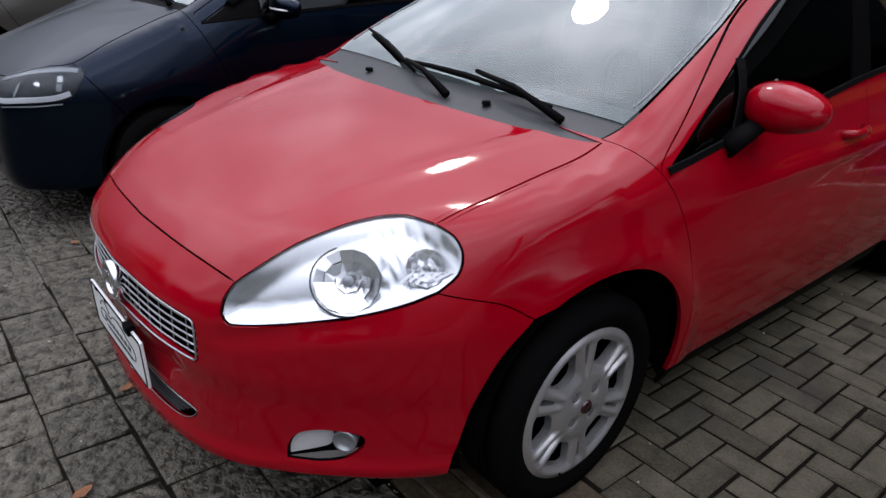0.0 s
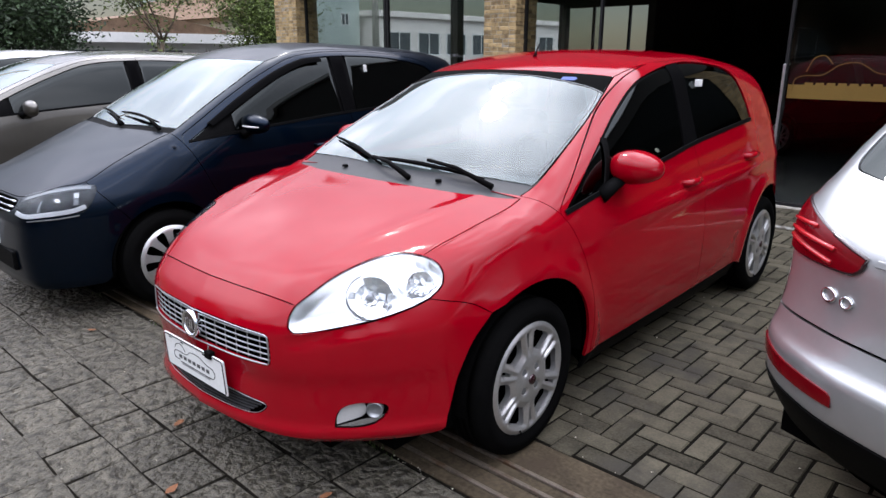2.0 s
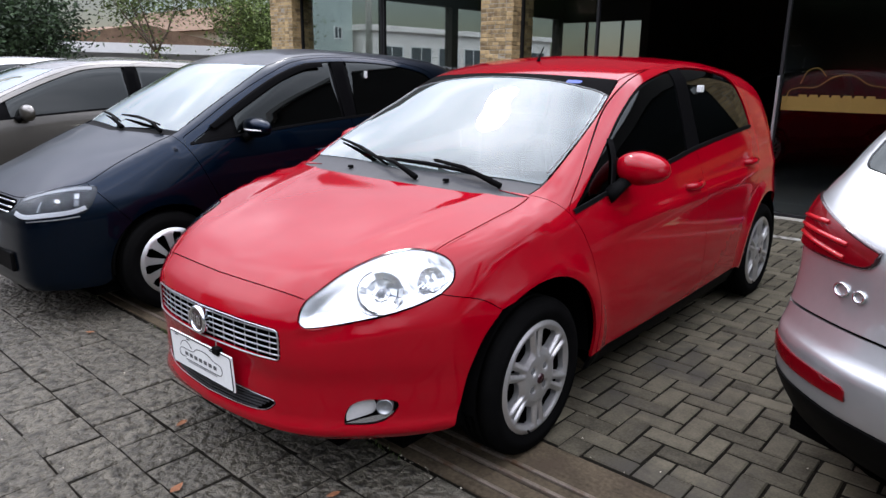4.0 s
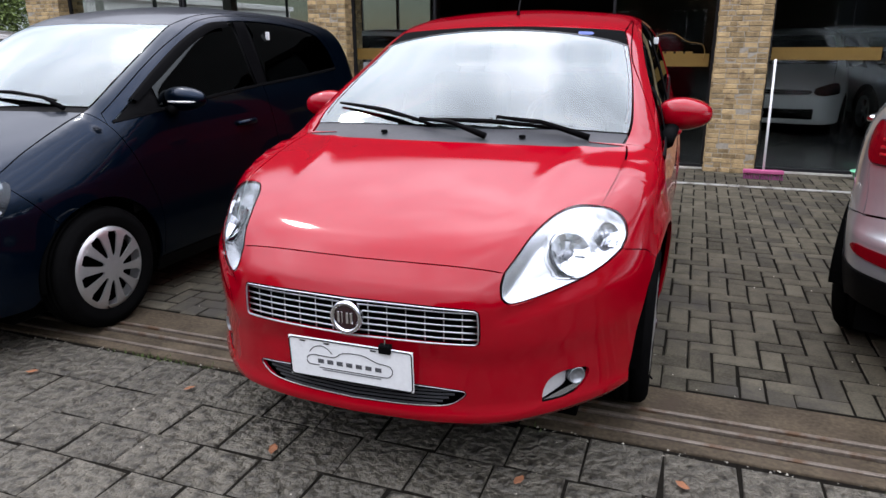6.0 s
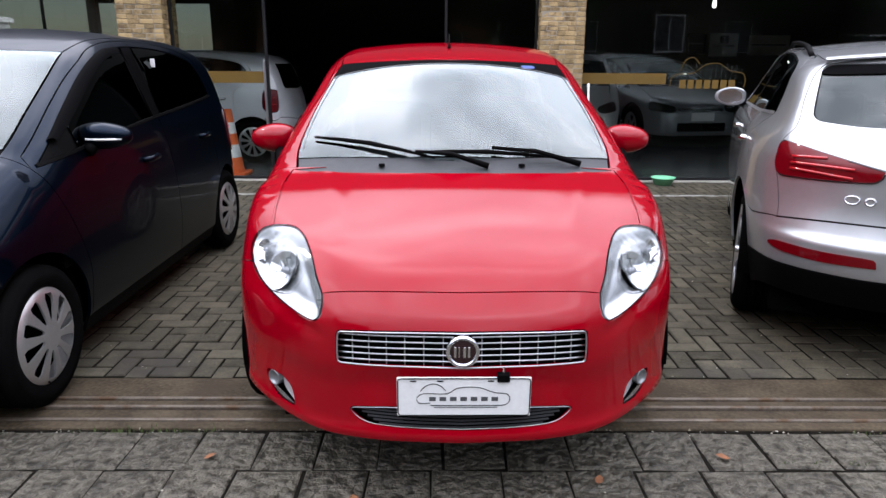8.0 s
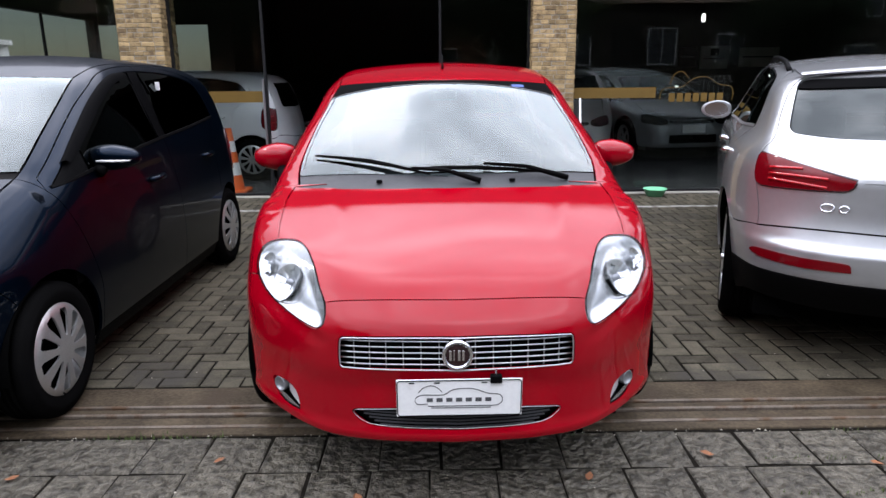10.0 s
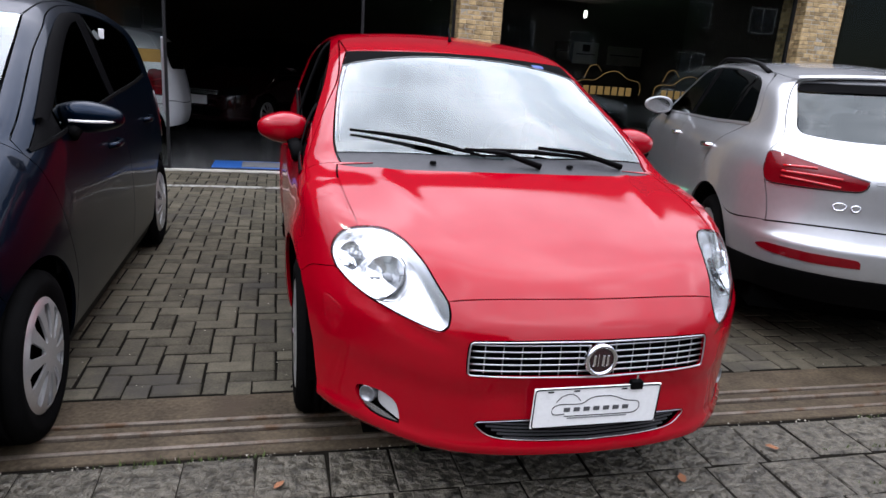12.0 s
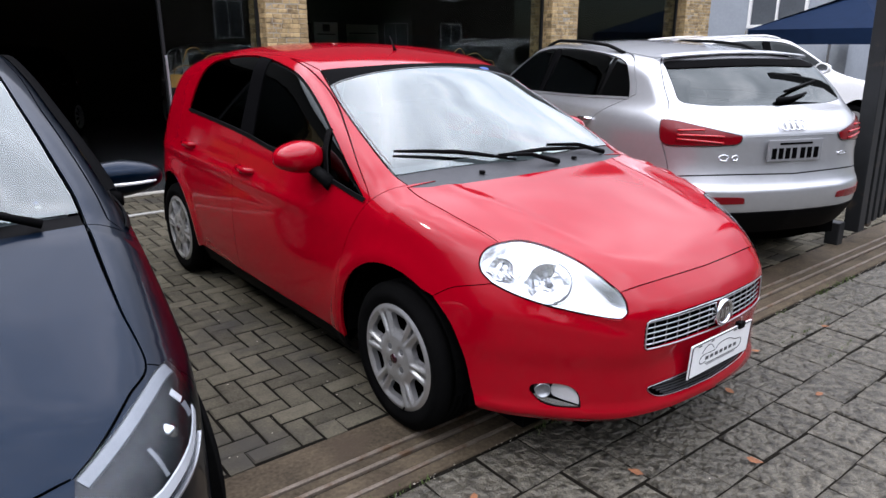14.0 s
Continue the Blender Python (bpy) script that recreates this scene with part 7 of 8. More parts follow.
def lay_pavement():
    pav = thing("pavement", "rough grey-brown stone slab pavement with dark joints", "pavement", kind="structure")
    meshes = [block_mesh("slab", 0.238, 0.205, 0.05, 0.005, 0.006, s, M_SLAB, M_JOINT) for s in range(10)]
    spots = []
    rnd = random.Random(3)
    row = 0
    y = TRACK0 - 0.018 - 0.125
    high = [0.25, 0.228, 0.203, 0.212]
    while y > -4.2:
        x = -14 + (row % 2) * 0.11 + rnd.uniform(-0.04, 0.04)
        while x < 16:
            w = 0.232 + rnd.uniform(-0.014, 0.014)
            if not (y < -2.4 and abs(x) > 7):
                spots.append((x + w / 2, y, math.pi * rnd.randrange(2), (w - (0.011 if x > 0.8 else 0.006)) / 0.238, (high[min(row, 3)] - (0.011 if x > 0.8 else 0.006)) / 0.205))
            x += w
        y -= (high[min(row, 3)] + high[min(row + 1, 3)]) / 2
        row += 1
    lay(pav, "slab", meshes, spots, lambda s: abs(s[0]) * 0.75 + abs(s[1] + 0.1), "far_slabs", M_SLAB)
    yard = thing("forecourt_paving", "grey herringbone concrete pavers of the forecourt", "pavers", kind="structure")
    meshes = [block_mesh("paver", 0.187, 0.089, 0.06, 0.006, 0.0018, s, M_PAVER, M_JOINT) for s in range(6)]
    L, W = 0.196, 0.098
    spots, cut = [], []
    for i in range(-96, 74):
        for j in range(-40, 47):
            # pairs of one lying and one standing paver, stepped along the diagonal
            x, y = 1.05 + i * W + j * L, 1.742 - i * W + j * L
            px, py = x + L / 2, y - W / 2
            if -13 < px < 14 and TRACK1 + W / 2 < py < FACADE - 0.04:
                spots.append((px, py, 0.0))
            qx, qy = x + W / 2, y - W - L / 2
            if -13 < qx < 14 and TRACK1 + L / 2 < qy < FACADE - 0.12:
                spots.append((qx, qy, math.pi / 2))
            for cx, cy, w, l in ((px, py, L, W), (qx, qy, W, L)):
                for edge, sg in ((TRACK1, 1), (FACADE - 0.05, -1)):
                    # pieces cut to fit along the track and the sill
                    keep = (cy + sg * l / 2 - edge) * sg
                    if -13 < cx < 14 and 0.02 < keep < l - 0.002 and not (sg < 0 and keep < l and cy < FACADE - 0.12 and l == L):
                        cut.append((cx, edge + sg * keep / 2, w, keep))
    bm = bmesh.new()
    for cx, cy, w, l in cut:
        box(bm, (cx - w / 2 + 0.003, cy - l / 2 + 0.003, -0.05), (cx + w / 2 - 0.003, cy + l / 2 - 0.003, random.uniform(-0.003, 0.001)))
    edge = part("cut_pavers", bm, M_PAVER, yard)
    edge["kind"] = "stuff"
    lay(yard, "paver", meshes, spots, lambda s: min(abs(s[0] - 1.3), abs(s[0] + 1.25)) * 1.2 + abs(s[1] - 1.6) * 0.6, "far_pavers", M_PAVER)


# ---------------------------------------------------------------- showroom
M_STONE = mat("yellow_brown_stone", (0.36, 0.26, 0.13), 0.8, 0, 0.3, 14, bump=0.004, bump_scale=60, dirt=(0.16, 0.11, 0.06), dirt_scale=9, dirt_at=0.55, rand=0.3)
M_MORTAR = mat("pale_mortar", (0.32, 0.29, 0.23), 0.9, 0, 0.2, 30)
M_FRAME = mat("black_window_frame", (0.02, 0.02, 0.021), 0.4, 0.3, 0.1, 20)
# tile grey lowered so that the colour itself carries the indoor shade
M_FLOOR = mat("shaded_floor_tile", (0.055, 0.057, 0.057), 0.25, 0, 0.08, 3, dirt=(0.11, 0.11, 0.105), dirt_scale=2)
# inner walls and ceiling: the gloom of the room is put into their colours
M_WALLIN = mat("shaded_inner_wall", (0.035, 0.031, 0.025), 0.85, 0, 0.08, 2)
M_CEIL = mat("shaded_ceiling", (0.018, 0.018, 0.018), 0.9, 0, 0.1, 2)
M_WALL = mat("painted_render", (0.45, 0.43, 0.38), 0.85, 0, 0.1, 2, dirt=(0.3, 0.28, 0.25), dirt_scale=1.5)
M_UPPER = mat("charcoal_painted_render", (0.06, 0.058, 0.055), 0.8, 0, 0.1, 2)
M_GOLD = mat("gold_film", (0.17, 0.105, 0.025), 0.5, 0.2, 0.06, 8)
G_SHOP = glass("shop_glass", (0.80, 0.83, 0.82), 0.65)
PILLARS = [(-8.15, -7.55), (-3.60, -3.10), (1.03, 1.52), (5.42, 5.98), (8.75, 9.5)]


def pillar(x0, x1, fine):
    p = thing("stone_pillar", "pillar faced with yellow-brown split stone strips", "pillar", kind="structure")
    box_part("pillar_core", (x0 + 0.012, FACADE - 0.19, -0.03), (x1 - 0.012, FACADE + 0.24, 3.6), M_MORTAR, p, bevel=0)
    rnd = random.Random(int(x0 * 100))
    V, F, k, count = [], [], 0, 0
    shared = [block_mesh("stone", 0.118, 0.045, 0.03, 0.004, 0.003, s, M_STONE) for s in range(8)]
    faces = [(Matrix.Translation((x0, FACADE - 0.19, 0)) @ Matrix.Rotation(radians(90), 4, 'X'), x1 - x0),
             (Matrix.Translation((x0, FACADE + 0.24, 0)) @ Matrix.Rotation(radians(-90), 4, 'Z') @ Matrix.Rotation(radians(90), 4, 'X'), 0.43),
             (Matrix.Translation((x1, FACADE - 0.19, 0)) @ Matrix.Rotation(radians(90), 4, 'Z') @ Matrix.Rotation(radians(90), 4, 'X'), 0.43)]
    for fi, (fm, w) in enumerate(faces):
        for row in range(73):
            z = 0.05 * row
            cuts = [0.0]
            while cuts[-1] < w - 0.16:
                cuts.append(cuts[-1] + rnd.uniform(0.07, 0.145))
            cuts = [c * (w / (cuts[-1] + 0.1)) for c in cuts] + [w]
            for u0, u1 in zip(cuts, cuts[1:]):
                m = fm @ Matrix.Translation(((u0 + u1) / 2, z + 0.025, rnd.uniform(0.0, 0.007))) @ Matrix.Diagonal(((u1 - u0 - 0.004) / 0.118, 1, 1, 1))
                me = shared[rnd.randrange(8)]
                if fine and fi == 0 and count < 280 and row < 62:
                    ob = new("stone", me)
                    ob.parent = p
                    ob.matrix_basis = m
                    count += 1
                else:
                    vs = [m @ v.co for v in me.vertices]
                    V += vs
                    F += [tuple(k + j for j in f.vertices) for f in me.polygons]
                    k += len(vs)
    rest = mesh_obj("stone_facing", V, F, M_STONE, p, smooth=False)
    rest["kind"] = "stuff"


def pane(x0, x1, z0, z1, name="window"):
    w = thing(name, "large clear shop window in thin black frames", "window", kind="structure")
    y = FACADE
    g = box_part("pane", (x0 + 0.02, y - 0.004, z0 + 0.02), (x1 - 0.02, y + 0.004, z1 - 0.02), G_SHOP, w, "clear glass", 0)
    g.visible_shadow = False
    for a, b in (((x0, z0), (x0 + 0.03, z1)), ((x1 - 0.03, z0), (x1, z1)), ((x0 + 0.03, z0), (x1 - 0.03, z0 + 0.03)), ((x0 + 0.03, z1 - 0.03), (x1 - 0.03, z1))):
        box_part("window_frame", (a[0], y - 0.025, a[1]), (b[0], y + 0.025, b[1]), M_FRAME, w, bevel=0.003)
    return w


def film(x0, x1, z0, z1):
    return tagged(box_part("gold_band", (x0, FACADE - 0.007, z0), (x1, FACADE - 0.005, z1), M_GOLD, bevel=0), "gold film band stuck on the shop glass", "window film", kind="structure")


def car_outline(x, z, s):
    t = thing("window_emblem", "gold line emblem stuck on the shop glass", "emblem")
    for pts, r in (([(-0.48, 0.0), (-0.46, 0.12), (-0.36, 0.16), (-0.2, 0.17), (-0.05, 0.27), (0.12, 0.29), (0.28, 0.2), (0.44, 0.17), (0.48, 0.08), (0.47, 0.0)], 0.009),
                   ([(-0.36, 0.2), (-0.30, 0.33), (-0.2, 0.36), (-0.12, 0.28)], 0.009)):
        bm = bmesh.new()
        tube(bm, [(x + a * s, FACADE - 0.008, z + b * s) for a, b in spline(pts, 0.03)], r * s, 5, flat=0.5)
        part("emblem_line", bm, M_GOLD, t)
    for k in range(7):
        bm = bmesh.new()
        box(bm, (x + (-0.36 + 0.105 * k) * s, FACADE - 0.009, z - 0.02 * s), (x + (-0.28 + 0.105 * k) * s, FACADE - 0.006, z + 0.09 * s), 0)
        part("emblem_bar", bm, M_GOLD, t)


def build_showroom():
    H = 3.4
    for i, (a, b) in enumerate(PILLARS):
        pillar(a, b, i == 2)
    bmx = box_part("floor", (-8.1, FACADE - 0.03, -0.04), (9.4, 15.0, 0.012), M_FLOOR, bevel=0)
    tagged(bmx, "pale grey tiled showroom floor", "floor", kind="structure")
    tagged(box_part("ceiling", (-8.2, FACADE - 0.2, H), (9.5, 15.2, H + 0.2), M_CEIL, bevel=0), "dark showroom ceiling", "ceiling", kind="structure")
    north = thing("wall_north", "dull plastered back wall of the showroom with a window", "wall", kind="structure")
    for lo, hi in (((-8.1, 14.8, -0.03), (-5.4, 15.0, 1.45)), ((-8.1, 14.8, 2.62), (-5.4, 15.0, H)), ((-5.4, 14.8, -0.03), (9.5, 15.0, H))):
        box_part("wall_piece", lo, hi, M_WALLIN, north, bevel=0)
    g = box_part("pane", (-8.1, 14.89, 1.45), (-5.4, 14.9, 2.62), G_SHOP, north, "clear glass", 0)
    g.visible_shadow = False
    for x in (-7.3, -6.3):
        box_part("mullion", (x - 0.03, 14.86, 1.45), (x + 0.03, 14.93, 2.62), M_FRAME, north, bevel=0.003)
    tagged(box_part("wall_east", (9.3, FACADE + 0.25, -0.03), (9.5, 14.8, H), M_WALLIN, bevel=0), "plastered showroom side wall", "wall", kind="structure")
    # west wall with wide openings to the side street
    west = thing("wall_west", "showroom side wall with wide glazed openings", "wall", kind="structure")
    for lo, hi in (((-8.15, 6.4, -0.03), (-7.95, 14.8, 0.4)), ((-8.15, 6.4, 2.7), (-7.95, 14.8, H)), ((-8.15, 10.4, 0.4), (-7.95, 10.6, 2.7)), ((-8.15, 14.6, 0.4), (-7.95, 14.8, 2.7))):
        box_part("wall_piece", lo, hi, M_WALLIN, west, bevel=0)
    for y0, y1 in ((6.4, 10.4), (10.6, 14.6)):
        g = box_part("pane", (-8.06, y0, 0.4), (-8.05, y1, 2.7), G_SHOP, west, "clear glass", 0)
        g.visible_shadow = False
        box_part("mullion", (-8.08, (y0 + y1) / 2 - 0.025, 0.4), (-8.03, (y0 + y1) / 2 + 0.025, 2.7), M_FRAME, west, bevel=0.003)
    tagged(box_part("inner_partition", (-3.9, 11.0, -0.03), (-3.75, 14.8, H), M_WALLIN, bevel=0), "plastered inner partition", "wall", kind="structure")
    tagged(box_part("fascia", (-8.2, FACADE - 0.22, 2.55), (9.6, FACADE + 0.26, 4.3), M_UPPER, bevel=0.01), "dark painted upper front over the shop windows", "wall", kind="structure")
    tagged(box_part("parapet_cap", (-8.3, FACADE - 0.30, 4.304), (9.7, FACADE + 0.34, 4.42), mat("white_parapet_paint", (0.72, 0.72, 0.70), 0.7, 0, 0.06, 3), bevel=0.01), "white parapet cap along the roof edge", "wall trim", kind="structure")
    # bays
    pane(-7.55, -5.6, 0.02, 2.55)
    pane(-5.58, -3.6, 0.02, 2.55)
    doors = [pane(-3.10, -2.02, 0.02, 2.55, "sliding_door"), pane(-0.02, 1.03, 0.02, 2.55, "sliding_door")]
    pane(1.52, 5.42, 0.02, 2.55)
    pane(5.98, 8.75, 0.02, 2.55)
    for x in (-2.055, -0.005):
        box_part("pull_handle", (x - 0.012, FACADE - 0.075, 0.62), (x + 0.012, FACADE - 0.05, 1.38), M_SATIN, doors[x > -1], "steel pull handle", 0.006)
        for z in (0.70, 1.30):
            box_part("handle_foot", (x - 0.008, FACADE - 0.05, z - 0.01), (x + 0.008, FACADE - 0.0255, z + 0.01), M_SATIN, doors[x > -1])
    film(-3.05, -2.08, 1.12, 1.25)
    film(0.03, 0.98, 1.06, 1.19)
    film(1.56, 2.52, 1.13, 1.25)
    car_outline(3.0, 1.10, 0.9)
    car_outline(4.05, 1.10, 0.9)
    car_outline(0.5, 1.13, 0.9)
    tagged(box_part("door_sill", (-3.1, FACADE - 0.05, -0.03), (8.7, FACADE + 0.02, 0.016), M_WALL, bevel=0.004), "pale threshold strip at the shop front", "threshold", kind="structure")
    # pendant lamp and posters deep inside
    lamp = thing("pendant_lamp", "small bright white lamp hanging from the showroom ceiling", "lamp")
    glow = bpy.data.materials.new("lamp_glow")
    glow.use_nodes = True
    gb = glow.node_tree.nodes["Principled BSDF"]
    gb.inputs["Emission Color"].default_value, gb.inputs["Emission Strength"].default_value = (1.0, 0.97, 0.92, 1), 9.0
    bm = bmesh.new()
    lathe(bm, [(0.0, 2.38), (0.025, 2.385), (0.034, 2.42), (0.034, 2.48), (0.022, 2.53), (0.0, 2.535)], 16, 2, (5.23, 12.0, 0))
    part("bulb", bm, glow, lamp, "glowing white bulb", smooth=True)
    bm = bmesh.new()
    tube(bm, [(5.23, 12.0, 2.53), (5.23, 12.0, H)], 0.006, 6)
    part("cord", bm, M_BLACKPL, lamp)
    for x0, x1, z0, z1, mt, lb in ((6.28, 6.95, 1.50, 2.02, M_WHITEWOOD, "white poster with a dark mark on the back wall"), (7.21, 8.17, 1.53, 1.98, M_WALL, "grey poster on the back wall"), (5.75, 6.2, 1.55, 2.0, M_MAROON, "dark red poster on the back wall")):
        p = thing("wall_poster", lb, "poster")
        box_part("sheet", (x0, 14.785, z0), (x1, 14.797, z1), mt, p, bevel=0.002)
        box_part("poster_bar", (x0 + 0.08, 14.781, z0 + 0.22), (x1 - 0.08, 14.7845, z0 + 0.25), M_GREYPL, p, bevel=0)
        if mt is M_WHITEWOOD:
            box_part("poster_mark", (6.52, 14.781, 1.80), (6.72, 14.7845, 1.97), M_INK, p, bevel=0)
    tagged(box_part("blue_floor_mark", (-1.62, 6.3, 0.013), (-0.5, 6.8, 0.017), mat("blue_floor_paint", (0.03, 0.12, 0.40), 0.4, 0, 0.1, 8), bevel=0), "blue painted mark on the showroom floor", "floor mark", kind="structure")
    tagged(box_part("grey_mat", (-1.30, 6.36, 0.0171), (-0.56, 6.72, 0.023), mat("grey_rubber_mat", (0.16, 0.165, 0.17), 0.8, 0, 0.15, 14), bevel=0.003), "grey mat on the blue floor mark", "floor mat")
    tagged(box_part("white_line", (-13, 5.22, -0.003), (13, 5.29, 0.0045), mat("worn_white_line", (0.34, 0.34, 0.31), 0.8, 0, 0.15, 12, dirt=(0.11, 0.10, 0.085), dirt_scale=9, dirt_at=0.46), bevel=0), "worn white line painted on the pavers", "floor mark", kind="structure")


# ---------------------------------------------------------------- round about: gate, trees, houses, small things
M_GATE = mat("dark_grey_gate_paint", (0.016, 0.017, 0.018), 0.5, 0.2, 0.12, 10, dirt=(0.06, 0.045, 0.03), dirt_scale=5, dirt_at=0.6)
M_BARK = mat("bark", (0.11, 0.085, 0.06), 0.9, 0, 0.3, 12, bump=0.01, bump_scale=30)
M_LEAF = mat("leaf_green", (0.10, 0.14, 0.035), 0.6, 0, 0.4, 6, rand=0.5)
M_LEAF2 = mat("dark_leaf_green", (0.028, 0.05, 0.02), 0.6, 0, 0.4, 6, rand=0.5)
M_TILE = mat("clay_roof", (0.17, 0.11, 0.07), 0.85, 0, 0.25, 5)
M_BRICKWALL = mat("brown_brick_wall", (0.20, 0.11, 0.065), 0.9, 0, 0.2, 4)
M_PINK = mat("pale_pink_render", (0.85, 0.78, 0.74), 0.85, 0, 0.06, 2, dirt=(0.66, 0.59, 0.55), dirt_scale=1)
M_GREYHOUSE = mat("grey_blue_render", (0.30, 0.33, 0.36), 0.85, 0, 0.06, 2)
M_DARKHOUSE = mat("dark_brown_render", (0.07, 0.06, 0.05), 0.85, 0, 0.1, 2)
M_CREAM = mat("cream_render", (0.42, 0.38, 0.30), 0.85, 0, 0.08, 2)
M_WINDOW = mat("dark_window_pane", (0.09, 0.10, 0.11), 0.08, 0, 0.1, 3)
M_WHITEWOOD = mat("white_woodwork", (0.75, 0.75, 0.73), 0.5, 0, 0.04, 8)
M_TENT = mat("dark_blue_canvas", (0.006, 0.014, 0.035), 0.8, 0, 0.12, 6, spec=0.04)


def gate(x0, x1, y, h):
    g = thing("sliding_gate", "dark grey sliding gate of upright metal slats", "gate")
    box_part("gate_post", (x0, y - 0.055, 0.03), (x0 + 0.11, y + 0.055, h), M_GATE, g, bevel=0.006)
    for z in (0.12, h * 0.52, h - 0.12):
        box_part("gate_rail", (x0 + 0.112, y - 0.03, z - 0.035), (x1, y + 0.03, z + 0.035), M_GATE, g)
    k = 0
    x = x0 + 0.16
    while x < x1:
        box_part("gate_slat", (x, y - 0.052, 0.06), (x + 0.07, y - 0.031, h - 0.02), M_GATE, g, bevel=0.003)
        x += 0.115
    bm = bmesh.new()
    lathe(bm, [(0.0, -0.02), (0.05, -0.02), (0.055, -0.012), (0.045, 0.0), (0.055, 0.012), (0.05, 0.02), (0, 0.02)], 20, 1, (x0 + 0.3, y, 0.055))
    part("gate_roller", bm, M_RAIL, g, smooth=True)
    return g


def tree(seed, h, spread, leaf_m, n_leaf, label, fork=0.36, leaf=1.0):
    """A tapered trunk that forks into limbs, with a loose crown of single leaves in clumps."""
    rnd = random.Random(seed)
    t = thing("tree", label, "tree")
    bm = bmesh.new()
    tips = []

    def limb(p, d, length, r, depth):
        pts, rs = [p], [r]
        for k in range(4):
            d = (d + Vector((rnd.uniform(-0.25, 0.25), rnd.uniform(-0.25, 0.25), rnd.uniform(-0.05, 0.18)))).normalized()
            p = p + d * length / 4
            pts.append(p)
            rs.append(r * (1 - 0.14 * (k + 1)))
        tube(bm, pts, rs, 7 if depth < 2 else 5)
        if depth >= 3:
            tips.append(p)
            return
        for _ in range(3 if depth else 5):
            a = rnd.uniform(0, 2 * math.pi)
            s = rnd.uniform(0.45, 0.9)
            nd = (d * 0.7 + Vector((math.cos(a), math.sin(a), rnd.uniform(0.0, 0.5))) * s).normalized()
            limb(pts[-1] if rnd.random() < 0.6 else pts[-2], nd, length * rnd.uniform(0.55, 0.75), rs[-1] * 0.62, depth + 1)
        tips.append(p)
    limb(Vector((0, 0, -0.05)), Vector((0.05, 0, 1)), h * fork, h * 0.022, 0)
    part("trunk", bm, M_BARK, t, smooth=True)
    V, F = [], []
    for i in range(n_leaf):
        c = tips[rnd.randrange(len(tips))]
        c = c + Vector((rnd.gauss(0, 1), rnd.gauss(0, 1), rnd.gauss(0, 0.8))) * spread
        u = Vector((rnd.uniform(-1, 1), rnd.uniform(-1, 1), rnd.uniform(-0.6, 0.6))).normalized()
        w = u.cross(Vector((rnd.uniform(-1, 1), rnd.uniform(-1, 1), rnd.uniform(-1, 1)))).normalized()
        s = rnd.uniform(0.07, 0.13) * leaf
        k = len(V)
        V += [c - u * s, c + w * s * 0.42 + Vector((0, 0, 0.01)), c + u * s, c - w * s * 0.42 + Vector((0, 0, 0.01))]
        F += [(k, k + 1, k + 2), (k, k + 2, k + 3)]
    crown = mesh_obj("crown", V, F, leaf_m, t, smooth=False)
    return t


def house(name, label, x0, x1, y0, y1, h, wall_m, roof_m, front, wins, roof_h=1.2, eave=0.4):
    """A plain house: walls, pitched or flat roof, windows with frames and sills on its front (direction front: 'n', 's', 'e' or 'w')."""
    t = thing(name, label, "house")
    box_part("wall", (x0, y0, -0.04), (x1, y1, h), wall_m, t, bevel=0.02)
    bm = bmesh.new()
    if roof_h > 0.5:
        ym = (y0 + y1) / 2
        a = [bm.verts.new(v) for v in ((x0 - eave, y0 - eave, h), (x1 + eave, y0 - eave, h), (x1 + eave, y1 + eave, h), (x0 - eave, y1 + eave, h))]
        b = [bm.verts.new(v) for v in ((x0 - eave, ym, h + roof_h), (x1 + eave, ym, h + roof_h))]
        for f in ((a[0], a[1], b[1], b[0]), (a[2], a[3], b[0], b[1]), (a[1], a[2], b[1]), (a[3], a[0], b[0]), (a[3], a[2], a[1], a[0])):
            bm.faces.new(f)
    else:
        box(bm, (x0 - eave, y0 - eave, h), (x1 + eave, y1 + eave, h + 0.35), 0.02)
    part("roof", bm, roof_m, t)
    for u, z, w, hh in wins:
        win = new("window")
        win.parent = t
        if front in "ns":
            y = y1 if front == "n" else y0
            s = 1 if front == "n" else -1
            mk = lambda a, b, d0, d1: ((a[0], min(y + s * d0, y + s * d1), a[1]), (b[0], max(y + s * d0, y + s * d1), b[1]))
        else:
            x = x1 if front == "e" else x0
            s = 1 if front == "e" else -1
            mk = lambda a, b, d0, d1: ((min(x + s * d0, x + s * d1), a[0], a[1]), (max(x + s * d0, x + s * d1), b[0], b[1]))
        box_part("pane", *mk((u, z), (u + w, z + hh), -0.02, 0.012), M_WINDOW, win, bevel=0)
        for a, b in (((u - 0.07, z - 0.07), (u, z + hh + 0.07)), ((u + w, z - 0.07), (u + w + 0.07, z + hh + 0.07)), ((u, z - 0.07), (u + w, z)), ((u, z + hh), (u + w, z + hh + 0.07)), ((u + w / 2 - 0.025, z), (u + w / 2 + 0.025, z + hh))):
            box_part("window_frame", *mk(a, b, -0.02, 0.05), M_WHITEWOOD, win, bevel=0)
    return t


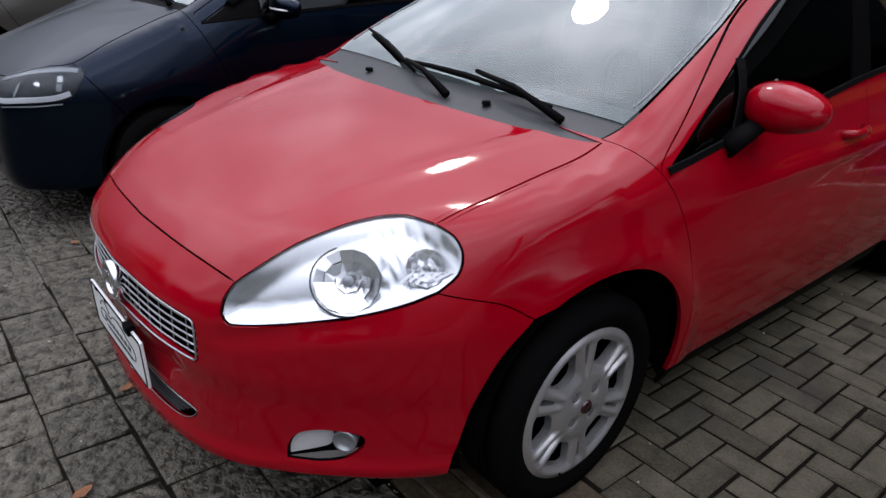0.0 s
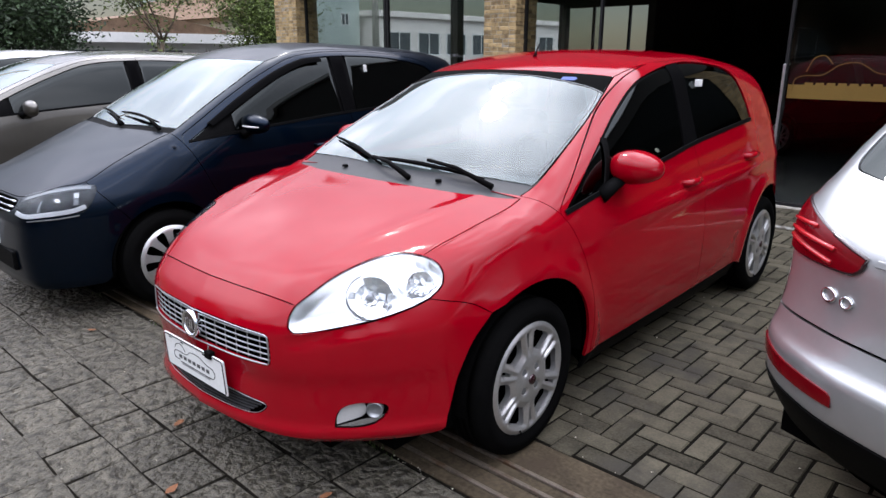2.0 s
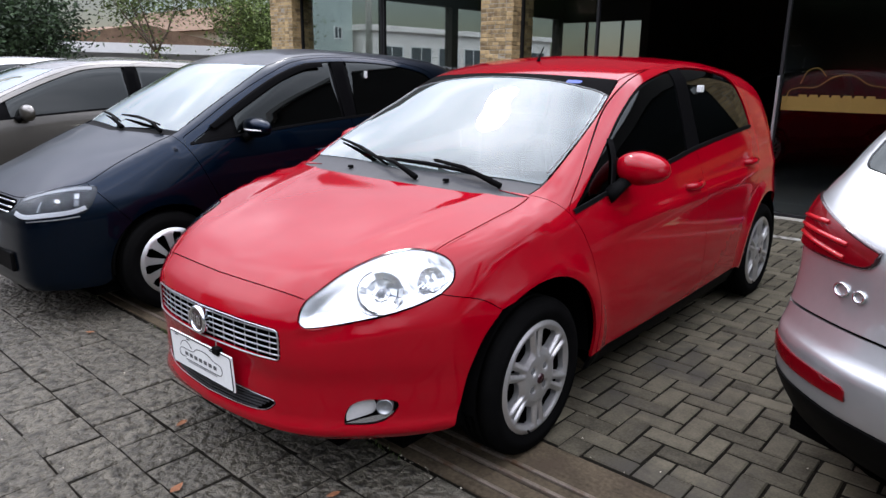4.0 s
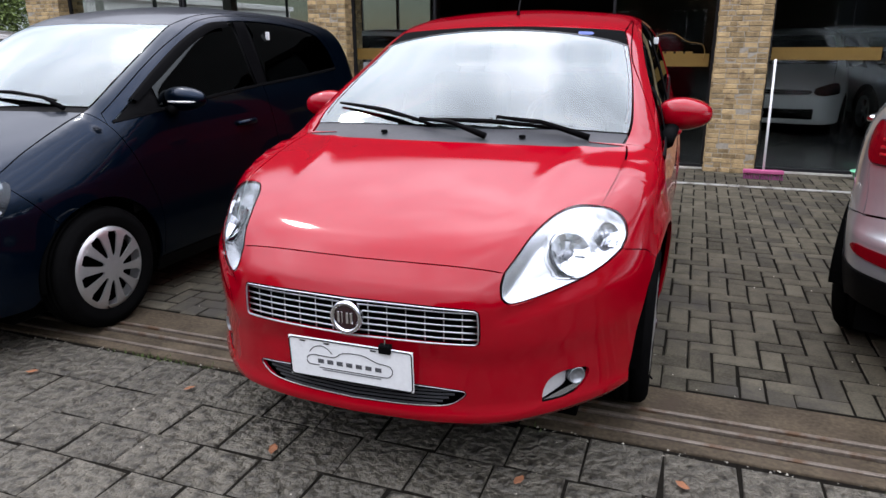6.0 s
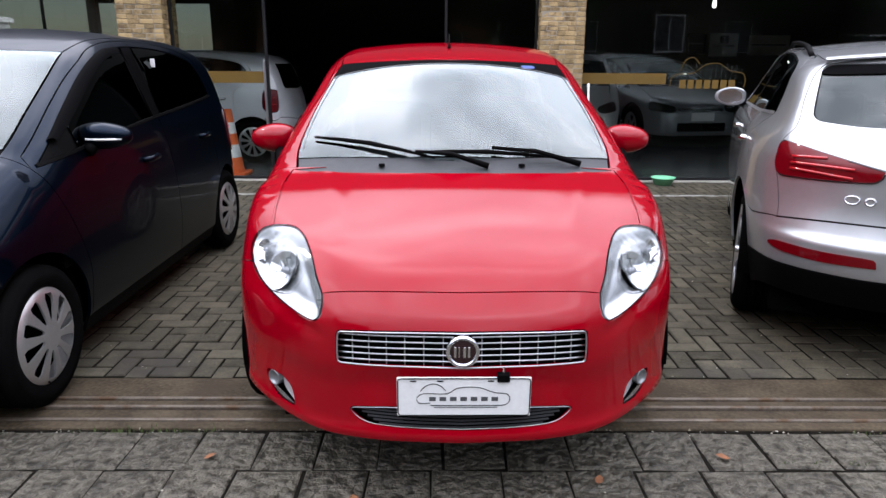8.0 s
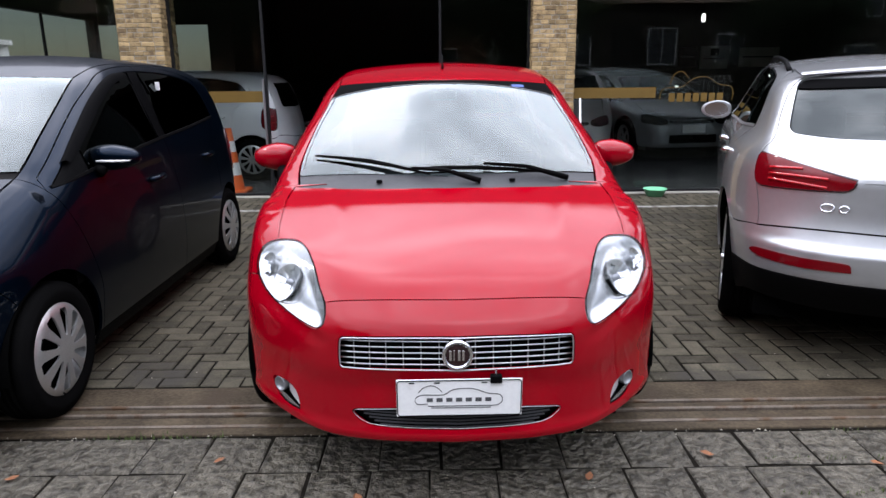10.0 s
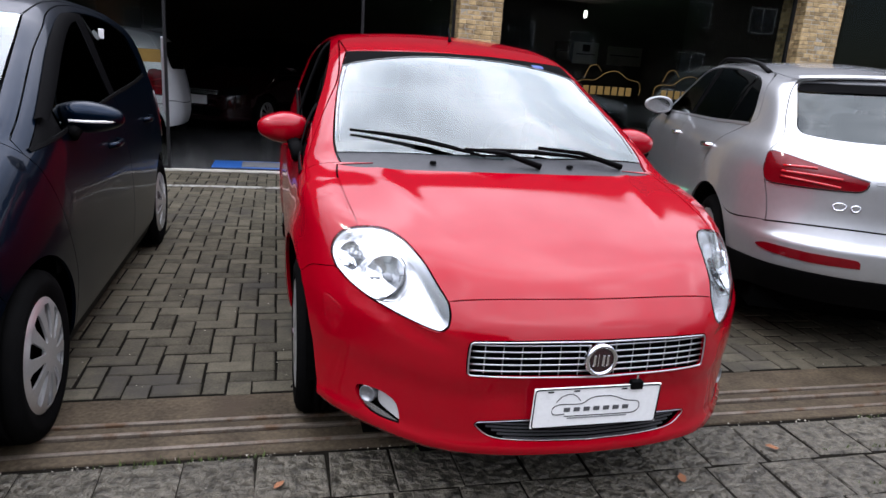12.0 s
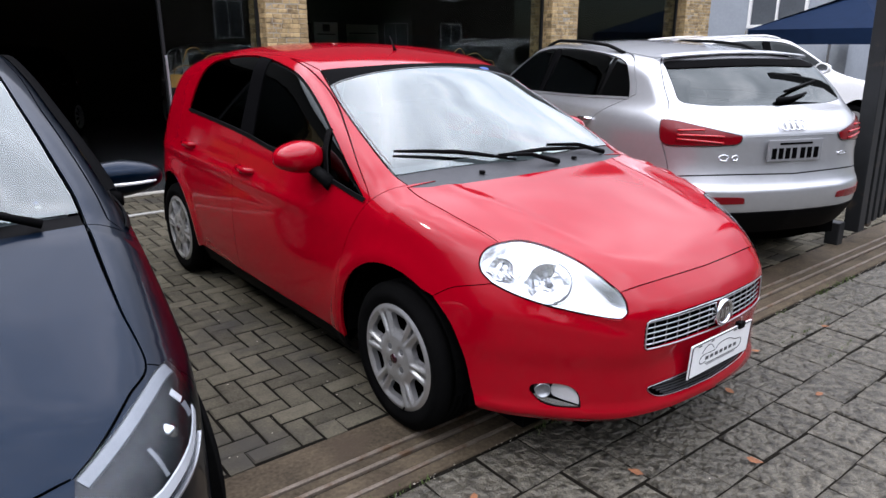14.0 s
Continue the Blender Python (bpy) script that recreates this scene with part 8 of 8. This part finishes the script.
def surroundings():
    g = gate(3.42, 4.0, 0.86, 2.25)
    g.matrix_basis = Matrix.Translation((3.42, 0, 0)) @ Matrix.Rotation(radians(-3.5), 4, 'Y') @ Matrix.Translation((-3.42, 0, 0.06))
    tagged(box_part("gate_stop", (3.26, 0.88, -0.01), (3.36, 0.98, 0.17), M_GATE, bevel=0.008), "low steel stop of the sliding gate", "gate stop")
    # along the side street, seen past the row and through the corner glazing
    low = house("low_house", "low white house with a brown tile roof", -30, -22, 6.0, 14.2, 2.0, M_WHITEWOOD, M_TILE, "e", [(7.5, 0.8, 1.4, 0.8), (10.0, 0.8, 1.4, 0.8), (12.4, 0.8, 1.2, 0.8)], 0.8, 0.5)
    box_part("fascia", (-21.55, 5.45, 1.84), (-21.44, 14.75, 2.16), M_WHITEWOOD, low, "white fascia board")
    house("pink_building", "pale pink building with a row of windows", -44, -30, 28, 48, 3.7, M_PINK, M_PINK, "e", [(29 + 2.7 * k, 1.5, 1.9, 1.3) for k in range(7)], 0.3, 0.2)
    house("pale_green_building", "tall pale green glazed building", -42, -31, 19, 27.6, 9.0, mat("pale_green_render", (0.72, 0.80, 0.76), 0.3, 0.6, 0.05, 2), M_PINK, "e", [(26.2, 3.2, 0.5, 0.6), (20.5, 3.2, 0.5, 0.6)], 0.3, 0.1)
    house("far_house", "cream house with a clay tile roof", -36, -26, 15.5, 18.5, 3.0, M_CREAM, M_TILE, "e", [(15.9, 1.0, 0.9, 1.2), (17.3, 1.0, 0.9, 1.2)])
    # beside the showroom
    house("grey_house", "grey-blue rendered house with dark windows", 13.6, 24, 5.2, 16, 5.6, M_GREYHOUSE, M_GREYHOUSE, "w", [(6.2, 1.9, 1.2, 0.9), (8.6, 1.9, 1.6, 0.9), (11.2, 1.9, 1.6, 0.9), (8.6, 4.0, 1.6, 1.0)], 0.3, 0.2)
    house("grey_annexe", "grey-blue rendered annexe with dark windows", 10.6, 13.4, 10.5, 16, 4.2, M_GREYHOUSE, M_GREYHOUSE, "s", [(10.9, 1.7, 1.0, 0.8), (12.2, 1.7, 0.9, 0.8)], 0.3, 0.1)
    t = thing("canopy_tent", "dark blue canvas canopy on thin posts", "canopy")
    bm = bmesh.new()
    x0, x1, y0, y1, z0, z1 = 10.0, 13.4, 3.3, 5.5, 1.72, 2.35
    b = [bm.verts.new(v) for v in ((x0, y0, z0), (x1, y0, z0), (x1, y1, z0), (x0, y1, z0))]
    b2 = [bm.verts.new(v) for v in ((x0, y0, z0 - 0.25), (x1, y0, z0 - 0.25), (x1, y1, z0 - 0.25), (x0, y1, z0 - 0.25))]
    p = [bm.verts.new((x0 + 1.8, (y0 + y1) / 2, z1)), bm.verts.new((x1 - 1.8, (y0 + y1) / 2, z1))]
    for f in ((b[0], b[1], p[1], p[0]), (b[1], b[2], p[1]), (b[2], b[3], p[0], p[1]), (b[3], b[0], p[0])):
        bm.faces.new(f)
    for k in range(4):
        bm.faces.new((b[k], b2[k], b2[(k + 1) % 4], b[(k + 1) % 4]))
    part("canopy", bm, M_TENT, t)
    for x, y in ((x0, y0), (x1, y0), (x1, y1), (x0, y1)):
        bm = bmesh.new()
        tube(bm, [(x, y, -0.04), (x, y, z0)], 0.025, 8)
        part("post", bm, M_SATIN, t)
    # across the street: the dark house and its fence are mirrored in the shop glass; the other houses are unseen, added
    # to keep low sky off the paintwork
    house("dark_house", "dark brown house with a white window", 4.0, 17.0, -30, -19.75, 4.6, M_DARKHOUSE, M_TILE, "n", [(10.25, 1.85, 1.3, 1.6), (13.6, 1.85, 1.2, 1.3), (6.2, 1.85, 1.2, 1.3)])
    house("brick_house", "brown brick house with two storeys across the street", -9.0, 2.5, -31, -20.5, 5.6, M_BRICKWALL, M_TILE, "n", [(-7.5, 1.2, 1.5, 1.4), (-3.5, 1.2, 1.5, 1.4), (-0.5, 1.2, 1.5, 1.4), (-7.5, 3.9, 1.5, 1.2), (-3.5, 3.9, 1.5, 1.2)], 1.6)
    house("brown_house", "brown brick house across the street", -24.0, -10.5, -30, -20.0, 4.4, M_BRICKWALL, M_TILE, "n", [(-22, 1.2, 1.5, 1.4), (-17, 1.2, 1.5, 1.4), (-13, 1.2, 1.5, 1.4)], 1.5)
    house("brown_row_house", "dark brown rendered house across the street", 18.5, 30.0, -30, -20.0, 5.8, M_DARKHOUSE, M_TILE, "n", [(20, 1.2, 1.5, 1.4), (24, 1.2, 1.5, 1.4), (20, 4.0, 1.5, 1.2), (24, 4.0, 1.5, 1.2)], 1.4)
    f = thing("picket_fence", "white wooden picket fence before the dark house", "fence")
    for k in range(34):
        x = 6.0 + 0.24 * k
        box_part("picket", (x, -18.92, -0.04), (x + 0.10, -18.9, 1.25 + 0.05 * (k % 2)), M_WHITEWOOD, f, bevel=0.004)
    for z in (0.35, 0.95):
        box_part("fence_rail", (5.9, -18.96, z), (14.3, -18.925, z + 0.08), M_WHITEWOOD, f, bevel=0.004)
    # trees
    t1 = tree(3, 5.2, 0.26, M_LEAF, 7000, "leafy street tree with a forked trunk", 0.36, 0.5)
    t1.matrix_basis = Matrix.Translation((-14.0, 6.6, 0))
    t2 = tree(8, 4.0, 0.34, M_LEAF2, 14000, "dense dark green street tree", 0.26, 0.46)
    t2.matrix_basis = Matrix.Translation((-15.0, 4.2, 0)) @ Matrix.Scale(1.2, 4)
    t3 = tree(14, 4.6, 0.36, M_LEAF, 13000, "dense yellow-green street tree", 0.30, 0.44)
    t3.matrix_basis = Matrix.Translation((-13.6, 8.9, 0))
    # copies across the street stand out of view to block low sky from the paintwork
    for src, x, y, a, s in ((t1, -17.5, 12.5, 1.2, 1.3), (t2, -16.5, 2.2, 2.5, 1.2), (t1, -13.5, -9.0, 3.0, 1.5), (t2, -5.0, -16.5, 0.7, 1.7), (t1, 4.0, -17.0, 4.0, 1.5), (t2, 16.0, -16.0, 5.2, 1.7), (t1, 24, 1.5, 2.1, 1.3),
                            (t2, -9.5, -15.0, 1.9, 1.9), (t2, -0.5, -15.5, 4.1, 1.9), (t2, 3.4, -13.0, 2.9, 1.7), (t2, -17.5, -15.0, 3.7, 1.9)):
        copy_thing(src, Matrix.Translation((x, y, 0)) @ Matrix.Rotation(a, 4, 'Z') @ Matrix.Scale(s, 4))
    # poles and wires of the side street
    for x, y in ((-19.5, 18.5), (-20.5, 3.0), (-13.5, -15.5)):
        p = thing("utility_pole", "grey concrete utility pole with a crossarm", "pole", Matrix.Translation((x, y, 0)))
        bm = bmesh.new()
        tube(bm, [(0, 0, -0.05), (0, 0, 8.5)], [0.16, 0.10], 12)
        part("pole_shaft", bm, M_WALL, p, smooth=True)
        box_part("crossarm", (-0.9, -0.05, 7.6), (0.9, 0.05, 7.72), M_BARK, p)
    w = thing("overhead_wires", "black overhead wires along the side street", "wires")
    for k in range(4):
        bm = bmesh.new()
        tube(bm, [(-19.9 + 0.3 * k, -30 + 5 * i, 7.6 - 0.5 * math.sin(math.pi * ((i * 5) % 20) / 20) - 0.35 * k) for i in range(17)], 0.012, 4)
        part("wire", bm, M_BLACKPL, w)


def small_things():
    # broom against the pillar
    b = thing("broom", "white-handled push broom with a pink head by a pillar", "broom")
    bm = bmesh.new()
    tube(bm, [(1.585, 5.70, 0.09), (1.585, 5.80, 0.60), (1.585, 5.915, 1.14)], 0.012, 10)
    part("handle", bm, M_WHITEWOOD, b, "white handle", smooth=True)
    box_part("head", (1.40, 5.66, 0.055), (1.77, 5.72, 0.095), mat("pink_plastic", (0.45, 0.10, 0.22), 0.4, 0, 0.06, 12), b, "pink plastic head", 0.01)
    for k in range(14):
        bm = bmesh.new()
        x = 1.415 + 0.026 * k
        tube(bm, [(x, 5.69, 0.06), (x + random.uniform(-0.008, 0.008), 5.68, 0.0)], [0.009, 0.014], 6)
        part("bristle_tuft", bm, mat("purple_bristle", (0.16, 0.04, 0.10), 0.8, 0, 0.2, 30), b)
    # bowl
    bm = bmesh.new()
    lathe(bm, [(0.0, 0.004), (0.085, 0.004), (0.125, 0.085), (0.14, 0.09), (0.14, 0.084), (0.128, 0.078), (0.09, 0.0), (0, 0.0)], 36, 2, (2.52, 5.93, 0.0))
    tagged(part("plastic_bowl", bm, mat("mint_green_plastic", (0.22, 0.62, 0.36), 0.35, 0, 0.05, 9), smooth=True), "mint green plastic bowl on the pavers", "bowl")
    # traffic cone
    c = thing("traffic_cone", "orange and white traffic cone behind the door glass", "cone", Matrix.Translation((-2.62, 6.46, 0.012)) @ Matrix.Scale(1.1, 4))
    box_part("cone_base", (-0.18, -0.18, 0.0), (0.18, 0.18, 0.035), mat("orange_plastic", (0.70, 0.13, 0.03), 0.5, 0, 0.08, 9), c, bevel=0.012)
    r = lambda z: 0.14 - 0.14 * z
    zs = [0.035, 0.20, 0.34, 0.46, 0.58, 0.72]
    for k in range(5):
        bm = bmesh.new()
        lathe(bm, [(r(zs[k]) , zs[k]), (r(zs[k + 1]), zs[k + 1] - 0.0005)], 28, 2)
        part("cone_band", bm, MATS["orange_plastic"] if k % 2 == 0 else M_PLATE, c, "white band" if k % 2 else "", smooth=True)
    # fallen leaves
    m_dry = mat("dry_leaf", (0.20, 0.085, 0.04), 0.8, 0, 0.25, 20)
    rnd = random.Random(12)
    for x, y in ((0.47, 0.16), (0.95, 0.30), (-0.35, 0.05), (0.05, -0.18), (1.55, 0.22), (-0.9, 0.3), (2.1, -0.05), (-1.62, 0.2), (0.75, -0.1)):
        bm = bmesh.new()
        a, s = rnd.uniform(0, 6), rnd.uniform(0.018, 0.032)
        pts = [(0, -s), (s * 0.55, -s * 0.2), (s * 0.4, s * 0.5), (0, s), (-s * 0.45, s * 0.45), (-s * 0.5, -s * 0.3)]
        vs = [bm.verts.new((x + u * math.cos(a) - v * math.sin(a), y + u * math.sin(a) + v * math.cos(a), 0.008 + rnd.uniform(0, 0.006))) for u, v in pts]
        bm.faces.new(vs)
        tagged(part("fallen_leaf", bm, m_dry), "dry reddish leaf lying on the stone slabs", "leaf", "fallen leaves")
    # weeds along the track and in the slab joints
    V, F = [], []
    for _ in range(2600):
        if rnd.random() < 0.6:
            x, y = rnd.uniform(-4.5, 6.0), TRACK0 - 0.015 + rnd.gauss(0, 0.016)
        else:
            x, y = rnd.uniform(0.9, 5.5), TRACK0 - 0.025 - 0.2105 * rnd.randrange(1, 6) + rnd.gauss(0, 0.006)
        if noise.noise(Vector((x * 1.7, y * 3, 0))) < -0.05:
            continue
        h, a = rnd.uniform(0.006, 0.022), rnd.uniform(0, 6.3)
        dx, dy = 0.006 * math.cos(a), 0.006 * math.sin(a)
        k = len(V)
        V += [(x - dx, y - dy, -0.012), (x + dx, y + dy, -0.012), (x + dy * 1.2, y - dx * 1.2, h)]
        F.append((k, k + 1, k + 2))
    # pale grit and crumbs of mortar along the track, in the joints and over the pavers
    GV, GF = [], []
    for i in range(1500):
        u = rnd.random()
        if u < 0.5:
            x, y = rnd.uniform(-5.0, 6.0), TRACK0 - 0.012 + rnd.gauss(0, 0.018)
        elif u < 0.75:
            x, y = rnd.uniform(-4.0, 5.0), rnd.uniform(TRACK1, 4.0)
        else:
            x, y = rnd.uniform(-4.0, 5.0), rnd.uniform(-2.0, TRACK0)
        r, k = rnd.uniform(0.002, 0.0065), len(GV)
        z = 0.002 if u > 0.5 else -0.002
        GV += [(x + r * math.cos(a + i), y + r * 0.8 * math.sin(a + i), z) for a in (0, 2.1, 4.2)] + [(x, y, z + r * rnd.uniform(0.6, 1.1))]
        GF += [(k, k + 1, k + 3), (k + 1, k + 2, k + 3), (k + 2, k, k + 3)]
    grit = mesh_obj("grit", GV, GF, mat("pale_grit", (0.26, 0.24, 0.20), 0.8, 0, 0.5, 40, rand=0.5), smooth=False)
    tagged(grit, "pale grit and mortar crumbs scattered on the paving", "grit", kind="stuff")
    w = mesh_obj("joint_weeds", V, F, M_MOSS, smooth=False)
    tagged(w, "moss and small weeds in the paving joints", "weeds", kind="stuff")


build_showroom()
red_hatchback(Matrix.Translation((-0.008, 0, 0)) @ Matrix.Rotation(radians(0.5), 4, 'Z'))
navy_hatchback()
silver_suv()
further_cars()
surroundings()
small_things()
lay_pavement()
